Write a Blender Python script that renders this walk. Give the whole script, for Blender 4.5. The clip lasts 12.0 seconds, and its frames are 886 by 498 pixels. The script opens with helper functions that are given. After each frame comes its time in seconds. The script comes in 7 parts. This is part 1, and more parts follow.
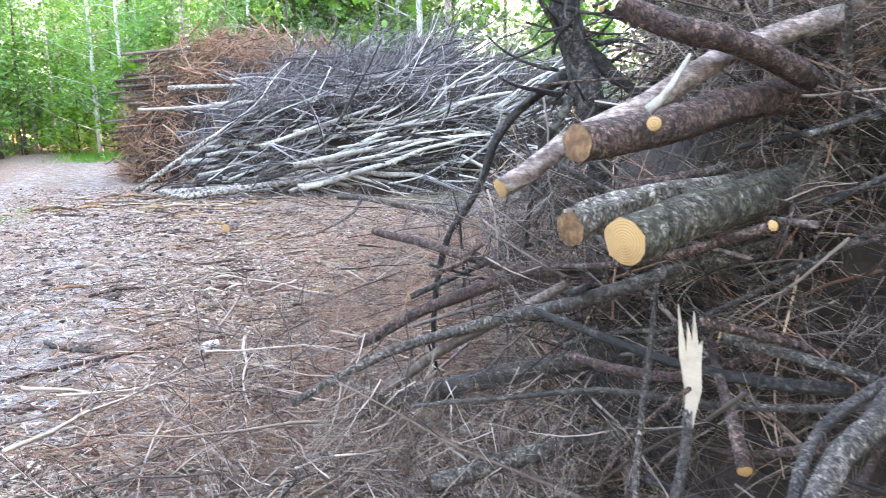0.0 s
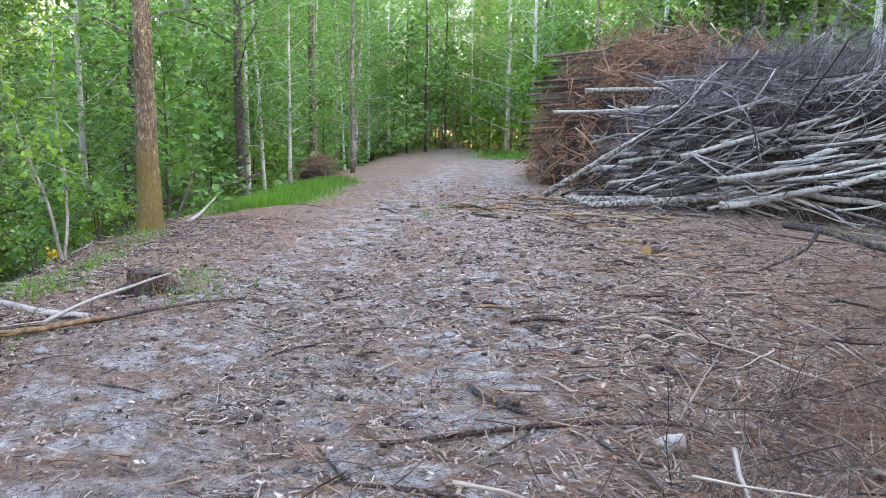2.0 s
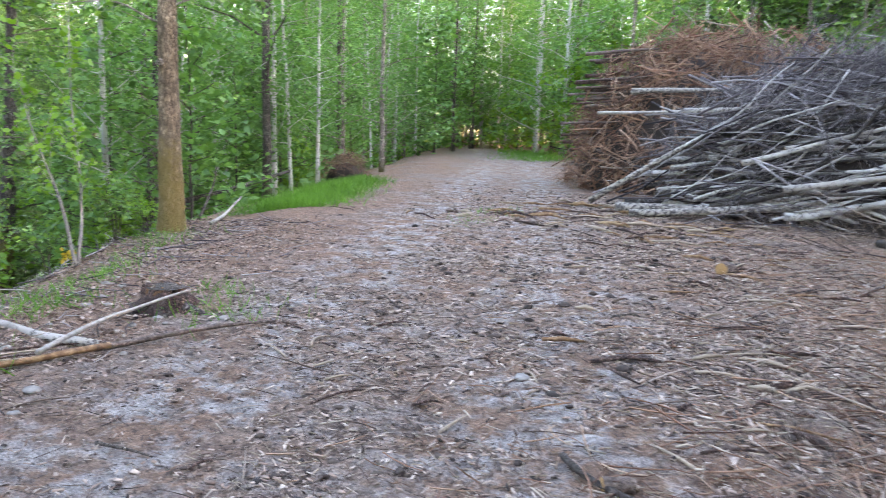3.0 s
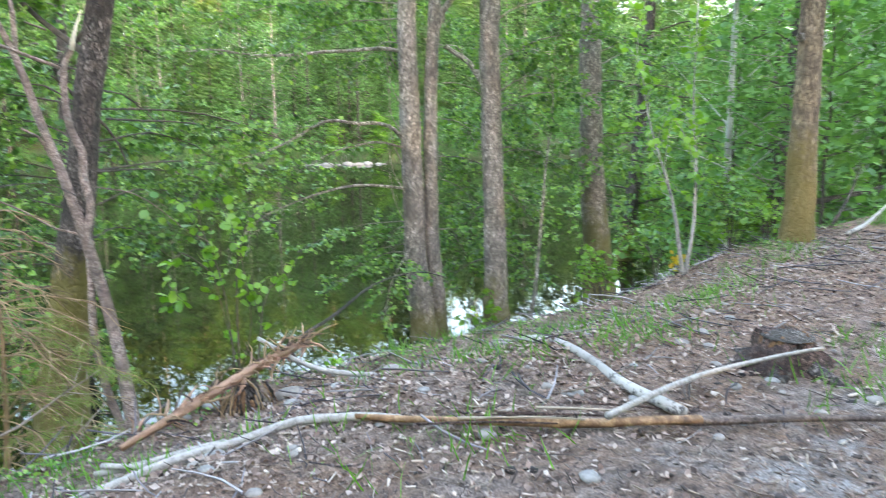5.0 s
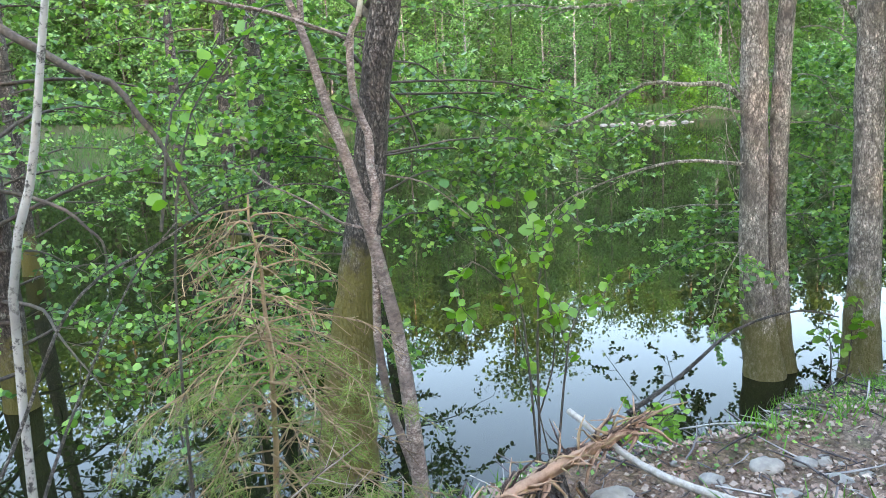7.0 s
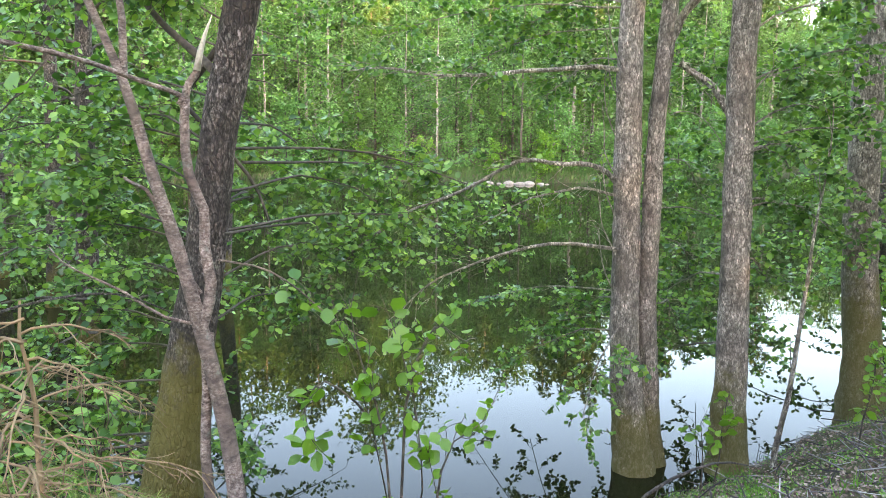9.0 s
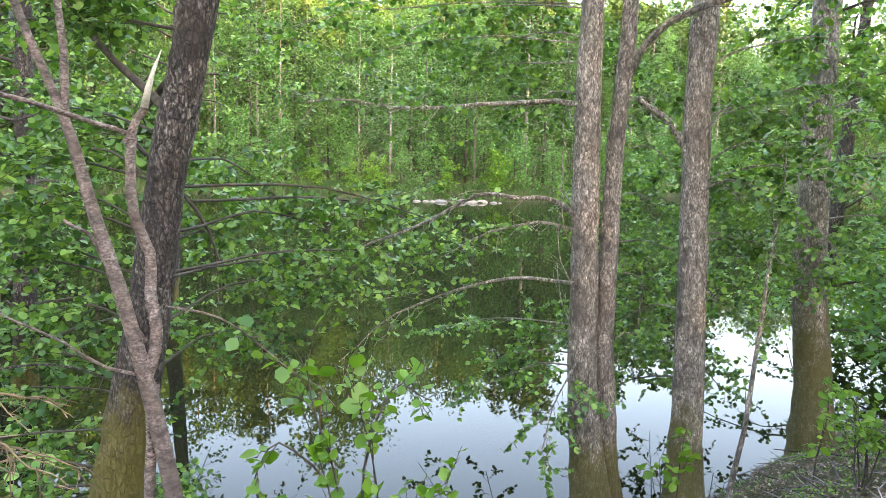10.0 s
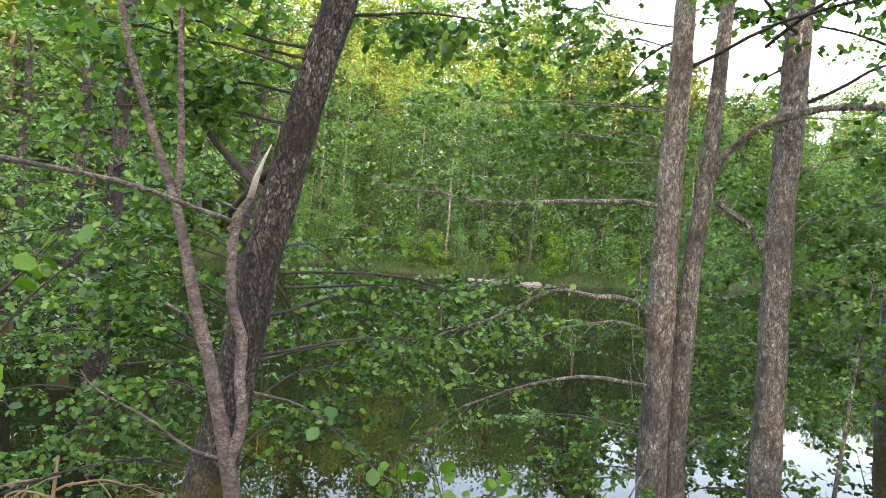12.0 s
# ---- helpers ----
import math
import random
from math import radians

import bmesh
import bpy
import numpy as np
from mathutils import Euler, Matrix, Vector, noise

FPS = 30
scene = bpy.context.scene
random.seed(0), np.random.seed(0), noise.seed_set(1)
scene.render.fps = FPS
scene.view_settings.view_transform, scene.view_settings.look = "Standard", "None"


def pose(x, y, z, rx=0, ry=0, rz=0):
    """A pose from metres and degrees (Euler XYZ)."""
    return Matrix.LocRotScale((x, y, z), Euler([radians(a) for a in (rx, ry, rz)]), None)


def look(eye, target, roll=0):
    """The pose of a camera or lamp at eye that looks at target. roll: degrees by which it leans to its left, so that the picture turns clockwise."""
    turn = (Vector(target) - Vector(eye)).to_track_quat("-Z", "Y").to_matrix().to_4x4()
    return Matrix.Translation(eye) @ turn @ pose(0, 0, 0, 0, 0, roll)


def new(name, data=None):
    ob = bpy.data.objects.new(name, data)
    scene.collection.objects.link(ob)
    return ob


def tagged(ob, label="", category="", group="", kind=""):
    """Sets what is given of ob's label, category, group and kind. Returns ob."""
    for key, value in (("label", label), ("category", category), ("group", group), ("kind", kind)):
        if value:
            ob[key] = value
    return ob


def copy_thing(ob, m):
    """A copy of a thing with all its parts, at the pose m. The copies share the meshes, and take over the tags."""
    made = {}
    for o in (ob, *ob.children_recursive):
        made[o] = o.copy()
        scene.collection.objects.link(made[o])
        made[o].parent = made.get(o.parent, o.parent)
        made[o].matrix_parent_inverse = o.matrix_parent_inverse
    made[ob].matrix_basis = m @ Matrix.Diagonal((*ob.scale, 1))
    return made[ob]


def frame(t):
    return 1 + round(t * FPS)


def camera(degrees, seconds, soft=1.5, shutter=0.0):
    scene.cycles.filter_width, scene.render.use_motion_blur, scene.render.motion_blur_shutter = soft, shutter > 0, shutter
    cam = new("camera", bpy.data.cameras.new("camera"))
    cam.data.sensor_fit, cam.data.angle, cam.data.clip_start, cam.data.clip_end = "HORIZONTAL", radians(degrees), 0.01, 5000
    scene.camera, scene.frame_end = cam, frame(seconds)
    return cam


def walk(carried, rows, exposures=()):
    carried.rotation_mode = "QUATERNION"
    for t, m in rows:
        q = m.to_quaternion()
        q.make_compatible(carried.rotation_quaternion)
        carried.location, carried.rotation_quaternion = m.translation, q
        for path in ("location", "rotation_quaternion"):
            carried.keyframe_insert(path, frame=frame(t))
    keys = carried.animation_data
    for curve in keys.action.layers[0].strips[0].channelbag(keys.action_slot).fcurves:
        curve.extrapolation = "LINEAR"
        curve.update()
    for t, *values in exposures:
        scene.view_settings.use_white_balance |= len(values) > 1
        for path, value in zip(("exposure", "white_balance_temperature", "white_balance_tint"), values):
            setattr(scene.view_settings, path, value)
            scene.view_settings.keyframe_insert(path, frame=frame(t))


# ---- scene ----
cam = camera(60.2, 12.0, soft=0.35, shutter=0.2)
PATH = [
    (0, (0.335, 1.069, 1.482), (0.135, 3.033, 1.159), -1.5),
    (0.5, (0.177, 1.303, 1.527), (-0.229, 3.236, 1.216), -2.0),
    (1, (-0.138, 1.573, 1.522), (-0.835, 3.419, 1.194), -0.2),
    (1.5, (-0.43, 1.774, 1.568), (-1.386, 3.499, 1.235), 1.2),
    (2, (-0.68, 2.224, 1.548), (-1.782, 3.865, 1.24), 0.9),
    (2.5, (-1.019, 2.567, 1.54), (-2.05, 4.255, 1.246), 2.4),
    (3, (-1.517, 2.868, 1.541), (-2.663, 4.477, 1.23), 1.9),
    (3.2, (-1.697, 3.037, 1.512), (-3.023, 4.499, 1.189), 0.7),
    (4.8, (-2.879, 3.699, 1.432), (-4.792, 4.179, 1.102), -0.6),
    (5, (-2.988, 3.799, 1.485), (-4.928, 4.142, 1.139), -0.6),
    (5.1, (-3.01, 3.895, 1.495), (-4.973, 4.114, 1.177), -1.9),
    (5.5, (-3.434, 3.77, 1.514), (-5.394, 3.692, 1.125), -0.4),
    (6, (-3.96, 3.608, 1.528), (-5.904, 3.415, 1.104), -1.1),
    (6.5, (-4.424, 3.552, 1.511), (-6.349, 3.24, 1.069), -2.4),
    (7, (-4.847, 3.59, 1.574), (-6.756, 3.176, 1.146), -3.2),
    (7.5, (-5.275, 3.606, 1.585), (-7.213, 3.347, 1.165), -1.2),
    (7.7, (-5.436, 3.611, 1.601), (-7.391, 3.48, 1.197), -0.5),
    (9.3, (-5.979, 3.376, 1.843), (-7.959, 3.359, 1.564), 0.5),
    (9.5, (-6.041, 3.353, 1.9), (-8.024, 3.376, 1.639), 0.5),
    (10, (-6.115, 3.369, 1.963), (-8.095, 3.447, 1.695), 1.3),
    (10.5, (-6.155, 3.297, 2.028), (-8.135, 3.399, 1.772), 2.8),
    (11, (-6.148, 3.193, 2.104), (-8.129, 3.309, 1.855), 4.0),
    (11.5, (-6.107, 3.11, 2.133), (-8.105, 3.124, 2.045), 4.3),
    (12, (-6.099, 3.072, 2.131), (-8.096, 3.009, 2.054), 4.4),
]
EXPOSURES = [(0.0, 4.92, 8200, 24), (0.5, 4.6, 8000, 25), (1.0, 4.42, 8200, 25), (1.5, 4.45, 8200, 24), (2.0, 3.95, 8200, 25), (3.0, 3.97, 8200, 25), (5.0, 4.2, 7900, 14), (7.5, 4.12, 7800, 13), (9.5, 4.05, 8400, 19), (11.2, 3.9, 8600, 21), (12.0, 3.48, 8700, 22)]
walk(cam, [(t, look(eye, target, roll)) for t, eye, target, roll in PATH], exposures=EXPOSURES)

# ---------------------------------------------------------------- light
WATER = -2.6
SUN_ELEV, SUN_AZ = 3.2, 72.0          # degrees above the horizon; degrees from +y towards +x
world = bpy.data.worlds.new("sky")
scene.world = world
world.use_nodes = True
wn = world.node_tree
wn.nodes.clear()
sky = wn.nodes.new("ShaderNodeTexSky")
sky.sky_type, sky.sun_disc = "NISHITA", False
sky.sun_elevation, sky.sun_rotation = radians(SUN_ELEV + 14), radians(SUN_AZ)
sky.air_density, sky.dust_density, sky.ozone_density = 1.0, 0.9, 1.2
bg = wn.nodes.new("ShaderNodeBackground")
bg.inputs["Strength"].default_value = 0.15
wout = wn.nodes.new("ShaderNodeOutputWorld")
wn.links.new(sky.outputs[0], bg.inputs[0])
wn.links.new(bg.outputs[0], wout.inputs[0])
sun = new("sun", bpy.data.lights.new("sun", "SUN"))
sun.data.energy, sun.data.angle, sun.data.color = 2.6, radians(0.6), (1.0, 0.64, 0.26)
sa, se = radians(SUN_AZ), radians(SUN_ELEV)
sun_dir = Vector((math.sin(sa) * math.cos(se), math.cos(sa) * math.cos(se), math.sin(se)))
sun.matrix_world = look(sun_dir * 100, (0, 0, 0))

# ---------------------------------------------------------------- materials
rnd = random.Random(7)
npr = np.random.RandomState(7)


def nodes_of(name):
    m = bpy.data.materials.new(name)
    m.use_nodes = True
    t = m.node_tree
    t.nodes.clear()
    out = t.nodes.new("ShaderNodeOutputMaterial")
    b = t.nodes.new("ShaderNodeBsdfPrincipled")
    t.links.new(b.outputs[0], out.inputs[0])
    return m, t, b, out


def tex_noise(t, scale, detail=5.0, rough=0.6, coord="Object", stretch=(1, 1, 1)):
    c = t.nodes.new("ShaderNodeTexCoord")
    mp = t.nodes.new("ShaderNodeMapping")
    mp.inputs["Scale"].default_value = stretch
    n = t.nodes.new("ShaderNodeTexNoise")
    n.inputs["Scale"].default_value, n.inputs["Detail"].default_value, n.inputs["Roughness"].default_value = scale, detail, rough
    t.links.new(c.outputs[coord], mp.inputs[0])
    t.links.new(mp.outputs[0], n.inputs["Vector"])
    return n.outputs["Fac"]


def ramp(t, fac, stops):
    r = t.nodes.new("ShaderNodeValToRGB")
    e = r.color_ramp.elements
    while len(e) < len(stops):
        e.new(0.5)
    for k, (p, c) in enumerate(stops):
        e[k].position = p
        e[k].color = (*c, 1) if len(c) == 3 else c
    t.links.new(fac, r.inputs[0])
    return r.outputs[0]


def mixed(t, fac, a, b, blend="MIX"):
    m = t.nodes.new("ShaderNodeMix")
    m.data_type, m.blend_type = "RGBA", blend
    for sock, v in ((m.inputs[0], fac), (m.inputs[6], a), (m.inputs[7], b)):
        if isinstance(v, (int, float)):
            sock.default_value = v
        elif isinstance(v, tuple):
            sock.default_value = (*v, 1)
        else:
            t.links.new(v, sock)
    return m.outputs[2]


def bumped(t, b, height, strength=0.5, dist=0.02):
    n = t.nodes.new("ShaderNodeBump")
    n.inputs["Strength"].default_value, n.inputs["Distance"].default_value = strength, dist
    t.links.new(height, n.inputs["Height"])
    t.links.new(n.outputs[0], b.inputs["Normal"])


def island(t):
    g = t.nodes.new("ShaderNodeNewGeometry")
    return g.outputs["Random Per Island"]


def random_of(t):
    g = t.nodes.new("ShaderNodeObjectInfo")
    return g.outputs["Random"]


def bark(name, dark, mid, light, scale=9.0, stretch=(1, 1, 0.25), moss=None, rough=0.9, per_island=False, plates=0):
    m, t, b, _ = nodes_of(name)
    n1 = tex_noise(t, scale, 7, 0.7, stretch=stretch)
    col = ramp(t, n1, [(0.36, dark), (0.49, mid), (0.62, light)])
    n2 = tex_noise(t, 1.7, 4)
    col = mixed(t, ramp(t, n2, [(0.42, (0, 0, 0)), (0.62, (1, 1, 1))]), col, tuple(0.62 * c for c in mid))
    n4 = tex_noise(t, scale * 0.3, 4, 0.65, stretch=stretch)
    col = mixed(t, 0.75, col, ramp(t, n4, [(0.38, (0.45, 0.43, 0.42)), (0.62, (1.45, 1.42, 1.4))]), "MULTIPLY")
    lich = tex_noise(t, 5.5, 4, 0.75)
    col = mixed(t, ramp(t, lich, [(0.6, (0, 0, 0)), (0.7, (0.55, 0.55, 0.55))]), col, (0.30, 0.31, 0.26))
    hgt = n1
    if plates:
        c = t.nodes.new("ShaderNodeTexCoord")
        mp = t.nodes.new("ShaderNodeMapping")
        mp.inputs["Scale"].default_value = (1, 1, 0.42)
        t.links.new(c.outputs["Object"], mp.inputs[0])
        wob = t.nodes.new("ShaderNodeTexNoise")
        wob.inputs["Scale"].default_value = 14
        t.links.new(c.outputs["Object"], wob.inputs["Vector"])
        shift = mixed(t, 0.035, mp.outputs[0], wob.outputs["Color"], "ADD")
        vo = t.nodes.new("ShaderNodeTexVoronoi")
        vo.feature = "DISTANCE_TO_EDGE"
        vo.inputs["Scale"].default_value = plates
        t.links.new(shift, vo.inputs["Vector"])
        crack = ramp(t, vo.outputs["Distance"], [(0.0, (0, 0, 0)), (0.16, (1, 1, 1))])
        col = mixed(t, crack, mixed(t, 0.6, col, tuple(0.6 * v for v in dark)), col)
        vc = t.nodes.new("ShaderNodeTexVoronoi")
        vc.inputs["Scale"].default_value = plates
        t.links.new(shift, vc.inputs["Vector"])
        sv = t.nodes.new("ShaderNodeSeparateColor")
        t.links.new(vc.outputs["Color"], sv.inputs[0])
        col = mixed(t, 0.7, col, ramp(t, sv.outputs[0], [(0.0, (0.6, 0.57, 0.55)), (0.6, (1.0, 0.98, 0.96)), (1.0, (1.75, 1.7, 1.66))]), "MULTIPLY")
        hgt = mixed(t, 0.5, n1, crack)
    if per_island:
        col = mixed(t, 0.55, col, ramp(t, island(t), [(0.0, (0.45, 0.42, 0.4)), (0.5, (1, 1, 1)), (1.0, (1.5, 1.45, 1.4))]), "MULTIPLY")
    if moss:
        at = t.nodes.new("ShaderNodeAttribute")
        at.attribute_name = "moss"
        mn = tex_noise(t, 3.5, 6, 0.7)
        add = t.nodes.new("ShaderNodeMath")
        add.operation = "MULTIPLY_ADD"
        t.links.new(mn, add.inputs[0])
        add.inputs[1].default_value = 0.9
        t.links.new(at.outputs["Fac"], add.inputs[2])
        col = mixed(t, ramp(t, add.outputs[0], [(0.78, (0, 0, 0)), (1.12, (0.78, 0.78, 0.78))]), col, moss)
    t.links.new(col, b.inputs["Base Color"])
    b.inputs["Roughness"].default_value = rough
    bumped(t, b, hgt, 1.0, 0.025 if plates else 0.9 / scale)
    return m


def birch_bark(name, white=(0.62, 0.60, 0.56), marks=0.60, per_island=False, fine=1.0):
    m, t, b, _ = nodes_of(name)
    n1 = tex_noise(t, 7 * fine, 5, 0.7, stretch=(1, 1, 2.6 / fine))
    n2 = tex_noise(t, 22, 4, 0.6)
    col = mixed(t, n2, tuple(0.72 * c for c in white), white)
    col = mixed(t, ramp(t, n1, [(marks - 0.04, (0, 0, 0)), (marks + 0.05, (1, 1, 1))]), col, (0.05, 0.042, 0.04))
    n3 = tex_noise(t, 1.3, 3)
    col = mixed(t, ramp(t, n3, [(0.5, (0, 0, 0)), (0.7, (0.7, 0.7, 0.7))]), col, (0.17, 0.15, 0.13))
    if per_island:
        col = mixed(t, 0.7, col, ramp(t, island(t), [(0.0, (0.3, 0.28, 0.28)), (0.45, (0.75, 0.72, 0.72)), (1.0, (1.25, 1.25, 1.25))]), "MULTIPLY")
    t.links.new(col, b.inputs["Base Color"])
    b.inputs["Roughness"].default_value = 0.75
    bumped(t, b, n1, 0.35, 0.01)
    return m


def leaf_material(name, tones, shine=0.45, through_light=0.35):
    m, t, b, out = nodes_of(name)
    col = ramp(t, island(t), [(k / (len(tones) - 1), c) for k, c in enumerate(tones)])
    n = tex_noise(t, 0.45, 3)
    col = mixed(t, 0.6, col, ramp(t, n, [(0.3, (0.55, 0.62, 0.5)), (0.7, (1.35, 1.3, 1.1))]), "MULTIPLY")
    t.links.new(col, b.inputs["Base Color"])
    b.inputs["Roughness"].default_value = shine
    tr = t.nodes.new("ShaderNodeBsdfTranslucent")
    t.links.new(mixed(t, 1.0, col, (1.5, 1.6, 0.6), "MULTIPLY"), tr.inputs[0])
    mx = t.nodes.new("ShaderNodeMixShader")
    mx.inputs[0].default_value = through_light
    t.links.new(b.outputs[0], mx.inputs[1])
    t.links.new(tr.outputs[0], mx.inputs[2])
    t.links.new(mx.outputs[0], out.inputs[0])
    return m


def wood_cut(name, pale, ring, deep):
    m, t, b, _ = nodes_of(name)
    c = t.nodes.new("ShaderNodeTexCoord")
    w = t.nodes.new("ShaderNodeTexWave")
    w.wave_type, w.rings_direction = "RINGS", "Z"
    w.inputs["Scale"].default_value, w.inputs["Distortion"].default_value, w.inputs["Detail"].default_value = 48, 3.0, 3
    t.links.new(c.outputs["Object"], w.inputs[0])
    col = mixed(t, ramp(t, w.outputs["Fac"], [(0.2, (0, 0, 0)), (0.9, (0.6, 0.6, 0.6))]), pale, ring)
    n = tex_noise(t, 9, 5)
    col = mixed(t, ramp(t, n, [(0.5, (0, 0, 0)), (0.75, (0.7, 0.7, 0.7))]), col, deep)
    t.links.new(col, b.inputs["Base Color"])
    b.inputs["Roughness"].default_value = 0.8
    bumped(t, b, tex_noise(t, 60, 3), 0.3, 0.004)
    return m


def plain_varied(name, tones, scale=14, rough=0.9, bump=0.5, per_island=True):
    m, t, b, _ = nodes_of(name)
    n = tex_noise(t, scale, 6, 0.7)
    if per_island:
        col = ramp(t, island(t), [(k / (len(tones) - 1), c) for k, c in enumerate(tones)])
        col = mixed(t, 0.6, col, ramp(t, n, [(0.25, (0.5, 0.5, 0.5)), (0.75, (1.4, 1.4, 1.4))]), "MULTIPLY")
    else:
        col = ramp(t, n, [(0.25 + 0.5 * k / (len(tones) - 1), c) for k, c in enumerate(tones)])
    t.links.new(col, b.inputs["Base Color"])
    b.inputs["Roughness"].default_value = rough
    if bump:
        bumped(t, b, n, bump, 0.02)
    return m


M_ALDER = bark("alder_bark", (0.11, 0.094, 0.082), (0.37, 0.32, 0.28), (0.68, 0.62, 0.565), 52, (1, 1, 0.5), moss=(0.13, 0.115, 0.02), plates=42)
M_DARKBARK = bark("dark_bark", (0.02, 0.015, 0.013), (0.085, 0.065, 0.055), (0.30, 0.26, 0.24), 52, (1, 1, 0.5), moss=(0.17, 0.14, 0.025), plates=26)
M_PINE = bark("pine_bark", (0.1, 0.07, 0.045), (0.29, 0.215, 0.14), (0.5, 0.4, 0.29), 42, (1, 1, 0.4), moss=(0.2, 0.145, 0.035), plates=26)
M_LOGBARK = bark("log_bark", (0.05, 0.035, 0.028), (0.16, 0.115, 0.095), (0.30, 0.23, 0.19), 60, (1, 1, 1))
M_GREYLOG = bark("grey_log_bark", (0.03, 0.024, 0.02), (0.12, 0.098, 0.082), (0.37, 0.325, 0.28), 60, (1, 1, 1), plates=120)
M_MOSSLOG = bark("mossy_log_bark", (0.03, 0.026, 0.016), (0.1, 0.086, 0.054), (0.3, 0.28, 0.235), 40, (1, 1, 1), plates=75)
M_REDLOG = bark("red_brown_bark", (0.03, 0.018, 0.015), (0.125, 0.07, 0.056), (0.34, 0.225, 0.18), 55, (1, 1, 1), plates=110)
M_FORK = bark("cherry_bark", (0.11, 0.072, 0.06), (0.28, 0.2, 0.168), (0.5, 0.41, 0.36), 38, (1, 1, 1.8))
M_BIRCH = birch_bark("birch_bark")
M_BIRCHPILE = birch_bark("birch_pile_bark", (0.48, 0.44, 0.39), 0.57, fine=3.0)
M_WHITEPILE = birch_bark("white_birch_pile_bark", (0.66, 0.63, 0.59), 0.6, fine=2.0)
M_OLDBIRCH = birch_bark("old_birch_bark", (0.46, 0.41, 0.35), 0.49, fine=2.4)
M_GREYTWIG = plain_varied("grey_twig", [(0.022, 0.018, 0.02), (0.075, 0.062, 0.066), (0.17, 0.148, 0.152), (0.44, 0.41, 0.395)], 6)
M_BROWNTWIG = plain_varied("brown_twig", [(0.022, 0.015, 0.012), (0.095, 0.064, 0.049), (0.22, 0.158, 0.123), (0.48, 0.385, 0.31)], 6)
# darker copy of brown_twig: shade among the near heap's twigs, put into colour
M_SHADETWIG = plain_varied("heap_twig", [(0.01, 0.007, 0.006), (0.04, 0.028, 0.021), (0.1, 0.072, 0.056), (0.3, 0.235, 0.19)], 6)
M_REDTWIG = plain_varied("red_brown_twig", [(0.06, 0.027, 0.016), (0.21, 0.1, 0.06), (0.34, 0.185, 0.115), (0.48, 0.32, 0.22)], 6)
M_LIVETWIG = plain_varied("live_twig", [(0.025, 0.02, 0.016), (0.07, 0.055, 0.044), (0.14, 0.115, 0.09)], 16, per_island=False)
# near-black on purpose: the dark between the heap's twigs is put into this colour
M_CORESHADE = plain_varied("heap_core", [(0.008, 0.006, 0.005), (0.03, 0.02, 0.015), (0.06, 0.042, 0.032)], 5, per_island=False)
M_HEAP2 = plain_varied("dark_soil", [(0.02, 0.015, 0.012), (0.055, 0.038, 0.03), (0.1, 0.072, 0.056)], 20)
M_ROT = plain_varied("rotten_wood", [(0.05, 0.025, 0.014), (0.17, 0.085, 0.04), (0.36, 0.21, 0.1)], 35, 0.9, 0.8, False)
M_PALEWOOD = plain_varied("pale_barkless_wood", [(0.13, 0.112, 0.095), (0.33, 0.3, 0.265), (0.46, 0.43, 0.39)], 34, 0.8, 0.4, False)
M_TORN = bark("torn_pale_bark", (0.1, 0.08, 0.06), (0.3, 0.255, 0.2), (0.56, 0.51, 0.44), 26, (1, 1, 1), plates=70)
M_CUT = wood_cut("cut_wood", (0.42, 0.245, 0.10), (0.24, 0.125, 0.045), (0.17, 0.08, 0.03))
M_SPLIT = plain_varied("split_wood", [(0.2, 0.14, 0.09), (0.33, 0.25, 0.175), (0.46, 0.385, 0.3)], 20, 0.8)
M_FRESHBREAK = plain_varied("fresh_break", [(0.4, 0.34, 0.26), (0.58, 0.52, 0.43), (0.7, 0.65, 0.57)], 40, 0.8, 0.5, False)
M_ORANGE = plain_varied("fresh_orange_wood", [(0.05, 0.028, 0.017), (0.22, 0.115, 0.055), (0.56, 0.36, 0.19)], 16, 0.8, per_island=False)
M_CHIP = plain_varied("wood_chip", [(0.03, 0.02, 0.016), (0.1, 0.067, 0.053), (0.25, 0.17, 0.13), (0.4, 0.29, 0.225), (0.6, 0.49, 0.4)], 18)
M_DRYLEAF = plain_varied("dry_leaf", [(0.05, 0.03, 0.022), (0.16, 0.1, 0.075), (0.29, 0.2, 0.155), (0.46, 0.36, 0.295)], 18)
M_STONE = plain_varied("stone", [(0.1, 0.092, 0.085), (0.23, 0.215, 0.195), (0.36, 0.34, 0.31)], 14, 0.9, per_island=False)
M_PALESTONE = plain_varied("pale_stone", [(0.13, 0.11, 0.095), (0.25, 0.22, 0.19), (0.36, 0.325, 0.285)], 9, 0.9, per_island=False)
M_LEAF = leaf_material("alder_leaf", [(0.03, 0.095, 0.028), (0.085, 0.21, 0.055), (0.15, 0.305, 0.075), (0.26, 0.43, 0.105)], 0.4, 0.3)
M_LEAFLIGHT = leaf_material("young_leaf", [(0.09, 0.22, 0.03), (0.14, 0.29, 0.04), (0.2, 0.36, 0.06)], 0.4, 0.42)
M_BIRCHLEAF = leaf_material("birch_leaf", [(0.06, 0.15, 0.03), (0.10, 0.22, 0.04), (0.14, 0.27, 0.05)], 0.5, 0.4)
M_WOODLEAF = leaf_material("wood_leaf", [(0.08, 0.195, 0.08), (0.125, 0.275, 0.105), (0.175, 0.345, 0.125)], 0.65, 0.4)
M_DRYTWIG = plain_varied("dry_spruce_twig", [(0.11, 0.068, 0.034), (0.29, 0.185, 0.1), (0.45, 0.32, 0.19)], 8)
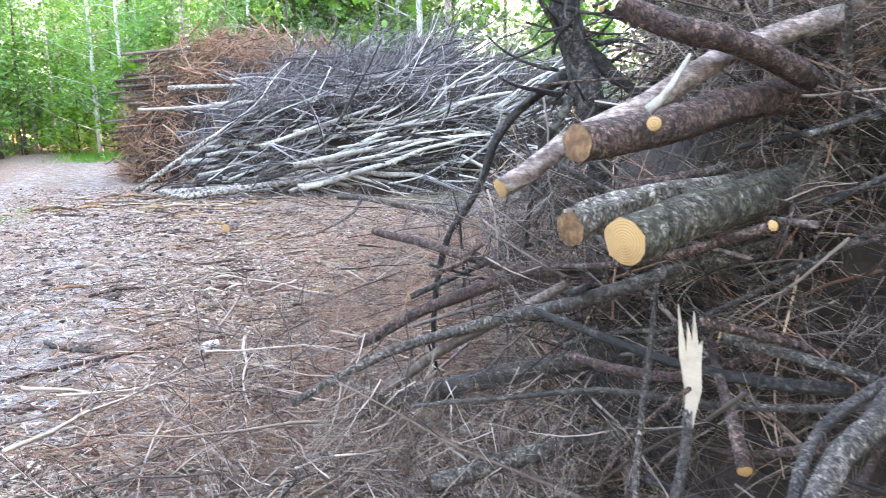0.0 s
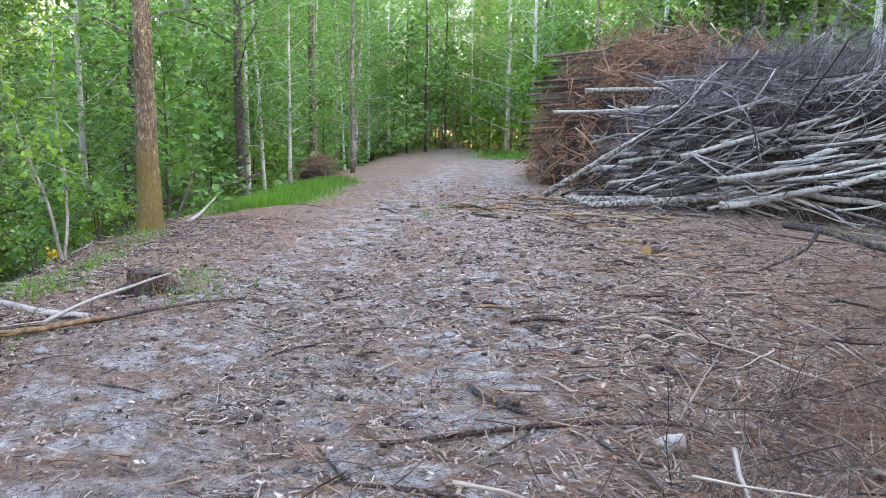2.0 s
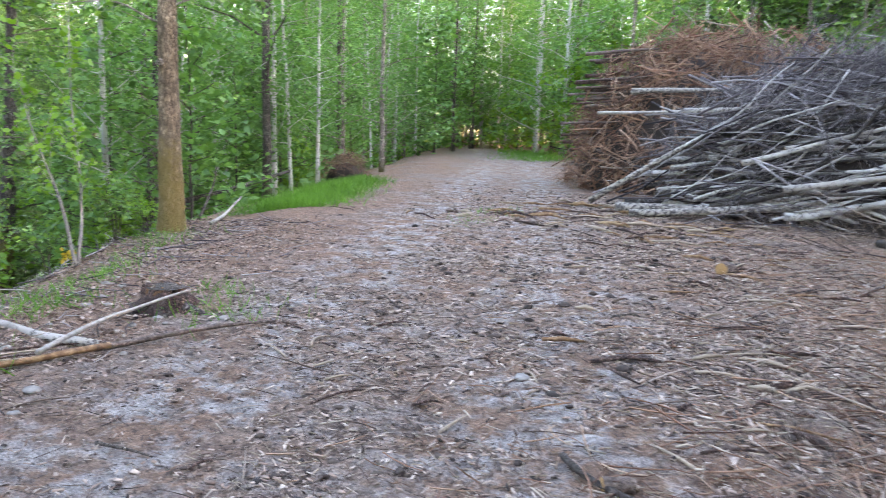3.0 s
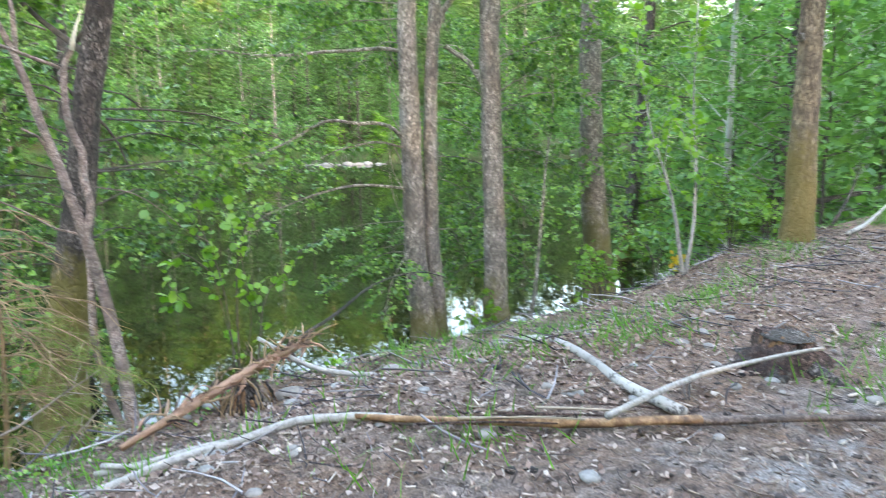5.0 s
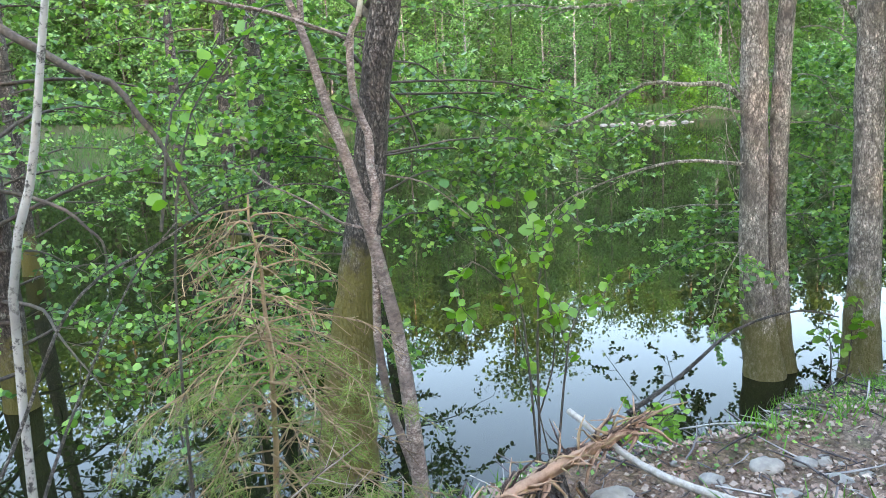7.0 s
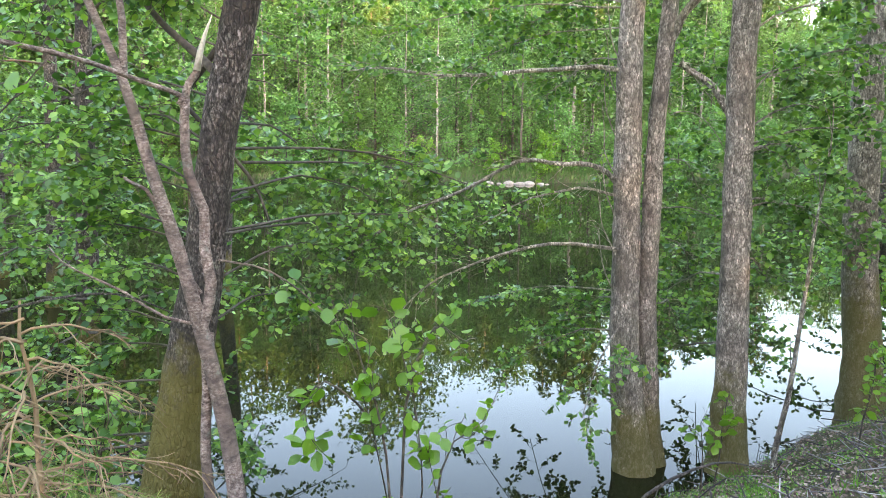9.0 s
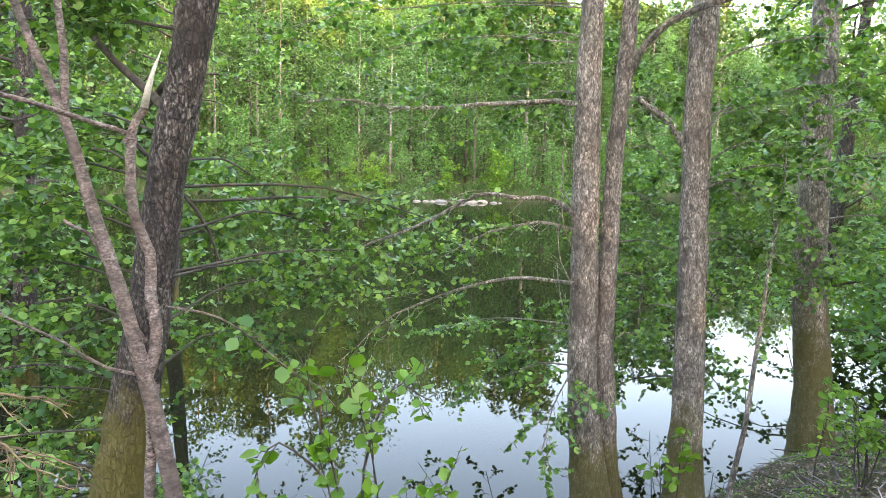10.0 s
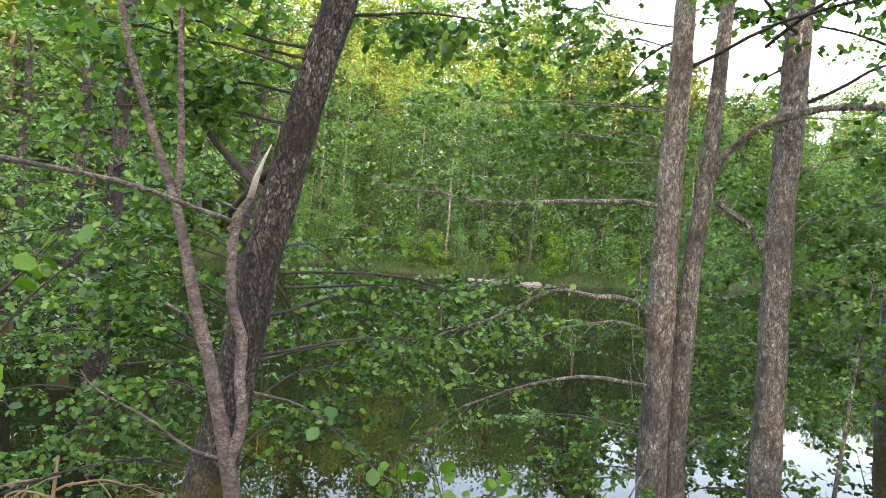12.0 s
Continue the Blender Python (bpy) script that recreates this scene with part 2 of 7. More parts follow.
M_FARLEAF = leaf_material("far_leaf", [(0.03, 0.085, 0.025), (0.055, 0.135, 0.035), (0.08, 0.175, 0.045)], 0.6, 0.25)
M_FARBIRCH = leaf_material("far_birch_leaf", [(0.05, 0.12, 0.035), (0.085, 0.175, 0.05), (0.115, 0.21, 0.06)], 0.6, 0.3)
M_CHAR = bark("weathered_black_bark", (0.008, 0.007, 0.006), (0.03, 0.025, 0.022), (0.13, 0.11, 0.095), 60, (1, 1, 1))
M_REED = leaf_material("reed", [(0.03, 0.085, 0.02), (0.05, 0.13, 0.03), (0.075, 0.17, 0.04)], 0.6, 0.25)
M_NEEDLE = leaf_material("spruce_needle", [(0.02, 0.055, 0.018), (0.04, 0.09, 0.025), (0.06, 0.12, 0.03)], 0.6, 0.15)
M_YOUNGNEEDLE = leaf_material("young_needle", [(0.09, 0.15, 0.03), (0.15, 0.22, 0.045), (0.22, 0.28, 0.07)], 0.6, 0.2)
M_GRASS = leaf_material("grass", [(0.05, 0.15, 0.02), (0.08, 0.22, 0.03), (0.12, 0.30, 0.04)], 0.5, 0.35)


def ground_material():
    m, t, b, _ = nodes_of("forest_track")
    za = t.nodes.new("ShaderNodeAttribute")
    za.attribute_name = "zone"
    sep = t.nodes.new("ShaderNodeSeparateColor")
    t.links.new(za.outputs["Color"], sep.inputs[0])
    fine = tex_noise(t, 16, 8, 0.75)
    mid_n = tex_noise(t, 2.6, 6, 0.7)
    big = tex_noise(t, 0.55, 4, 0.6)
    brown = ramp(t, fine, [(0.3, (0.09, 0.066, 0.052)), (0.5, (0.25, 0.188, 0.152)), (0.72, (0.43, 0.35, 0.295))])
    red = ramp(t, fine, [(0.3, (0.1, 0.056, 0.036)), (0.52, (0.28, 0.17, 0.115)), (0.75, (0.42, 0.29, 0.215))])
    grey = ramp(t, fine, [(0.28, (0.22, 0.21, 0.205)), (0.5, (0.40, 0.385, 0.375)), (0.72, (0.56, 0.55, 0.54))])
    col = mixed(t, ramp(t, big, [(0.38, (0, 0, 0)), (0.52, (1, 1, 1))]), brown, red)
    clods = tex_noise(t, 7.0, 5, 0.75)
    add = t.nodes.new("ShaderNodeMath")
    add.operation = "MULTIPLY"
    t.links.new(ramp(t, mid_n, [(0.46, (0, 0, 0)), (0.58, (0.9, 0.9, 0.9))]), add.inputs[0])
    t.links.new(sep.outputs[0], add.inputs[1])
    col = mixed(t, add.outputs[0], col, grey)
    green = ramp(t, fine, [(0.3, (0.03, 0.04, 0.012)), (0.55, (0.09, 0.10, 0.03)), (0.8, (0.17, 0.165, 0.07))])
    g0 = t.nodes.new("ShaderNodeMath")
    g0.operation = "SUBTRACT"
    t.links.new(sep.outputs[1], g0.inputs[0])
    g0.inputs[1].default_value = 1.0
    gm = t.nodes.new("ShaderNodeMath")
    gm.operation, gm.use_clamp = "ADD", True
    t.links.new(ramp(t, mid_n, [(0.42, (0, 0, 0)), (0.62, (1, 1, 1))]), gm.inputs[0])
    t.links.new(g0.outputs[0], gm.inputs[1])
    col = mixed(t, gm.outputs[0], col, green)
    col = mixed(t, 0.8, col, ramp(t, clods, [(0.34, (0.45, 0.42, 0.4)), (0.5, (0.95, 0.92, 0.9)), (0.66, (1.4, 1.38, 1.36))]), "MULTIPLY")
    grit = tex_noise(t, 75, 4, 0.7)
    col = mixed(t, 0.85, col, ramp(t, grit, [(0.36, (0.5, 0.47, 0.46)), (0.5, (0.95, 0.94, 0.93)), (0.64, (1.5, 1.47, 1.45))]), "MULTIPLY")
    crumbs = tex_noise(t, 30, 5, 0.65)
    col = mixed(t, ramp(t, crumbs, [(0.58, (0, 0, 0)), (0.63, (0.85, 0.85, 0.85))]), col, (0.06, 0.042, 0.034))
    mud = (0.03, 0.026, 0.016)
    col = mixed(t, sep.outputs[2], col, mud)
    t.links.new(col, b.inputs["Base Color"])
    b.inputs["Roughness"].default_value = 0.92
    h = t.nodes.new("ShaderNodeMath")
    h.operation = "ADD"
    t.links.new(fine, h.inputs[0])
    t.links.new(mid_n, h.inputs[1])
    bumped(t, b, h.outputs[0], 1.0, 0.07)
    return m


def water_material():
    m, t, b, _ = nodes_of("pond_water")
    b.inputs["Base Color"].default_value = (0.012, 0.014, 0.006, 1)
    b.inputs["Roughness"].default_value = 0.015
    b.inputs["IOR"].default_value = 1.33
    b.inputs["Specular IOR Level"].default_value = 0.24
    n = tex_noise(t, 0.9, 2, 0.5, stretch=(1, 1, 1))
    bumped(t, b, n, 0.03, 0.05)
    return m


M_GROUND, M_WATER = ground_material(), water_material()


# ---------------------------------------------------------------- mesh building
class Shape:
    """Collects tubes, leaves and solids; becomes one mesh."""

    def __init__(self):
        self.v, self.f, self.n, self.big = [], [], 0, []

    def add(self, verts, faces):
        self.v.extend(verts)
        self.f.extend([tuple(i + self.n for i in q) for q in faces])
        self.n += len(verts)

    def tube(self, pts, radii, sides=6, caps=True, wob=0.0):
        pts = [Vector(p) for p in pts]
        verts, faces = [], []
        ref = Vector((0.31, 0.17, 0.93))
        for k, p in enumerate(pts):
            d = (pts[min(k + 1, len(pts) - 1)] - pts[max(k - 1, 0)]).normalized()
            a = d.cross(ref)
            if a.length < 0.05:
                a = d.cross(Vector((1, 0, 0)))
            a.normalize()
            b = d.cross(a)
            for j in range(sides):
                w = 2 * math.pi * j / sides
                r = radii[k] * (1 + (rnd.uniform(-wob, wob) if wob else 0))
                verts.append(p + a * (math.cos(w) * r) + b * (math.sin(w) * r))
        for k in range(len(pts) - 1):
            for j in range(sides):
                j2 = (j + 1) % sides
                faces.append((k * sides + j, k * sides + j2, (k + 1) * sides + j2, (k + 1) * sides + j))
        if caps:
            faces.append(tuple(range(sides - 1, -1, -1)))
            faces.append(tuple((len(pts) - 1) * sides + j for j in range(sides)))
        self.add(verts, faces)

    def leaves(self, pos, size, up=0.6, round_leaf=False, droop=0.0, jitter=0.35, along=None, blade=False):
        """Many leaves at once: pos (n, 3)."""
        pos = np.asarray(pos, float).reshape(-1, 3)
        n = len(pos)
        if not n:
            return
        nor = npr.normal(size=(n, 3))
        nor[:, 2] = np.abs(nor[:, 2]) + up * 2
        nor /= np.linalg.norm(nor, axis=1)[:, None]
        d = npr.normal(size=(n, 3))
        if along is not None:
            d = d * 0.6 + along
        d[:, 2] -= droop
        d -= nor * (d * nor).sum(1)[:, None]
        d /= np.linalg.norm(d, axis=1)[:, None] + 1e-9
        s = np.cross(nor, d)
        sz = size * (1 + npr.uniform(-jitter, jitter, n))[:, None]
        if blade:
            shape = [(0, 0.022, 0), (0.55, 0.02, 0.07), (1, 0, 0.0), (0.55, -0.02, 0.07), (0, -0.022, 0)]
            fc = [(0, 1, 3, 4), (1, 2, 3)]
        elif round_leaf:
            shape = [(0, 0, 0), (0.28, 0.36, 0.05), (0.66, 0.42, 0.06), (1.0, 0.08, -0.04), (1.0, -0.08, -0.04), (0.66, -0.42, 0.06), (0.28, -0.36, 0.05)]
            fc = [(0, 1, 2, 3), (0, 3, 4), (0, 4, 5, 6)]
        else:
            shape = [(0, 0, 0), (0.5, 0.36, 0.08), (1, 0, -0.05), (0.5, -0.36, 0.08)]
            fc = [(0, 1, 2), (0, 2, 3)]
        vs = np.stack([pos + d * sz * a + s * sz * b + nor * sz * c for a, b, c in shape], 1)
        self.big.append((vs.reshape(-1, 3), fc, len(shape), n))

    def stamp(self, other, mats):
        """Repeats another shape at each 4 x 4 pose."""
        V = np.array([tuple(p) for p in other.v], float)
        A = np.array([[list(r) for r in m] for m in mats], float)
        vs = np.einsum("nij,kj->nki", A[:, :3, :3], V) + A[:, None, :3, 3]
        self.big.append((vs.reshape(-1, 3), other.f, len(V), len(mats)))

    def mesh(self, name, mat, smooth=True):
        m = bpy.data.meshes.new(name)
        if not self.big:
            m.from_pydata(self.v, [], self.f)
        else:
            V = [np.array(self.v, float).reshape(-1, 3)]
            loops, sizes = [], []
            for q in self.f:
                loops.extend(q)
                sizes.append(len(q))
            loops, sizes = [np.array(loops, np.int64)], [np.array(sizes, np.int64)]
            base = self.n
            for vs, fc, k, n in self.big:
                V.append(vs)
                off = (base + np.arange(n) * k)[:, None]
                loops.append((off + np.array([i for q in fc for i in q])[None, :]).ravel())
                sizes.append(np.tile([len(q) for q in fc], n))
                base += n * k
            V, loops, sizes = np.concatenate(V), np.concatenate(loops), np.concatenate(sizes)
            m.vertices.add(len(V))
            m.vertices.foreach_set("co", V.ravel())
            m.loops.add(len(loops))
            m.loops.foreach_set("vertex_index", loops.astype(np.int32))
            m.polygons.add(len(sizes))
            m.polygons.foreach_set("loop_start", np.concatenate([[0], np.cumsum(sizes)[:-1]]).astype(np.int32))
            m.update(calc_edges=True)
        m.materials.append(mat)
        if smooth:
            m.polygons.foreach_set("use_smooth", [True] * len(m.polygons))
        m.update()
        return m


def part(name, shape, mat, parent=None, label="", m=None, smooth=True):
    ob = new(name, shape.mesh(name, mat, smooth) if isinstance(shape, Shape) else shape)
    if m is not None:
        ob.matrix_basis = m
    if parent is not None:
        ob.parent = parent
    if label:
        ob["label"] = label
    return ob


def thing(name, label, category, group="", at=(0, 0, 0), kind=""):
    ob = new(name)
    ob.empty_display_size = 0.1
    ob.location = at
    return tagged(ob, label, category, group, kind)


def wander(p, d, length, steps, bend=0.15, lift=0.0, r=rnd):
    """A crooked line from p along d."""
    p, d = Vector(p), Vector(d).normalized()
    pts = [p.copy()]
    for _ in range(steps):
        d = (d + Vector((r.uniform(-bend, bend), r.uniform(-bend, bend), r.uniform(-bend, bend) + lift))).normalized()
        p = p + d * (length / steps)
        pts.append(p.copy())
    return pts


def taper(r0, r1, n, power=1.0):
    return [r0 + (r1 - r0) * (k / (n - 1)) ** power for k in range(n)]


def set_moss(mesh, z_low, z_high, amount=1.0):
    """Moss weight: full under z_low, none over z_high."""
    a = mesh.attributes.new("moss", "FLOAT", "POINT")
    z = np.empty(len(mesh.vertices) * 3)
    mesh.vertices.foreach_get("co", z)
    z = z[2::3]
    a.data.foreach_set("value", np.clip((z_high - z) / (z_high - z_low), 0, 1) * amount * 0.7)


# ---------------------------------------------------------------- ground
EDGE = [(-6.2, -40), (-6.5, -6), (-6.95, 0.5), (-7.25, 2.0), (-7.8, 2.65), (-8.7, 3.3), (-9.3, 4.6), (-10.4, 6.9), (-12.4, 10.4), (-17.6, 18.8), (-25, 31), (-36, 48), (-60, 85)]
FAR = [(-62, -70), (-68, -30), (-72, -12), (-70, -1), (-69, 6), (-70, 14), (-78, 26), (-98, 50), (-125, 85)]


def line_dist(px, py, line):
    """Signed distance to a polyline; positive on its left-hand side (towards -x for a line that runs to +y)."""
    best = np.full(np.shape(px), 1e9)
    sign = np.ones(np.shape(px))
    for (ax, ay), (bx, by) in zip(line[:-1], line[1:]):
        dx, dy = bx - ax, by - ay
        L2 = dx * dx + dy * dy
        u = np.clip(((px - ax) * dx + (py - ay) * dy) / L2, 0, 1)
        qx, qy = ax + u * dx, ay + u * dy
        dist = np.hypot(px - qx, py - qy)
        side = dx * (py - ay) - dy * (px - ax)
        near = dist < best
        best = np.where(near, dist, best)
        sign = np.where(near, np.sign(side), sign)
    return best * sign


def wave(px, py):
    return (np.sin(px * 0.9 + 1.3 * np.sin(py * 0.7)) * np.cos(py * 0.8 + px * 0.35) * 0.5 + np.sin(px * 2.3 + py * 1.1) * np.cos(py * 2.6 - px * 0.7) * 0.25
            + np.sin(px * 5.1 - py * 3.7) * np.cos(py * 5.7 + px * 2.9) * 0.12)


def smooth01(u):
    u = np.clip(u, 0, 1)
    return u * u * (3 - 2 * u)


def height(px, py):
    px, py = np.asarray(px, float), np.asarray(py, float)
    d = line_dist(px, py, EDGE)
    slope = 0.85 - 0.34 * smooth01((py - 3.9) / 2.0)
    top = 0.035 * wave(px, py) - (0.52 - 0.3 * smooth01((py - 6.5) / 3)) * smooth01((d + 2.0) / 1.8)
    bank = top - np.clip(d, 0, None) * slope * smooth01(d / 0.8 + 0.35) + 0.10 * wave(px * 1.3, py * 1.3) * smooth01(d)
    bed = -3.3 + 0.05 * wave(px, py)
    z = np.where(d > 0, np.maximum(bank, bed), top)
    f = line_dist(px, py, FAR)
    rise = -3.3 + smooth01((f + 1.2) / 3.5) * 1.7 + np.clip(f - 2, 0, 120) * 0.10 + np.clip(f - 25, 0, 120) * 0.06
    z = np.where(f > -1.2, np.maximum(z, rise), z)
    south = -20 - py + 0.3 * (px + 20)
    z = np.where((south > -2) & (px < -6), np.maximum(z, -3.3 + smooth01((south + 2) / 5) * 2.2 + np.clip(south, 0, 60) * 0.06), z)
    right = line_dist(px, py, [(-4.5, -40), (-1.0, 2), (1.5, 9), (4, 20), (-8, 40), (-30, 70)])
    z = z + 0.5 * smooth01((-right - 3) / 12)
    return z


def gz(px, py):
    return float(height(px, py))


def axis(lo, hi, a, b, fine, near_lo, near_hi, grow=1.16):
    mid = list(np.arange(a, b, fine))
    left, st, p = [], fine, a
    while p > lo:
        st *= grow
        p -= min(st, 2.0 if p > near_lo else 60)
        left.append(p)
    right, st, p = [], fine, mid[-1]
    while p < hi:
        st *= grow
        p += min(st, 2.0 if p < near_hi else 60)
        right.append(p)
    return np.array(left[::-1] + mid + right)


gx, gy = axis(-900, 900, -19, 4, 0.09, -135, 12), axis(-900, 900, 0.5, 20, 0.09, -60, 90)
GX, GY = np.meshgrid(gx, gy, indexing="ij")
GZ = height(GX, GY)
near_amp = np.exp(-((GX + 5) ** 2 + (GY - 8) ** 2) / 200)
GZ = GZ + npr.normal(size=GZ.shape) * 0.010 * near_amp
gm = bpy.data.meshes.new("ground")
nx, ny = len(gx), len(gy)
idx = np.arange(nx * ny).reshape(nx, ny)
quads = np.stack([idx[:-1, :-1], idx[1:, :-1], idx[1:, 1:], idx[:-1, 1:]], -1).reshape(-1, 4)
gm.vertices.add(nx * ny)
gm.vertices.foreach_set("co", np.stack([GX, GY, GZ], -1).ravel())
gm.loops.add(quads.size)
gm.loops.foreach_set("vertex_index", quads.ravel().astype(np.int32))
gm.polygons.add(len(quads))
gm.polygons.foreach_set("loop_start", (np.arange(len(quads)) * 4).astype(np.int32))
gm.update(calc_edges=True)
gm.polygons.foreach_set("use_smooth", [True] * len(quads))
ROAD = [(-1.5, -30), (-2.6, 2), (-4.6, 7), (-8.6, 14), (-14.2, 24), (-21, 36), (-32, 52), (-58, 90)]
rd = line_dist(GX, GY, ROAD)
track = np.exp(-((np.abs(rd) - 1.0) / 0.8) ** 2) * 0.9 + 0.25 * np.exp(-(rd / 2.4) ** 2)
de = line_dist(GX, GY, EDGE)
away = smooth01((np.abs(rd) - 4.5) / 4)
zone = np.stack([np.clip(track, 0, 1), np.clip(0.5 * smooth01((de + 1.8) / 1.6), 0, 1) + 1.9 * away, smooth01((WATER + 0.2 - GZ) / 0.25), np.ones_like(GX)], -1)
za = gm.color_attributes.new("zone", "FLOAT_COLOR", "POINT")
za.data.foreach_set("color", zone.ravel())
gm.materials.append(M_GROUND)
tagged(new("ground", gm), "brown forest track of packed grey dirt strewn with bark and chips", "ground", kind="structure")

wm = Shape()
wm.add([(-300, -200, WATER), (-7, -200, WATER), (-7, 200, WATER), (-300, 200, WATER)], [(0, 1, 2, 3)])
tagged(part("water", wm, M_WATER), "still dark pond water mirroring trees and sky", "water", kind="structure")

# ---------------------------------------------------------------- trees
def limb_tree(H, r0, crown_from, n_limbs, leaves, leaf, spread=0.28, droop=0.0, lean=(0, 0), up=0.35, twiggy=1.0, seed=1, bend=0.05, round_leaf=False, fill=0.5):
    """Trunk with limbs, and the crown's leaves, at the origin."""
    global rnd
    keep, rnd = rnd, random.Random(seed)
    wood, crown = Shape(), Shape()
    n = 10
    pts, p = [], Vector((0, 0, -0.25))
    for k in range(n + 1):
        u = k / n
        pts.append(Vector((lean[0] * u * H + rnd.uniform(-bend, bend) * (0.3 + u), lean[1] * u * H + rnd.uniform(-bend, bend) * (0.3 + u), -0.25 + u * (H + 0.25))))
    rad = [r0 * (1.25 if k == 0 else 1.0) * (1 - 0.9 * (k / n) ** 1.2) for k in range(n + 1)]
    wood.tube(pts, rad, 8, wob=0.04)
    pos = []

    def on_trunk(u):
        k = min(int(u * n), n - 1)
        return pts[k].lerp(pts[k + 1], u * n - k)

    for k in range(n_limbs):
        u = crown_from + (1 - crown_from) * (k + rnd.random()) / n_limbs * 0.97
        a = k * 2.4 + rnd.uniform(-0.5, 0.5)
        L = H * spread * (1.05 - 0.75 * ((u - crown_from) / (1 - crown_from + 1e-6))) * rnd.uniform(0.7, 1.2)
        d = Vector((math.cos(a), math.sin(a), up + rnd.uniform(-0.15, 0.3)))
        lp = wander(on_trunk(u), d, L, 3, 0.26, -0.05 * droop)
        wood.tube(lp, taper(max(0.012, r0 * 0.32 * (1.1 - u)), 0.006, 4), 3, caps=False)
        for j in range(int(4 * twiggy)):
            q = lp[rnd.randint(1, 3)]
            d2 = Vector((rnd.uniform(-1, 1), rnd.uniform(-1, 1), rnd.uniform(-0.3, 0.5) - droop))
            tp = wander(q, d2, L * rnd.uniform(0.3, 0.6), 2, 0.3, -0.2 * droop)
            if j < 2:
                wood.tube(tp, [0.008, 0.005, 0.003], 3, caps=False)
            pos.extend([tp[i].lerp(tp[i + 1], rnd.random()) for i in range(2) for _ in range(4)])
        pos.extend([lp[i].lerp(lp[i + 1], rnd.random()) for i in range(1, 3) for _ in range(4)])
    P = np.array([tuple(q) for q in pos])
    pick = P[npr.randint(0, len(P), leaves)] + npr.normal(size=(leaves, 3)) * np.array([fill, fill, fill * 0.7]) * H * 0.035
    crown.leaves(pick, leaf, up=0.4, droop=0.4 + droop, round_leaf=round_leaf)
    rnd = keep
    return wood, crown


def spruce(H, r0, from_u, seed=1, sprays=520, leaf=0.48):
    global rnd
    keep, rnd = rnd, random.Random(seed)
    wood, crown = Shape(), Shape()
    wood.tube([(0, 0, -0.25), (0.03, 0.02, H * 0.5), (0, 0, H)], [r0, r0 * 0.6, 0.02], 8)
    pos, al = [], []
    k = 0
    while k < 130:
        u = from_u + (1 - from_u) * (k / 130)
        L = H * 0.17 * (1.02 - (u - from_u) / (1 - from_u)) + 0.15
        a = k * 2.399
        d = Vector((math.cos(a), math.sin(a), -0.12 + rnd.uniform(-0.1, 0.15)))
        lp = wander((0, 0, u * H), d, L, 4, 0.1, 0.02)
        wood.tube(lp, taper(0.03 * (1.2 - u), 0.006, 5), 3, caps=False)
        for j in range(max(2, sprays // 130)):
            q = lp[0].lerp(lp[-1], rnd.random() ** 0.7)
            pos.append(tuple(q))
            al.append((d.x * 0.6 + rnd.uniform(-0.7, 0.7), d.y * 0.6 + rnd.uniform(-0.7, 0.7), -0.35))
        k += 1
    P, A = np.array(pos), np.array(al)
    for rep in range(3):
        crown.leaves(P + npr.normal(size=P.shape) * 0.08, leaf * 0.8, up=0.5, droop=0.3, along=A * 2)
    rnd = keep
    return wood, crown


def make_tree(kind, label, mat_wood, mat_leaf, shapes, moss=None, at=(0, 0, 0), group="", category="tree"):
    t = thing(kind, label, category, group, at)
    wood, crown = shapes
    tr = part("trunk", wood, mat_wood, t)
    if moss:
        set_moss(tr.data, *moss)
    part("crown", crown, mat_leaf, t, smooth=False)
    return t


def scatter(protos, places):
    """First use of each prototype is itself; later ones are copies."""
    used = set()
    for k, (x, y, scale, turn) in enumerate(places):
        p = protos[k % len(protos)]
        m = Matrix.Translation((x, y, gz(x, y))) @ Matrix.Rotation(turn, 4, "Z")
        if p.name in used:
            o = copy_thing(p, m)
            o.scale = (scale, scale, scale)
        else:
            used.add(p.name)
            p.matrix_basis = m
            p.scale = (scale, scale, scale)


def spots(n, xr, yr, ok, gap, seed, s=(0.8, 1.2)):
    r = random.Random(seed)
    out, tries = [], 0
    while len(out) < n and tries < n * 40:
        tries += 1
        x, y = r.uniform(*xr), r.uniform(*yr)
        if ok(x, y) and all((x - a) ** 2 + (y - b) ** 2 > gap * gap for a, b, *_ in out):
            out.append((x, y, r.uniform(*s), r.uniform(0, 6.28)))
    return out


def d_edge(x, y):
    return float(line_dist(x, y, EDGE))


def d_road(x, y):
    return float(line_dist(x, y, ROAD))


def d_far(x, y):
    return float(line_dist(x, y, FAR))


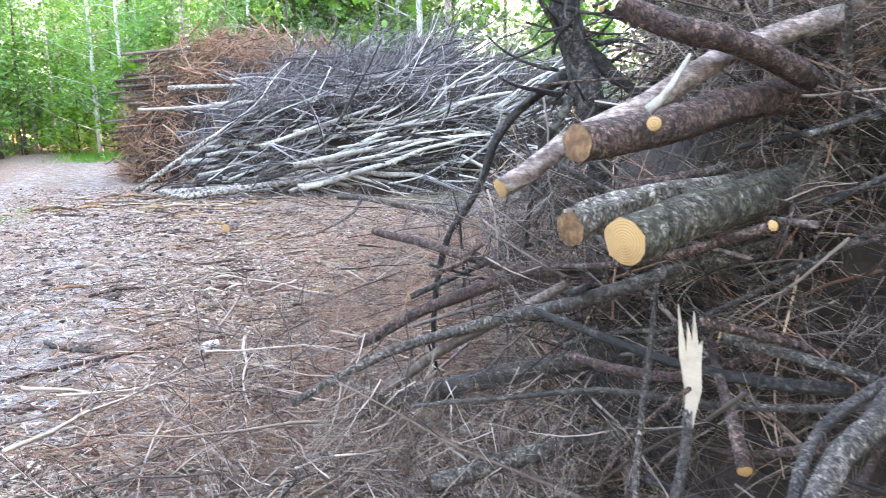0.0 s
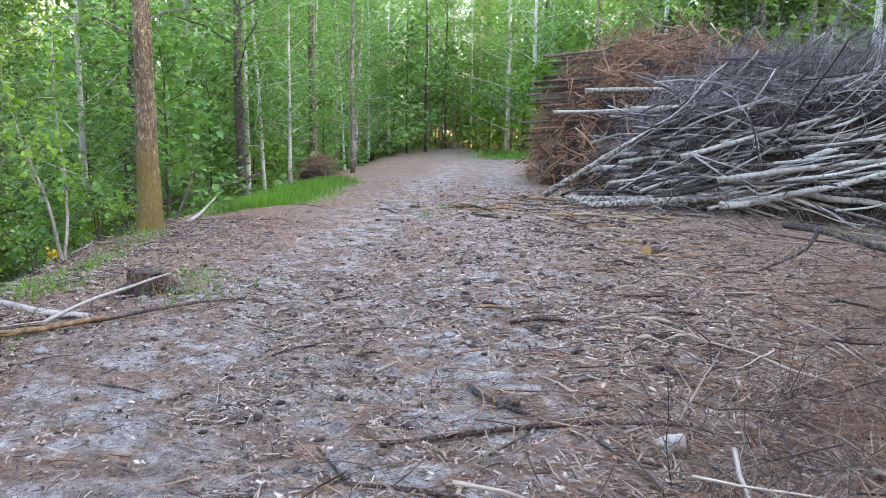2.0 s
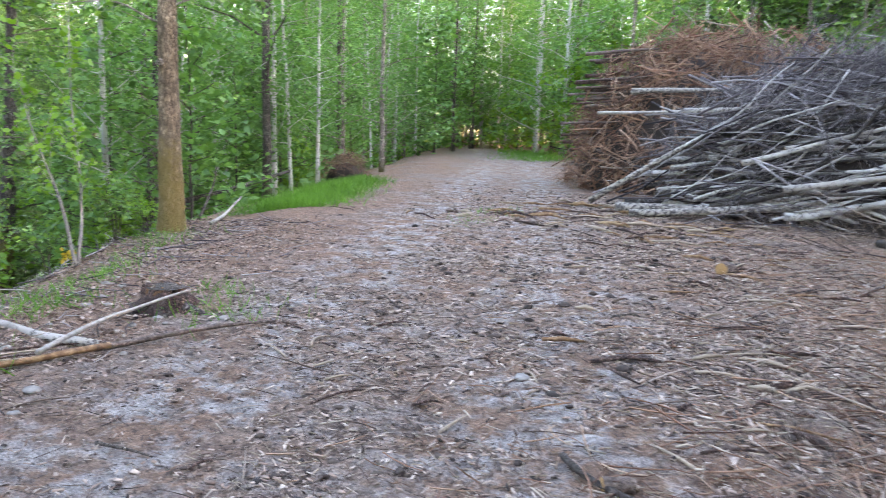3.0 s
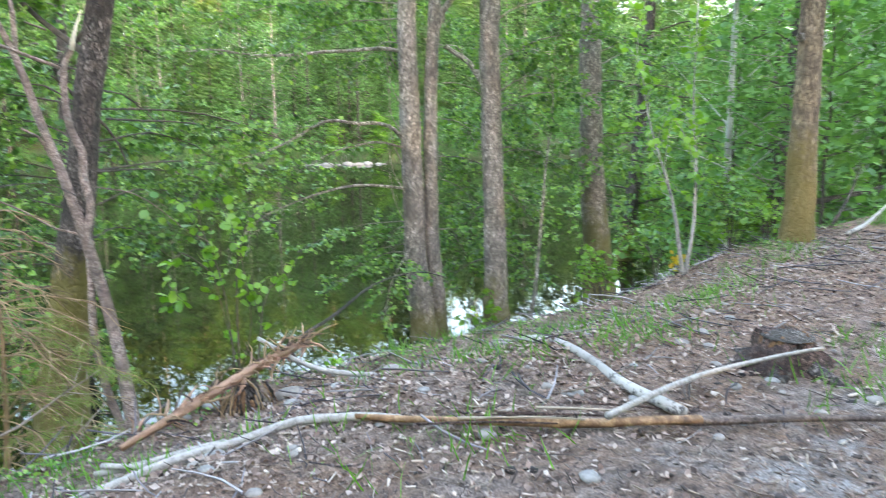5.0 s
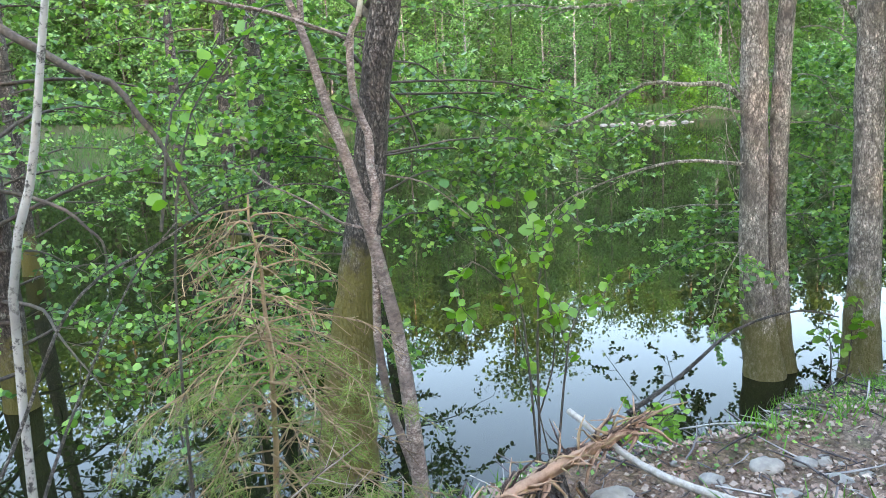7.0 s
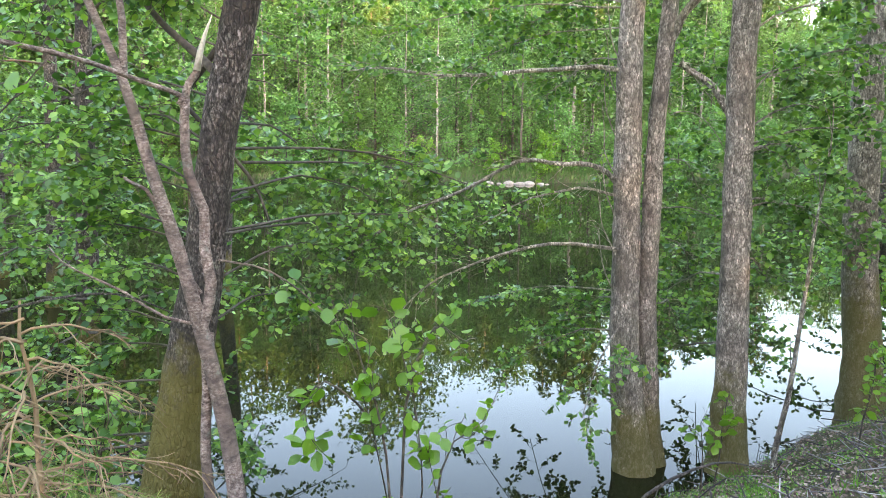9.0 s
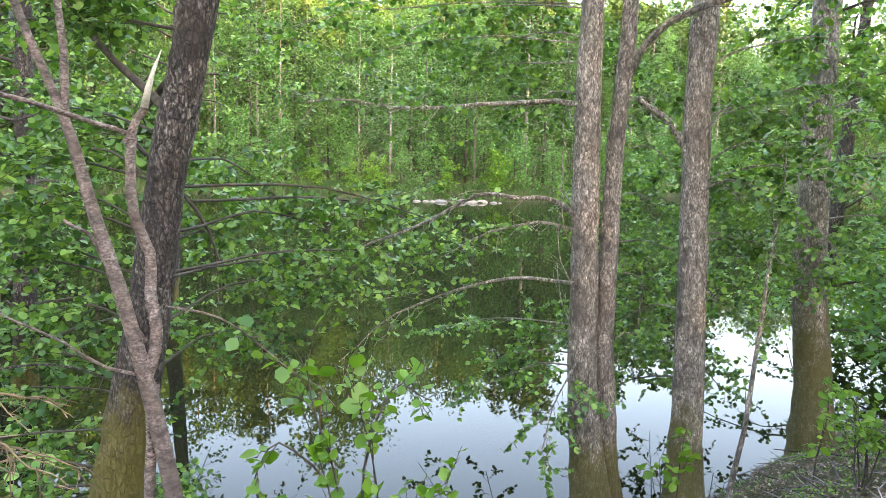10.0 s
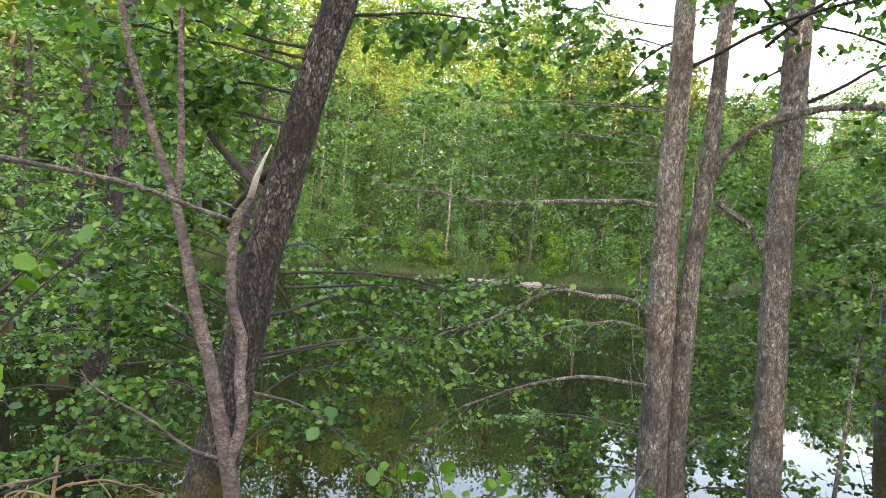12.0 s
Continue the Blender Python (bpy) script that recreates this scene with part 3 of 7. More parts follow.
# young wood along the track, on the pond bank
slim = [make_tree("birch_tree", "slender young birch with pale trunk on the pond bank", M_BIRCH, M_WOODLEAF, limb_tree(13, 0.085, 0.16, 26, 2700, 0.12, 0.15, 0.3, up=0.5, seed=11), group="trees along the track"),
        make_tree("alder_tree", "slender grey-brown alder with light green leaves", M_ALDER, M_WOODLEAF, limb_tree(12, 0.08, 0.10, 28, 2800, 0.12, 0.18, 0.1, seed=12), (0.0, 1.2), group="trees along the track"),
        make_tree("birch_tree", "thin leaning birch with green foliage", M_BIRCH, M_WOODLEAF, limb_tree(11, 0.055, 0.14, 24, 2400, 0.12, 0.18, 0.2, lean=(0.05, 0.03), seed=13), group="trees along the track"),
        make_tree("aspen_tree", "thin aspen with greyish trunk and fresh leaves", M_GREYLOG, M_WOODLEAF, limb_tree(14, 0.10, 0.2, 26, 2700, 0.125, 0.16, 0.0, seed=14), group="trees along the track")]
bank_ok = lambda x, y: 1.0 < d_edge(x, y) < 7 and y > 11.5
deep_ok = lambda x, y: d_edge(x, y) < 12 and (d_edge(x, y) > 0.6 or d_road(x, y) < -8) and y > 24
scatter(slim, [(-19.0, 17.9, 1.35, 0.4), (-16.0, 14.3, 0.8, 1.0), (-17.5, 19.0, 0.8, 2.0), (-18.0, 20.6, 0.9, 3.0), (-18.4, 19.8, 0.7, 5.0), (-20.0, 24.7, 1.2, 1.0), (-19.0, 19.3, 1.1, 4.0)] + spots(42, (-40, -14), (11, 45), bank_ok, 1.3, 21, (0.9, 1.4)))
scatter(slim, spots(105, (-75, 12), (38, 90), lambda x, y: abs(d_road(x, y)) > 3.0 or y > 54, 2.3, 22, (1.15, 1.7)))

shrubs = [make_tree("bush", "leafy green undergrowth bush", M_LIVETWIG, M_WOODLEAF, limb_tree(3.0, 0.025, 0.05, 16, 800, 0.14, 0.42, 0.1, seed=31, fill=1.4), group="undergrowth", category="bush"),
          make_tree("bush", "bright green young hazel bush", M_LIVETWIG, M_LEAFLIGHT, limb_tree(2.4, 0.02, 0.05, 14, 650, 0.15, 0.45, 0.1, seed=32, fill=1.4), group="undergrowth", category="bush"),
          make_tree("bush", "dense dark green bush", M_LIVETWIG, M_WOODLEAF, limb_tree(4.2, 0.03, 0.03, 18, 1100, 0.17, 0.36, 0.1, seed=33, fill=1.3), group="undergrowth", category="bush")]
scatter(shrubs, spots(64, (-40, -11), (12.5, 48), lambda x, y: 1.5 < d_edge(x, y) < 9, 1.2, 41, (0.9, 1.5)))
scatter(shrubs, spots(78, (-65, 20), (34, 75), lambda x, y: abs(d_road(x, y)) > 2.8 or y > 52, 1.8, 42, (1.2, 2.1)))

end_wood = [make_tree("alder_tree", "dense green alder of the wood closing the track end and screening the sun", M_ALDER, M_WOODLEAF, limb_tree(16, 0.13, 0.04, 30, 3400, 0.2, 0.24, 0.2, seed=91, fill=1.1), (0, 1), group="wood at the end of the track"),
            make_tree("birch_tree", "leafy birch of the wood closing the track end and screening the sun", M_BIRCH, M_WOODLEAF, limb_tree(17, 0.12, 0.06, 30, 3400, 0.19, 0.22, 0.5, seed=92, fill=1.0), group="wood at the end of the track")]
scatter(end_wood, spots(34, (-62, -6), (40, 66), lambda x, y: abs(d_road(x, y)) > 3.5 or y > 48, 2.6, 93, (0.9, 1.3)))

# mixed wood behind the heaps and behind the viewer
tall = [make_tree("pine_tree", "tall pine with bare grey-brown trunk", M_ALDER, M_NEEDLE, limb_tree(19, 0.17, 0.35, 22, 1300, 0.42, 0.14, 0.0, seed=51), (0.0, 0.6), group="wood behind the heaps"),
        make_tree("spruce_tree", "tall dark green spruce in the wood", M_DARKBARK, M_NEEDLE, spruce(17, 0.17, 0.12, 52), (0.0, 0.6), group="wood behind the heaps"),
        make_tree("birch_tree", "tall birch with fresh green crown", M_BIRCH, M_BIRCHLEAF, limb_tree(18, 0.13, 0.2, 24, 1700, 0.33, 0.16, 0.3, seed=53), group="wood behind the heaps")]
scatter([tall[0], tall[2]], spots(36, (-14, 40), (25, 62), lambda x, y: d_road(x, y) < -5 and y + 0.2 * x > 25, 2.4, 61, (0.85, 1.2)))
scatter(slim, spots(60, (-62, 4), (42, 72), lambda x, y: abs(d_road(x, y)) > 2.6 or y > 46, 1.9, 24, (1.2, 1.8)))
scatter(shrubs, spots(40, (-58, 0), (44, 70), lambda x, y: abs(d_road(x, y)) > 2.8 or y > 47, 1.7, 44, (2.0, 3.2)))
# mostly unseen wood behind the viewer, placed to keep direct sun off the track
scatter(tall, spots(170, (7, 75), (-50, 70), lambda x, y: x > 9, 2.6, 62, (0.95, 1.25)))
scatter(shrubs, spots(20, (3, 26), (26, 38), lambda x, y: d_road(x, y) < -5.5, 2.0, 63, (1.0, 1.5)))

# far side of the pond
lake = [make_tree("birch_tree", "weeping birch with light green crown across the pond", M_GREYLOG, M_FARBIRCH, limb_tree(19, 0.17, 0.06, 30, 3200, 0.34, 0.22, 0.9, seed=71, fill=1.0), group="trees across the pond"),
        make_tree("alder_tree", "dense green alder across the pond", M_DARKBARK, M_FARLEAF, limb_tree(18, 0.17, 0.04, 30, 3200, 0.34, 0.25, 0.2, seed=72, fill=1.1), (0, 1), group="trees across the pond"),
        make_tree("willow_tree", "light green willow across the pond", M_DARKBARK, M_FARBIRCH, limb_tree(15, 0.18, 0.04, 30, 3200, 0.33, 0.3, 0.7, seed=73, fill=1.1), (0, 1), group="trees across the pond")]
scatter(lake, spots(80, (-135, -60), (-75, 75), lambda x, y: 4.0 < d_far(x, y) < 14, 3.2, 81, (0.55, 0.85)))
scatter(lake, spots(110, (-165, -60), (-95, 95), lambda x, y: 14 <= d_far(x, y) < 45, 3.9, 82, (0.85, 1.2)))
# tall thin pines over the far bank
scatter(tall[:1], spots(34, (-110, -70), (-40, 40), lambda x, y: 4 < d_far(x, y) < 24, 3.0, 98, (0.95, 1.35)))
scatter(shrubs, spots(110, (-135, -58), (-60, 60), lambda x, y: 0.9 < d_far(x, y) < 4.5, 1.2, 83, (0.9, 1.6)))
# south shore
scatter(lake, spots(40, (-70, -6), (-65, -22), lambda x, y: -20 - y + 0.3 * (x + 20) > 3, 3.8, 84, (0.8, 1.2)))

# unseen oversized bushes behind the viewer (east screen), added to block the low sun
scatter(shrubs, spots(44, (9, 40), (-28, 50), lambda x, y: x > 9.5, 2.6, 85, (2.6, 3.8)))
scatter(lake[1:], spots(70, (-200, -90), (-120, 120), lambda x, y: 45 <= d_far(x, y) < 75, 5.0, 86, (1.25, 1.65)))
# wooded hill behind the far bank
scatter(lake[1:], spots(95, (-240, -110), (-150, 150), lambda x, y: 75 <= d_far(x, y) < 120, 5.5, 96, (1.7, 2.1)))
scatter(lake[1:], spots(16, (-150, -70), (28, 80), lambda x, y: 14 <= d_far(x, y) < 45, 5.0, 100, (1.15, 1.4)))
scatter(lake[1:], spots(46, (-240, -110), (-150, 32), lambda x, y: 80 <= d_far(x, y) < 120, 6.5, 99, (2.2, 2.8)))
# thin stems standing along the far waterline
scatter([slim[1], slim[3]], spots(50, (-110, -58), (-45, 45), lambda x, y: 2.0 < d_far(x, y) < 12, 1.8, 97, (1.0, 1.5)))
# taller trees on the far bank's southern end
scatter(lake, spots(19, (-95, -55), (-62, -24), lambda x, y: 3.5 < d_far(x, y) < 14, 3.8, 87, (1.3, 1.7)))
# dark spruces low on the far bank
scatter(tall[1:2], [(-72.5, 5.6, 0.33, 0.4), (-73.5, 7.2, 0.28, 2.0), (-76.0, -16.0, 0.4, 1.0)])
# dense wood east of the heaps, mostly unseen, added to stop low-sun leaks
scatter(end_wood, spots(80, (13, 50), (-14, 48), lambda x, y: True, 2.8, 94, (1.0, 1.4)))
scatter(end_wood, spots(24, (-66, -8), (60, 86), lambda x, y: True, 3.4, 95, (1.2, 1.6)))
scatter(end_wood[:1], spots(44, (-120, -14), (84, 120), lambda x, y: True, 3.6, 89, (1.7, 2.3)))

# ---------------------------------------------------------------- bank trees
def trunk_tree(name, label, mat, pts, radii, moss=None, sides=12):
    base = Vector(pts[0])
    t = thing(name, label, "tree", at=base)
    s = Shape()
    P, R = [Vector(p) - base for p in pts], list(radii)
    # finer rings, lightly crooked
    F, Q = [], []
    for k in range(len(P) - 1):
        n = max(1, int((P[k + 1] - P[k]).length / 0.22))
        for j in range(n):
            F.append(P[k].lerp(P[k + 1], j / n) + Vector((rnd.uniform(-1, 1), rnd.uniform(-1, 1), 0)) * R[k] * 0.05)
            Q.append(R[k] + (R[k + 1] - R[k]) * j / n)
    F.append(P[-1])
    Q.append(R[-1])
    for _ in range(2):
        F = [F[0]] + [(F[k - 1] + F[k] * 2 + F[k + 1]) / 4 for k in range(1, len(F) - 1)] + [F[-1]]
    s.tube(F, Q, sides + 4, wob=0.07)
    tr = part("trunk", s, mat, t)
    if moss:
        set_moss(tr.data, *[z - base.z for z in moss])
    return t


t4 = trunk_tree("alder_tree", "straight alder with grey-brown scaly bark at the water's edge", M_ALDER,
                [(-15.4, 6.95, -2.9), (-15.4, 6.93, -2.4), (-15.4, 6.9, -1.5), (-15.42, 6.88, 0), (-15.44, 6.8, 2.4), (-15.5, 6.85, 6), (-15.5, 6.9, 11)], [0.38, 0.26, 0.2, 0.178, 0.165, 0.14, 0.05], (-2.2, -0.2))
tw1 = trunk_tree("alder_tree", "grey-barked alder with dry arching side branches", M_ALDER,
                 [(-15.4, 5.75, -2.9), (-15.4, 5.7, -2.4), (-15.45, 5.55, -1.2), (-15.47, 5.5, 1.0), (-15.48, 5.46, 2.6), (-15.5, 5.47, 5), (-15.5, 5.6, 11)], [0.36, 0.25, 0.19, 0.17, 0.152, 0.125, 0.04], (-2.2, -1.0))
tw2 = trunk_tree("alder_tree", "slimmer alder stem with a long side limb", M_ALDER,
                 [(-15.6, 6.05, -2.9), (-15.6, 5.95, -2.2), (-15.6, 5.83, -0.4), (-15.6, 5.84, 1.03), (-15.58, 5.86, 2.2), (-15.55, 5.93, 3.14), (-15.6, 6.0, 5), (-15.6, 6.2, 10)], [0.22, 0.15, 0.125, 0.115, 0.105, 0.10, 0.08, 0.03], (-2.2, -1.0))
t5 = trunk_tree("alder_tree", "thick mossy alder rooted on the bank", M_ALDER,
                [(-17, 9.5, -2.9), (-17, 9.45, -2.4), (-17, 9.4, -1.5), (-17.02, 9.2, 0.3), (-17.05, 9.14, 2.5), (-17.1, 9.2, 6), (-17.1, 9.3, 11)], [0.5, 0.36, 0.27, 0.23, 0.205, 0.17, 0.05], (-1.5, 1.5))
dark = trunk_tree("alder_tree", "leaning dark-barked alder with mossy foot", M_DARKBARK,
                  [(-12.2, 0.75, -2.9), (-12.2, 0.85, -1.8), (-12.2, 0.98, -0.95), (-12.2, 1.22, 0.37), (-12.2, 1.41, 1.6), (-12.2, 1.72, 3.02), (-12.3, 2.2, 5), (-12.4, 2.8, 9)], [0.36, 0.29, 0.235, 0.175, 0.152, 0.142, 0.12, 0.03], (-0.9, 1.0))
t1 = trunk_tree("pine_tree", "young pine with reddish upper trunk and mossy foot", M_PINE,
                [(-12.13, 10.24, -0.6), (-12.13, 10.24, 0.1), (-12.13, 10.24, 1.4), (-12.13, 10.24, 2.6), (-12.2, 10.3, 5), (-12.2, 10.3, 11)], [0.28, 0.2, 0.165, 0.15, 0.13, 0.04], (0.3, 2.4))
fork = trunk_tree("forked_tree", "slim forked tree with flaky pinkish bark and one snapped stem", M_FORK,
                  [(-10.9, 1.97, -2.3), (-11.1, 1.86, -1.3), (-11.5, 1.65, -0.6), (-11.5, 1.53, 0.0), (-11.5, 1.43, 0.42), (-11.5, 1.31, 0.92), (-11.5, 1.09, 1.6), (-11.5, 1.0, 2.13), (-11.5, 0.82, 2.42), (-11.5, 0.68, 2.85), (-11.5, 0.47, 3.43), (-11.5, 0.4, 5)],
                  [0.075, 0.07, 0.064, 0.062, 0.056, 0.05, 0.041, 0.035, 0.03, 0.028, 0.024, 0.012])


# ---------------------------------------------------------------- heaps of brush and logs
def heap_core(cx, cy, ax, ay, h, turn, seed, name="core"):
    s = Shape()
    r = random.Random(seed)
    N, Mr = 28, 9
    verts, faces = [], []
    for j in range(Mr):
        v = j / (Mr - 1)
        for i in range(N):
            a = 2 * math.pi * i / N
            rr = math.cos(v * math.pi / 2) ** 0.7 * (1 + r.uniform(-0.07, 0.07))
            x, y = math.cos(a) * ax * rr, math.sin(a) * ay * rr
            verts.append((x * math.cos(turn) - y * math.sin(turn), x * math.sin(turn) + y * math.cos(turn), h * math.sin(v * math.pi / 2) * (1 + r.uniform(-0.05, 0.05)) - 0.1))
    for j in range(Mr - 1):
        for i in range(N):
            faces.append((j * N + i, j * N + (i + 1) % N, (j + 1) * N + (i + 1) % N, (j + 1) * N + i))
    s.add(verts, faces)
    return s



def bough(L, n_side, side_len, r0, seed, bend=0.12, hang=0.0, fork=0.3):
    """A dry branch with side twigs, along +x."""
    global rnd
    keep, rnd = rnd, random.Random(seed)
    s = Shape()
    pts = wander((-L / 2, 0, 0), (1, 0, 0), L, 5, bend * 1.2)
    s.tube(pts, taper(r0, r0 * 0.25, 6), 4, caps=True)
    for k in range(n_side):
        u = rnd.uniform(0.12, 0.98)
        i = min(int(u * 5), 4)
        p = pts[i].lerp(pts[i + 1], u * 5 - i)
        a = rnd.uniform(0, 6.283)
        d = Vector((rnd.uniform(0.4, 1.2), math.cos(a), math.sin(a) - hang))
        l = side_len * rnd.uniform(0.4, 1.2) * (1.15 - 0.6 * u)
        tp = wander(p, d, l, 2, 0.34, -0.05)
        q = r0 * rnd.uniform(0.22, 0.4)
        s.tube(tp, [q, q * 0.7, q * 0.35], 3, caps=False)
        if rnd.random() < fork:
            s.tube(wander(tp[1], d + Vector((rnd.uniform(-1, 1), rnd.uniform(-1, 1), rnd.uniform(-1, 1))), l * 0.6, 1, 0.3), [q * 0.6, q * 0.3], 3, caps=False)
    rnd = keep
    return s


def aim(p, d, roll, scale=1.0):
    """A pose at p whose x axis runs along d."""
    x = Vector(d).normalized()
    z = x.cross(Vector((0.13, 0.97, 0.2)))
    z.normalize()
    y = z.cross(x)
    m = Matrix((x, y, z)).transposed() @ Matrix.Rotation(roll, 3, "X") * scale
    m = m.to_4x4()
    m.translation = p
    return m


def cut_disc(r, seed, lift=0.0):
    s, q = Shape(), random.Random(seed)
    n = 18
    rim = [(math.cos(6.2832 * k / n) * r * q.uniform(0.95, 1.04), math.sin(6.2832 * k / n) * r * q.uniform(0.95, 1.04), q.uniform(-0.003, 0.003)) for k in range(n)]
    mid = [(x * 0.5, y * 0.5, 0.004 + lift) for x, y, _ in rim]
    s.add(rim + mid + [(0, 0, 0.004 + lift)], [(k, (k + 1) % n, n + (k + 1) % n, n + k) for k in range(n)] + [(n + k, n + (k + 1) % n, 2 * n) for k in range(n)])
    return s


def log(parent, pts, r0, r1, mat, cut="", label="", name="log", sides=12, far_cut=False, wob=0.08, steps=3, crook=0.03):
    """A stem through the given points; the first end may show sawn wood."""
    base = Vector(pts[0])
    fine = []
    P = [Vector(p) for p in pts]
    for k in range(len(P) - 1):
        for j in range(steps):
            fine.append(P[k].lerp(P[k + 1], j / steps))
    fine.append(P[-1])
    jr = random.Random(int(abs(base.x * 7919 + base.y * 104729 + base.z * 1299709)) % 99991)
    fine = [fine[0]] + [p + Vector((jr.uniform(-1, 1), jr.uniform(-1, 1), jr.uniform(-1, 1))) * min(crook, (r0 + r1) * 0.5) for p in fine[1:-1]] + [fine[-1]]
    # round the corners
    for _ in range(2):
        fine = [fine[0]] + [(fine[k - 1] + fine[k] * 2 + fine[k + 1]) / 4 for k in range(1, len(fine) - 1)] + [fine[-1]]
    s = Shape()
    s.tube([p - base for p in fine], taper(r0, r1, len(fine)), sides, wob=wob)
    o = part(name, s, mat, parent, label)
    if parent is None:
        o.location = base
    else:
        o.location = base - parent.location
    if cut:
        ends = [(fine[0], fine[0] - fine[1], r0)] + ([(fine[-1], fine[-1] - fine[-2], r1)] if far_cut else [])
        for p, d, r in ends:
            q = d.normalized().to_track_quat("Z", "Y").to_matrix().to_4x4()
            q.translation = p - base + d.normalized() * 0.003
            c = part("cut_end", cut_disc(r * 1.0, int(r0 * 1e5) + len(pts)), {"saw": M_CUT, "rot": M_ROT}.get(cut, M_SPLIT), o, {"saw": "pale sawn wood", "rot": "dark rotten wood"}.get(cut, "pale splintered wood"))
            c.matrix_basis = q
    return o


def heap(name, label, center, ax, ay, h, turn, seed, layers, core_scale=0.8, flat=0.8, keep_out=None):
    """Shade-coloured core plus layers of stamped boughs: (template list, count, material, main direction or None,
    spread, scale range).
    """
    r = random.Random(seed)
    t = thing(name, label, "brush heap", at=center)
    # filler shell under the boughs, coloured as the heap's inner shade
    part("core", heap_core(0, 0, ax * core_scale, ay * core_scale, h * (core_scale + 0.06), turn, seed), M_CORESHADE, t, "near-black shell that paints the shade inside the heap")
    for temps, count, mat, lie, spread, sc, part_name in layers:
        s = Shape()
        groups = [[] for _ in temps]
        for k in range(count):
            a, v = r.uniform(0, 6.283), r.random() ** flat
            lump = 1 + 0.10 * math.sin(a * 3 + seed) + 0.07 * math.sin(a * 7 + 2.1 * seed + v * 5)
            rr = math.cos(v * math.pi / 2) ** 0.65 * lump
            q = r.uniform(0.78, 1.02)
            x, y, z = math.cos(a) * ax * rr * q, math.sin(a) * ay * rr * q, h * math.sin(v * math.pi / 2) * q * (1 + 0.06 * math.sin(a * 4))
            p = Vector((x * math.cos(turn) - y * math.sin(turn), x * math.sin(turn) + y * math.cos(turn), max(z, 0.05)))
            if keep_out and keep_out(p.x + center[0], p.y + center[1], p.z):
                continue
            out = Vector((math.cos(a + turn) / ax, math.sin(a + turn) / ay, v * 0.8 / h)).normalized()
            d = Vector((r.uniform(-1, 1), r.uniform(-1, 1), r.uniform(-0.6, 0.5)))
            d = d - out * d.dot(out) * 0.85 + out * r.uniform(-0.05, 0.25)
            if lie is not None:
                d = d.normalized() * spread + Vector(lie).normalized()
            groups[r.randrange(len(temps))].append(aim(p, d, r.uniform(0, 6.28), r.uniform(*sc)))
        for tp, ms in zip(temps, groups):
            if ms:
                s.stamp(tp, ms)
        part(part_name, s, mat, t)["kind"] = "stuff"
    return t


fine_boughs = [bough(1.0, 26, 0.34, 0.007, 200 + k, 0.16, 0.25) for k in range(5)]
stiff_boughs = [bough(1.3, 12, 0.4, 0.013, 210 + k, 0.12) for k in range(4)]
birch_boughs = [bough(3.2, 30, 0.9, 0.02, 220 + k, 0.17, 0.0, 0.8) for k in range(5)]
coarse_boughs = [bough(1.1, 24, 0.4, 0.022, 240 + k, 0.16, 0.1) for k in range(4)]
bare_poles = [bough(2.0, 4, 0.3, 0.02, 230 + k, 0.06) for k in range(3)]

near_heap = heap("brush_heap", "near heap of spruce tops, logs and dry twigs beside the track", (1.8, 4.75, 0), 1.65, 1.9, 2.5, 0.0, 301,
                 [(fine_boughs, 1150, M_SHADETWIG, None, 1, (0.4, 0.95), "brush"), (stiff_boughs, 260, M_SHADETWIG, None, 1, (0.4, 0.9), "dry_brush"), (fine_boughs, 420, M_REDTWIG, None, 1, (0.4, 0.9), "spruce_brush")], 0.74, 0.9, lambda x, y, z: x < 1.05 and z > 1.4)
brown_heap = heap("brush_heap", "tall heap of rust-brown dry spruce brush beside the track", (-7.9, 24.6, 0), 4.3, 3.3, 4.3, 0.1, 302,
                  [(coarse_boughs, 1050, M_REDTWIG, None, 1, (0.7, 1.4), "brush"), (bare_poles, 130, M_REDTWIG, (1.0, 0.1, 0.05), 0.7, (0.6, 1.2), "pole_brush"), (stiff_boughs, 260, M_BROWNTWIG, None, 1, (0.9, 1.6), "dry_brush")], 0.82, 1.25)
grey_heap = heap("brush_heap", "broad heap of grey birch brush with pale butts", (-2.3, 20.2, 0), 5.4, 3.1, 3.1, 0.12, 303,
                 [(birch_boughs, 430, M_GREYTWIG, (1, 0.15, 0.12), 0.6, (0.7, 1.25), "brush"), (fine_boughs, 220, M_GREYTWIG, (1, 0.1, 0.1), 0.9, (1.2, 2.4), "fine_brush")], 0.84, 0.8)

# pale birch stems in the grey heap, butts towards the track
hr = random.Random(5)
for k in range(120):
    u = hr.random()
    bx, by = -7.6 + 3.6 * u + hr.uniform(-0.4, 0.6), 17.0 + 0.5 * hr.random() + (1 - u) * 1.4 + hr.uniform(0, 0.5)
    z0 = hr.uniform(0.1, 2.3) * (0.45 + 0.55 * u)
    by += z0 * 0.5 - 0.45
    L = hr.uniform(2.6, 5.5)
    d = Vector((1.0, hr.uniform(-0.12, 0.30), hr.uniform(0.05, 0.46) - 0.12 * z0)).normalized()
    p0 = Vector((bx, by, z0))
    pts = wander(p0, d, L, 6, 0.17, -0.02, hr)
    r0 = hr.choice([0.03, 0.04, 0.05, 0.065, 0.085, 0.11]) * (1.1 - 0.45 * u)
    log(grey_heap, pts, r0, r0 * 0.35, hr.choice([M_BIRCHPILE, M_BIRCHPILE, M_WHITEPILE, M_CHAR, M_GREYLOG]), cut="saw" if r0 > 0.035 else "", sides=7, name="birch_stem", crook=0.12)
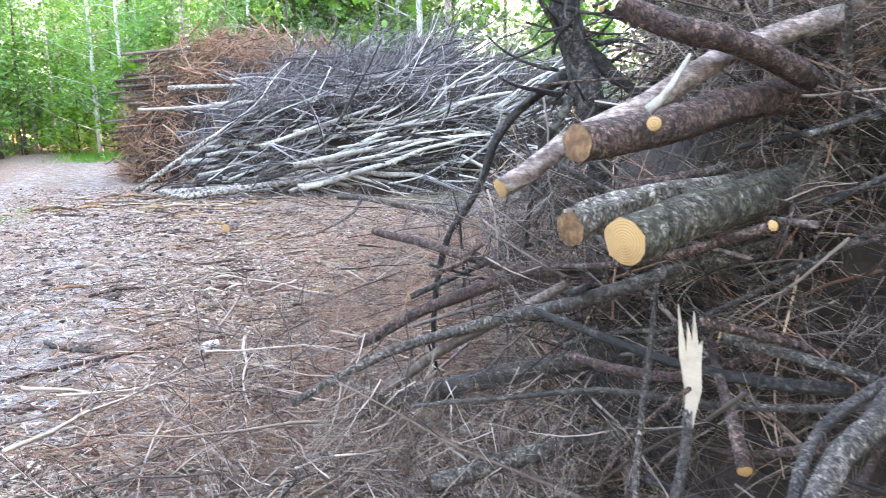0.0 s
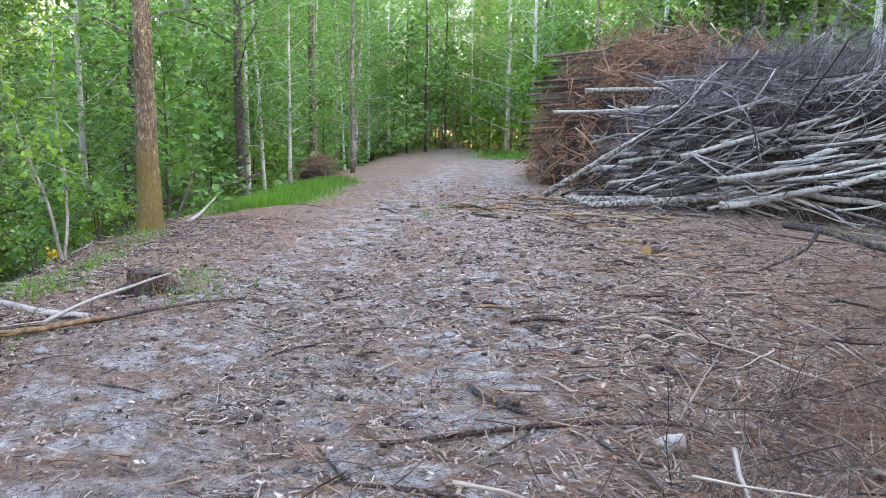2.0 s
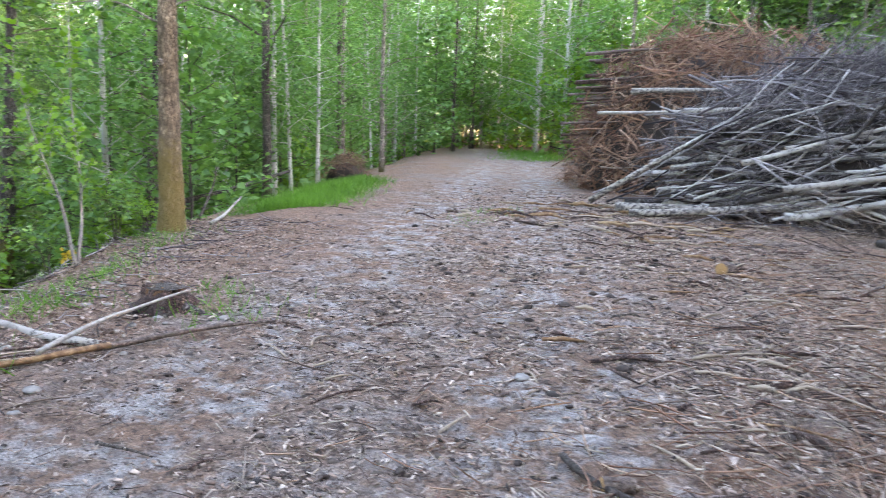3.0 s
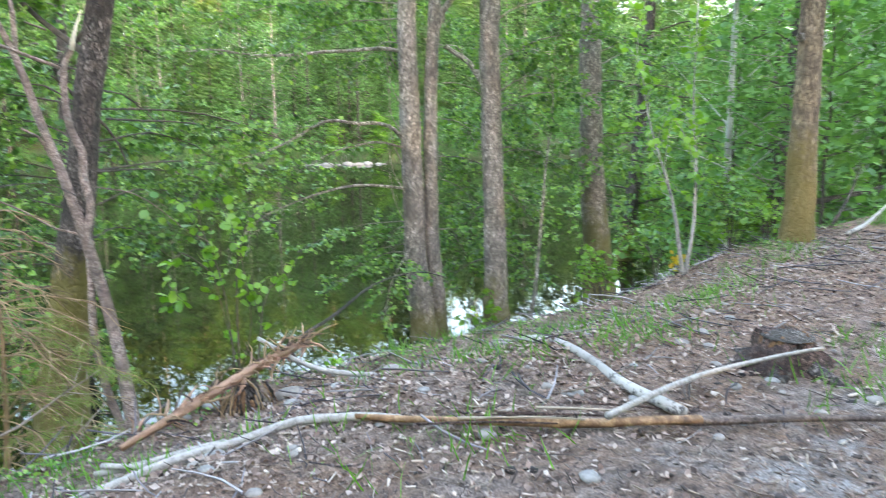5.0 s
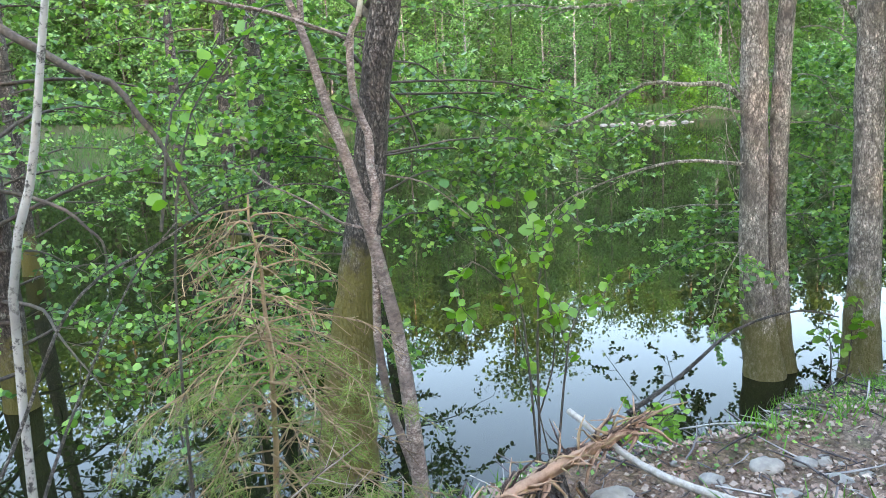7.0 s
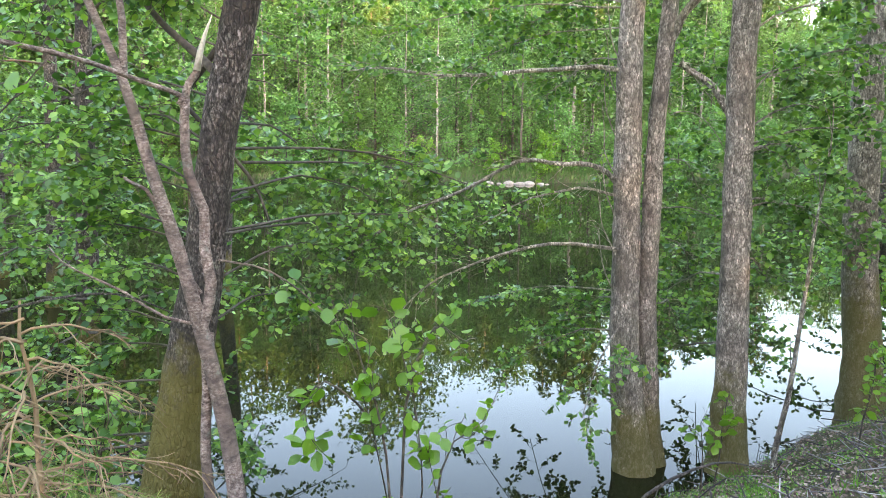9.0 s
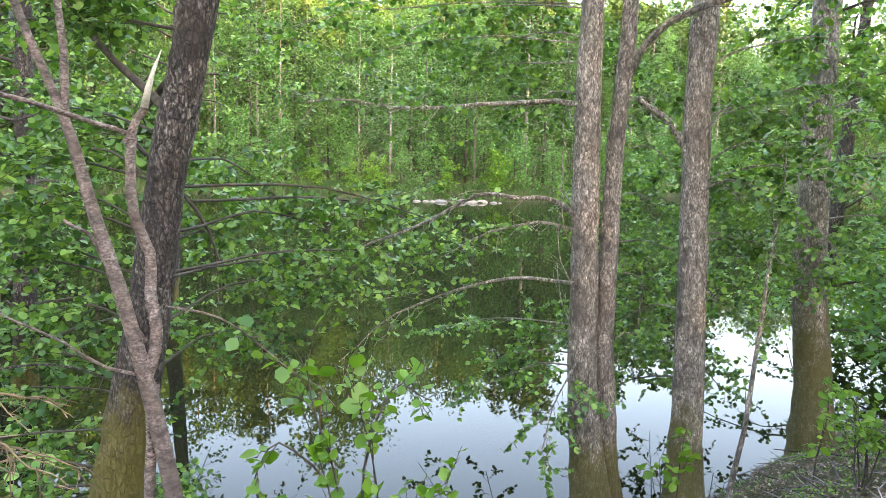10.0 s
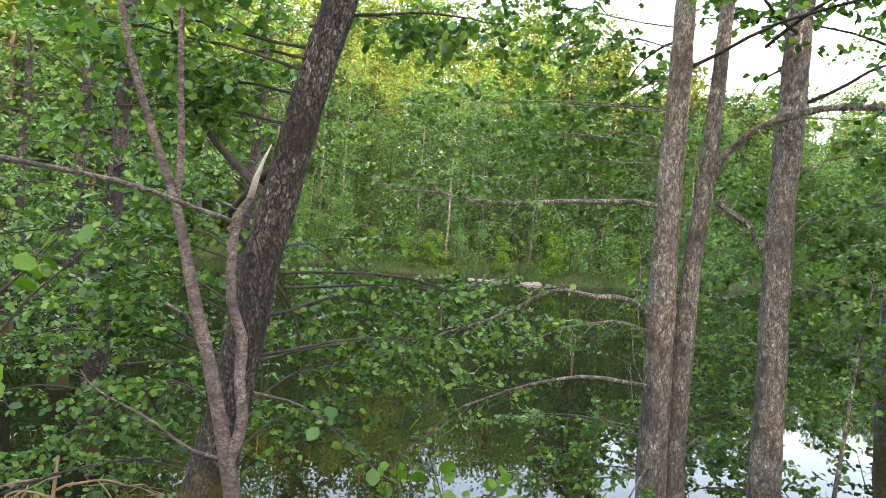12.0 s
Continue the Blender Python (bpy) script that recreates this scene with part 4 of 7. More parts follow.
# crooked pale limbs lying over the brush
for k in range(210):
    x0 = hr.uniform(-6.8, 2.5)
    z0 = hr.uniform(0.15, 2.6) * (0.5 + 0.5 * min(1, (x0 + 7) / 3))
    y0 = 17.15 + 0.62 * z0 + hr.uniform(-0.3, 0.35) + (0.35 if x0 < -5 else 0)
    L = hr.uniform(1.2, 3.2)
    pts = wander((x0, y0, z0), (1.0, hr.uniform(-0.1, 0.25), hr.uniform(-0.25, 0.6)), L, 5, 0.34, r=hr)
    r0 = hr.choice([0.014, 0.018, 0.024, 0.03, 0.04])
    log(grey_heap, pts, r0, r0 * 0.3, hr.choice([M_WHITEPILE, M_BIRCHPILE, M_WHITEPILE, M_CHAR]), sides=6, name="birch_limb", steps=2)
for pts, r0 in (([(-7.1, 16.8, 0.06), (-5.2, 17.2, 0.25), (-3.2, 17.5, 0.45), (-0.8, 17.8, 0.7)], 0.10), ([(-8.3, 17.6, 0.15), (-7.2, 17.7, 0.9), (-6.2, 18.2, 1.6), (-4.6, 18.9, 2.4)], 0.085),
                ([(-9.0, 21.2, 2.6), (-7.6, 21.2, 2.62), (-6.4, 21.3, 2.6)], 0.10), ([(-6.85, 18.8, 2.06), (-5.6, 18.9, 2.1), (-4.2, 19.0, 2.2)], 0.08),
                ([(-7.5, 17.1, 0.12), (-5.6, 17.5, 0.2), (-4.0, 17.6, 0.5)], 0.12), ([(-5.2, 17.2, 1.1), (-3.9, 17.6, 1.55), (-2.4, 18.0, 2.0)], 0.07), ([(-9.6, 20.6, 2.05), (-7.6, 20.4, 2.1), (-5.8, 20.2, 2.2)], 0.055),
                ([(-4.4, 16.9, 0.7), (-2.4, 17.2, 1.1), (-0.2, 17.6, 1.3)], 0.08)):
    log(grey_heap, pts, r0 * 0.8, r0 * 0.4, M_OLDBIRCH if r0 > 0.08 else M_BIRCHPILE, "saw", "white birch stem with sawn end", "birch_stem", 9, crook=0.1)
for k in range(44):
    y = hr.uniform(22.4, 24.8)
    z = hr.uniform(0.6, 3.8)
    x = -11.75 + 0.1 * z + abs(z - 1.8) * 0.12 + hr.uniform(-0.35, 0.35)
    log(brown_heap, [(x, y, z), (x + 1.0, y + 0.1, z + 0.05), (x + 2.0, y + 0.2, z + 0.1)], hr.uniform(0.025, 0.06), 0.03, hr.choice([M_REDLOG, M_LOGBARK]), "saw", name="pole", sides=7)

# stems of the near heap
N = near_heap
log(N, [(0.58, 2.86, 1.2), (0.83, 3.15, 1.23), (1.2, 3.51, 1.27), (1.7, 4.0, 1.32)], 0.058, 0.066, M_MOSSLOG, "saw", "lichened log with round sawn end", sides=18, wob=0.03)
log(N, [(0.48, 3.24, 1.18), (0.73, 3.42, 1.22), (1.1, 3.7, 1.27), (1.6, 4.1, 1.3)], 0.05, 0.058, M_TORN, "rot", "pale log with flaking bark and broken rotten end", sides=16, wob=0.24, crook=0.06)
log(N, [(0.47, 2.86, 1.43), (0.67, 3.04, 1.46), (0.97, 3.33, 1.51), (1.4, 3.75, 1.56)], 0.045, 0.055, M_REDLOG, "rot", "reddish log with hollow sawn end", sides=16)
log(N, [(0.29, 2.99, 1.32), (0.45, 3.06, 1.41), (0.65, 3.16, 1.53), (0.91, 3.29, 1.66), (1.4, 3.6, 1.8)], 0.026, 0.034, M_FORK, "saw", "long slim log with slanting orange cut", sides=14)
log(N, [(0.59, 3.13, 1.78), (0.72, 3.12, 1.71), (0.89, 3.19, 1.65), (1.15, 3.35, 1.58)], 0.03, 0.036, M_REDLOG, "split", "reddish log with splintered end", sides=14)
log(N, [(0.64, 2.94, 1.5), (0.69, 2.94, 1.54), (0.74, 2.97, 1.63)], 0.014, 0.004, M_PALEWOOD, "", "pale torn sliver of wood", "splinter", 6)
log(N, [(0.645, 2.885, 1.47), (0.66, 2.93, 1.475)], 0.017, 0.018, M_REDLOG, "saw", "short sawn knot", "knot", 10, steps=2)
log(N, [(0.47, 4.2, 2.35), (0.5, 4.21, 2.08), (0.53, 4.18, 1.9), (0.56, 4.2, 1.73), (0.62, 4.15, 1.58), (0.65, 4.15, 1.42), (0.75, 4.3, 0.9)], 0.058, 0.05, M_CHAR, "", "blackened gnarled stem standing in the heap", "dark_stem", 12, wob=0.22)
log(N, [(0.58, 4.2, 1.78), (0.65, 4.2, 1.71), (0.75, 4.14, 1.61), (0.82, 4.03, 1.5)], 0.035, 0.02, M_CHAR, "", "", "dark_branch", 8, wob=0.15)
log(N, [(0.53, 4.21, 1.67), (0.39, 4.37, 1.58), (0.24, 4.47, 1.43), (0.18, 4.56, 1.25), (0.09, 4.59, 1.09), (-0.04, 4.66, 0.92), (-0.12, 4.8, 0.5), (-0.1, 4.9, 0.05)], 0.022, 0.012, M_CHAR, "", "", "dark_branch", 8, wob=0.3, crook=0.08)
log(N, [(0.56, 4.16, 1.6), (0.47, 4.27, 1.42), (0.39, 4.36, 1.28), (0.36, 4.5, 0.9)], 0.022, 0.012, M_CHAR, "", "", "dark_branch", 8, wob=0.15)
log(N, [(-0.34, 4.54, 1.0), (-0.11, 4.4, 0.97), (0.12, 4.21, 0.93), (0.31, 4.11, 0.89), (0.8, 3.9, 0.85)], 0.018, 0.022, M_REDLOG, "split", "reddish broken branch", "branch", 9)
log(N, [(-0.04, 4.19, 0.86), (0.1, 4.16, 0.92), (0.18, 4.13, 1.0)], 0.012, 0.014, M_REDLOG, "split", "", "branch", 8)
log(N, [(-0.43, 4.56, 0.45), (-0.19, 4.52, 0.59), (0.16, 4.29, 0.77), (0.42, 4.01, 0.91), (0.9, 3.8, 1.0)], 0.026, 0.03, M_REDLOG, "saw", "smooth reddish branch with sawn end", "branch", 10)
log(N, [(-0.6, 3.98, 0.37), (-0.2, 4.04, 0.57), (0.16, 3.91, 0.71), (0.49, 3.69, 0.86), (0.78, 3.48, 0.98), (1.3, 3.6, 1.1)], 0.017, 0.03, M_GREYLOG, "split", "long grey branch reaching over the track edge", "branch", 10)
log(N, [(-0.37, 4.26, 0.24), (-0.05, 4.15, 0.37), (0.37, 3.92, 0.55), (0.9, 3.8, 0.7)], 0.042, 0.04, M_GREYLOG, "saw", "stout grey log with pale cut", "log", 12)
log(N, [(-0.36, 4.22, 0.27), (-0.13, 4.07, 0.46), (0.07, 3.94, 0.64), (0.5, 3.8, 0.9)], 0.022, 0.02, M_LOGBARK, "saw", "", "branch", 9)
log(N, [(0.02, 3.56, 0.24), (0.3, 3.62, 0.3), (0.9, 3.8, 0.42)], 0.032, 0.036, M_GREYLOG, "saw", "log with round pale cut low in the heap", "log", 14)
slab, rim = Shape(), [(0.0, 0.0), (0.016, -0.03), (0.03, 0.02), (0.046, 0.07), (0.05, 0.14), (0.058, 0.2), (0.046, 0.19), (0.042, 0.28), (0.03, 0.2), (0.022, 0.25), (0.014, 0.17), (0.002, 0.3), (-0.004, 0.16), (0.004, 0.08)]
n_rim = len(rim)
slab.add([(u, 0.42 * v - 0.006, 0.9 * v) for u, v in rim] + [(u, 0.42 * v + 0.008, 0.9 * v - 0.004) for u, v in rim],
         [tuple(range(n_rim)), tuple(range(2 * n_rim - 1, n_rim - 1, -1))] + [(k, n_rim + k, n_rim + (k + 1) % n_rim, (k + 1) % n_rim) for k in range(n_rim)])
part("splinter", slab, M_SPLIT, N, "pale torn slab of barkless stem", smooth=False).location = Vector((0.755, 2.995, 0.72)) - N.location
log(N, [(0.76, 2.99, 0.74), (0.73, 2.92, 0.6), (0.66, 2.85, 0.45), (0.62, 2.82, 0.0)], 0.012, 0.018, M_GREYLOG, "", "", "branch", 8, wob=0.15)
log(N, [(0.80, 2.45, 0.55), (0.91, 2.53, 0.72), (1.04, 2.69, 0.79), (1.2, 2.88, 0.85), (1.7, 3.4, 1.0)], 0.026, 0.034, M_GREYLOG, "", "pale grey crooked branch", "branch", 10)
log(N, [(0.82, 2.5, 0.4), (0.88, 2.6, 0.71), (1.0, 2.81, 0.77), (1.23, 2.97, 0.84), (1.7, 3.3, 0.9)], 0.012, 0.018, M_GREYLOG, "", "", "branch", 8)
log(N, [(0.5, 3.55, 0.71), (0.67, 3.42, 0.7), (0.81, 3.29, 0.72), (1.3, 3.5, 0.8)], 0.016, 0.018, M_REDLOG, "split", "", "branch", 8)
log(N, [(0.48, 3.65, 0.72), (0.67, 3.56, 0.8), (0.82, 3.43, 0.83), (0.96, 3.32, 0.94), (1.4, 3.3, 1.2)], 0.006, 0.010, M_GREYLOG, "", "", "branch", 6)
log(N, [(0.73, 3.29, 1.01), (0.7, 3.23, 0.79), (0.64, 3.1, 0.44), (0.62, 3.05, 0.0)], 0.008, 0.014, M_GREYLOG, "", "", "branch", 6)
log(N, [(-0.07, 3.75, 0.45), (0.29, 3.6, 0.54), (0.58, 3.41, 0.65), (0.87, 3.26, 0.65), (1.25, 3.04, 0.72), (1.7, 3.1, 0.8)], 0.009, 0.014, M_GREYLOG, "", "", "branch", 6)
log(N, [(0.67, 3.64, 1.26), (1.04, 3.67, 1.33), (1.43, 3.64, 1.36)], 0.016, 0.02, M_REDLOG, "", "", "branch", 8)
for k in range(70):
    a = hr.uniform(math.pi * 0.75, math.pi * 1.62)
    z = hr.uniform(0.1, 2.3)
    rr = math.cos(z / 2.6 * math.pi / 2) ** 0.6
    p = Vector((1.8 + math.cos(a) * 1.65 * rr, 4.75 + math.sin(a) * 1.9 * rr, z))
    d = Vector((hr.uniform(-1, 1), hr.uniform(-1, 1), hr.uniform(-0.5, 0.5)))
    L = hr.uniform(0.5, 1.3)
    q = wander(p - d.normalized() * L / 2, d, L, 3, 0.2, r=hr)
    r0 = hr.choice([0.007, 0.01, 0.014, 0.02])
    log(N, q, r0, r0 * 0.6, hr.choice([M_GREYLOG, M_LOGBARK, M_REDLOG, M_CHAR]), "saw" if r0 > 0.012 else "", name="branch", sides=7, steps=2)

# dead twigs on the blackened stem, brush hanging from the lower logs
for k in range(46):
    p = Vector((0.47 + 0.18 * hr.random(), 4.18, hr.uniform(1.35, 2.3)))
    q = wander(p, (hr.uniform(-1, 1), hr.uniform(-1, 0.3), hr.uniform(-0.7, 0.5)), hr.uniform(0.1, 0.4), 3, 0.45, r=hr)
    log(N, q, hr.choice([0.006, 0.009, 0.014]), 0.003, hr.choice([M_CHAR, M_CHAR, M_GREYLOG]), name="dead_twig", sides=5, steps=2)
hang, hg = Shape(), [[] for _ in fine_boughs]
for k in range(110):
    x = hr.uniform(-0.45, 0.55)
    d = Vector((hr.uniform(-0.9, 0.3), hr.uniform(-0.6, 0.1), -hr.uniform(0.2, 1.0)))
    hg[k % 5].append(aim(Vector((x, 3.95 - 0.45 * x + hr.uniform(-0.35, 0.2), hr.uniform(0.1, 0.5))) - near_heap.location, d, hr.uniform(0, 6.28), hr.uniform(0.25, 0.55)))
for ms, tp in zip(hg, fine_boughs):
    hang.stamp(tp, ms)
part("hanging_brush", hang, M_BROWNTWIG, near_heap)["kind"] = "stuff"
crest, cg = Shape(), [[] for _ in fine_boughs]
for k in range(230):
    x, z = hr.uniform(0.85, 2.0), hr.uniform(1.5, 2.5)
    d = Vector((hr.uniform(-1, 1), hr.uniform(-0.8, 0.5), hr.uniform(-0.7, 0.3)))
    cg[k % 5].append(aim(Vector((x, 3.5 + 0.3 * abs(x - 1.3) + hr.uniform(-0.1, 0.6), z)) - near_heap.location, d, hr.uniform(0, 6.28), hr.uniform(0.3, 0.65)))
for ms, tp in zip(cg, fine_boughs):
    crest.stamp(tp, ms)
part("crest_brush", crest, M_BROWNTWIG, near_heap)["kind"] = "stuff"

# brush woven between the front stems
wr = random.Random(19)
weave, wg = Shape(), [[] for _ in fine_boughs]
for k in range(560):
    x, z = wr.uniform(0.25, 1.9), wr.uniform(0.05, 2.3)
    if x < 0.95 and z > 1.3:
        continue
    y = 3.05 + 0.55 * abs(x - 1.3) + 0.22 * z + wr.uniform(0.0, 0.9)
    d = Vector((wr.uniform(-1, 1), wr.uniform(-0.7, 0.5), wr.uniform(-0.9, 0.3)))
    wg[wr.randrange(5)].append(aim(Vector((x, y, z)) - near_heap.location, d, wr.uniform(0, 6.28), wr.uniform(0.35, 0.75)))
for ms, tp in zip(wg, fine_boughs):
    weave.stamp(tp, ms)
part("front_brush", weave, M_SHADETWIG, near_heap)["kind"] = "stuff"

# low fringe of brush spilled on the ground between the heaps
fr = random.Random(9)
spill = Shape()
g1, g2, g3 = [[] for _ in fine_boughs], [[] for _ in stiff_boughs], [[] for _ in birch_boughs]
for k in range(720):
    u = fr.random() ** 1.3
    x, y = fr.gauss(-0.55 + 0.9 * u, 0.75), 3.3 + 8.5 * u + fr.uniform(-0.6, 0.6)
    if x < -2.2 + 0.0 * y or (y < 3.6 and x < -0.2):
        continue
    d = Vector((fr.uniform(-1, 1), fr.uniform(-1, 1), fr.uniform(-0.08, 0.12)))
    m = aim(Vector((x, y, gz(x, y) + fr.uniform(0.02, 0.22))), d, fr.uniform(0, 6.28), fr.uniform(0.35, 0.95))
    fr.choice(g1 if fr.random() < 0.72 else g2).append(m)
for k in range(42):
    x, y = fr.uniform(-4.0, 3.5), fr.uniform(11.0, 16.4)
    d = Vector((fr.uniform(-1, 1), fr.uniform(-0.6, 0.6), fr.uniform(-0.02, 0.08)))
    fr.choice(g3).append(aim(Vector((x, y, gz(x, y) + fr.uniform(0.05, 0.2))), d, fr.uniform(0, 6.28), fr.uniform(0.35, 0.7)))
for g, temps in ((g1, fine_boughs), (g2, stiff_boughs), (g3, birch_boughs)):
    for ms, tp in zip(g, temps):
        if ms:
            spill.stamp(tp, ms)
tagged(part("brush_litter", spill, M_BROWNTWIG), "dry brown twigs spilled over the ground beside the heap", "twigs", kind="stuff")

# rust-brown spruce brush lying deep beside the track
rust, rg = Shape(), [[] for _ in fine_boughs]
for k in range(1250):
    u = fr.random()
    x, y = fr.gauss(-0.55 + 0.6 * u, 0.7), 4.0 + 7.0 * u
    if x < -2.3:
        continue
    d = Vector((fr.uniform(-1, 1), fr.uniform(-1, 1), fr.uniform(-0.15, 0.15)))
    rg[k % len(rg)].append(aim(Vector((x, y, gz(x, y) + 0.03 + abs(fr.gauss(0, 0.13)) * min(1, max(0.2, x + 1.2)))), d, fr.uniform(0, 6.28), fr.uniform(0.3, 0.7)))
for ms, tp in zip(rg, fine_boughs):
    if ms:
        rust.stamp(tp, ms)
tagged(part("brush_litter", rust, M_REDTWIG), "rust-brown dry spruce twigs lying beside the track", "twigs", kind="stuff")

# grey dead branches lying in front of the broad heap
dead_b, dg = Shape(), [[] for _ in birch_boughs]
for k in range(85):
    x, y = fr.uniform(-3.2, 3.5), fr.uniform(9.0, 16.2)
    if x < -1.0 - 0.2 * (y - 9) + 0.3:
        continue
    d = Vector((fr.uniform(-1, 1), fr.uniform(-0.8, 0.8), fr.uniform(-0.05, 0.2)))
    dg[k % len(dg)].append(aim(Vector((x, y, gz(x, y) + fr.uniform(0.05, 0.3))), d, fr.uniform(0, 6.28), fr.uniform(0.3, 0.65)))
for ms, tp in zip(dg, birch_boughs):
    if ms:
        dead_b.stamp(tp, ms)
tagged(part("brush_litter", dead_b, M_GREYTWIG), "grey dead branches lying between the heaps", "branches", kind="stuff")


# ---------------------------------------------------------------- branches and leaves of the bank trees
class Limbs:
    """Collects the limbs and leaves of one tree."""

    def __init__(self, tree, mat_wood, mat_leaf, leaf, seed, round_leaf=True, needle=False):
        self.t, self.mw, self.ml, self.leaf, self.round, self.needle = tree, mat_wood, mat_leaf, leaf, round_leaf, needle
        self.r = random.Random(seed)
        self.pos, self.along = [], []

    def leaf_line(self, pts, step=0.055, skip=0.0):
        r = self.r
        for a, b in zip(pts[:-1], pts[1:]):
            d = (b - a)
            n = max(1, int(d.length / step))
            for k in range(n):
                if r.random() < skip:
                    continue
                self.pos.append(tuple(a + d * ((k + r.random()) / n)))
                side = Vector((-d.y, d.x, 0)).normalized() * r.choice((-1, 1))
                self.along.append(tuple(d.normalized() * 0.7 + side + Vector((0, 0, -0.25))))

    def limb(self, path, r0, r1=0.006, twigs=10, twig_len=0.8, leafy=1.0, start=0.25, flat=0.35, sub=2, step=0.055, droop=0.0, sides=6):
        """A limb through the points, with leafy side twigs past its start."""
        r = self.r
        P = [Vector(p) for p in path]
        fine = []
        for k in range(len(P) - 1):
            for j in range(3):
                q = P[k].lerp(P[k + 1], j / 3)
                fine.append(q + Vector((r.uniform(-1, 1), r.uniform(-1, 1), r.uniform(-1, 1))) * min(0.07, 0.02 + r0))
        fine.append(P[-1])
        fine = [fine[0]] + [(fine[k - 1] + fine[k] * 2 + fine[k + 1]) / 4 for k in range(1, len(fine) - 1)] + [fine[-1]]
        wood = Shape()
        wood.tube(fine, taper(r0, r1, len(fine)), sides, caps=False)
        n = len(fine) - 1
        for k in range(twigs):
            u = start + (1 - start) * (k + r.random()) / twigs
            i = min(int(u * n), n - 1)
            p = fine[i].lerp(fine[i + 1], u * n - i)
            d = (fine[i + 1] - fine[i]).normalized()
            side = Vector((-d.y, d.x, 0)) * r.choice((-1, 1))
            v = d * r.uniform(0.2, 0.9) + side * r.uniform(0.4, 1.0) + Vector((0, 0, r.uniform(-flat, flat) - droop))
            L = twig_len * r.uniform(0.5, 1.25) * (1.1 - 0.4 * u)
            tp = wander(p, v, L, 4, 0.2, -0.04 - 0.1 * droop, r)
            wood.tube(tp, taper(max(0.004, r0 * 0.2), 0.0025, 5), 3, caps=False)
            if leafy > 0:
                self.leaf_line(tp[1:], step, 1 - leafy)
            for j in range(sub):
                q = tp[r.randint(1, 3)]
                sp = wander(q, v + Vector((r.uniform(-1, 1), r.uniform(-1, 1), r.uniform(-0.4, 0.3))), L * r.uniform(0.3, 0.55), 3, 0.25, -0.05, r)
                wood.tube(sp, [0.004, 0.003, 0.0025, 0.002], 3, caps=False)
                if leafy > 0:
                    self.leaf_line(sp, step, 1 - leafy)
        w = part("limb", wood, self.mw, self.t)
        w.location = -self.t.location

    def done(self):
        base = self.t.location
        if self.pos:
            s = Shape()
            s.leaves(np.array(self.pos), self.leaf, up=0.2, round_leaf=self.round, droop=0.2, along=np.array(self.along) * 1.2, blade=self.needle)
            c = part("crown", s, self.ml, self.t, smooth=False)
            c.location = -base


pr = random.Random(77)


def reach(a, b, arch=0.3, k=3):
    """Points of an arching line from a to b."""
    a, b = Vector(a), Vector(b)
    return [a.lerp(b, j / k) + Vector((pr.uniform(-0.08, 0.08), pr.uniform(-0.08, 0.08), arch * math.sin(math.pi * j / k))) for j in range(k + 1)]


L = Limbs(dark, M_LIVETWIG, M_LEAF, 0.072, 401)
for b, z in (((-16.0, 2.55, 0.6), 1.2), ((-16.0, 3.6, 0.2), 0.9), ((-16.2, 2.1, -0.1), 0.5), ((-16.4, 4.4, 0.5), 1.6), ((-15.6, 1.5, -0.7), 0.1), ((-16.0, 0.9, 0.5), 1.0), ((-17.5, 3.0, -0.3), 0.9), ((-17.0, 1.6, 0.9), 1.8),
             ((-18.2, 4.0, 0.4), 1.5), ((-17.8, 0.4, 0.1), 1.1)):
    L.limb(reach((-12.2, 1.2 + 0.2 * z, z), b, 0.35), 0.013, twigs=19, twig_len=0.95, leafy=0.95, start=0.25, step=0.03)
for b, z in (((-13.2, -0.1, 1.3), 1.2), ((-13.4, -0.4, 0.7), 0.8), ((-13.2, -0.3, 0.2), 0.4), ((-13.0, 0.1, 1.7), 1.6), ((-13.4, -0.8, -0.3), 0.0), ((-14.5, -1.6, 0.9), 1.2), ((-15.0, -1.5, 2.0), 2.0), ((-14.2, -1.2, -0.9), -0.2),
             ((-15.6, -2.6, 0.2), 0.8), ((-14.2, -2.0, 1.6), 1.6), ((-12.6, -1.2, -1.2), -0.4)):
    L.limb(reach((-12.2, 1.2 + 0.15 * z, z), b, 0.25), 0.011, twigs=17, twig_len=0.8, leafy=0.95, start=0.2, step=0.03)
for b, z in (((-13.5, 0.4, 3.2), 3.0), ((-14.4, 0.2, 3.7), 3.3), ((-13.2, -0.6, 2.9), 2.8), ((-13.0, 3.2, 3.9), 3.6), ((-15.0, 2.6, 4.2), 3.7), ((-12.6, -0.4, 3.6), 3.2), ((-14.0, -1.6, 4.0), 3.4), ((-11.8, 0.6, 4.2), 3.8)):
    L.limb(reach((-12.2, 1.75, z), b, 0.1), 0.016, twigs=15, twig_len=0.9, leafy=0.95, droop=0.3, start=0.2, step=0.03)
# low leafy limbs over the water
for b, z in (((-13.6, -0.4, -2.0), -1.0), ((-14.4, 0.6, -2.1), -1.1), ((-13.4, -1.4, -1.9), -0.9), ((-14.8, -0.8, -1.8), -0.8), ((-13.0, -2.2, -2.0), -1.0), ((-12.4, -0.9, -2.1), -1.2), ((-14.0, -2.6, -1.6), -0.7)):
    L.limb(reach((-12.2, 0.95, z), b, 0.2), 0.012, twigs=17, twig_len=0.8, leafy=0.95, start=0.2, step=0.03)
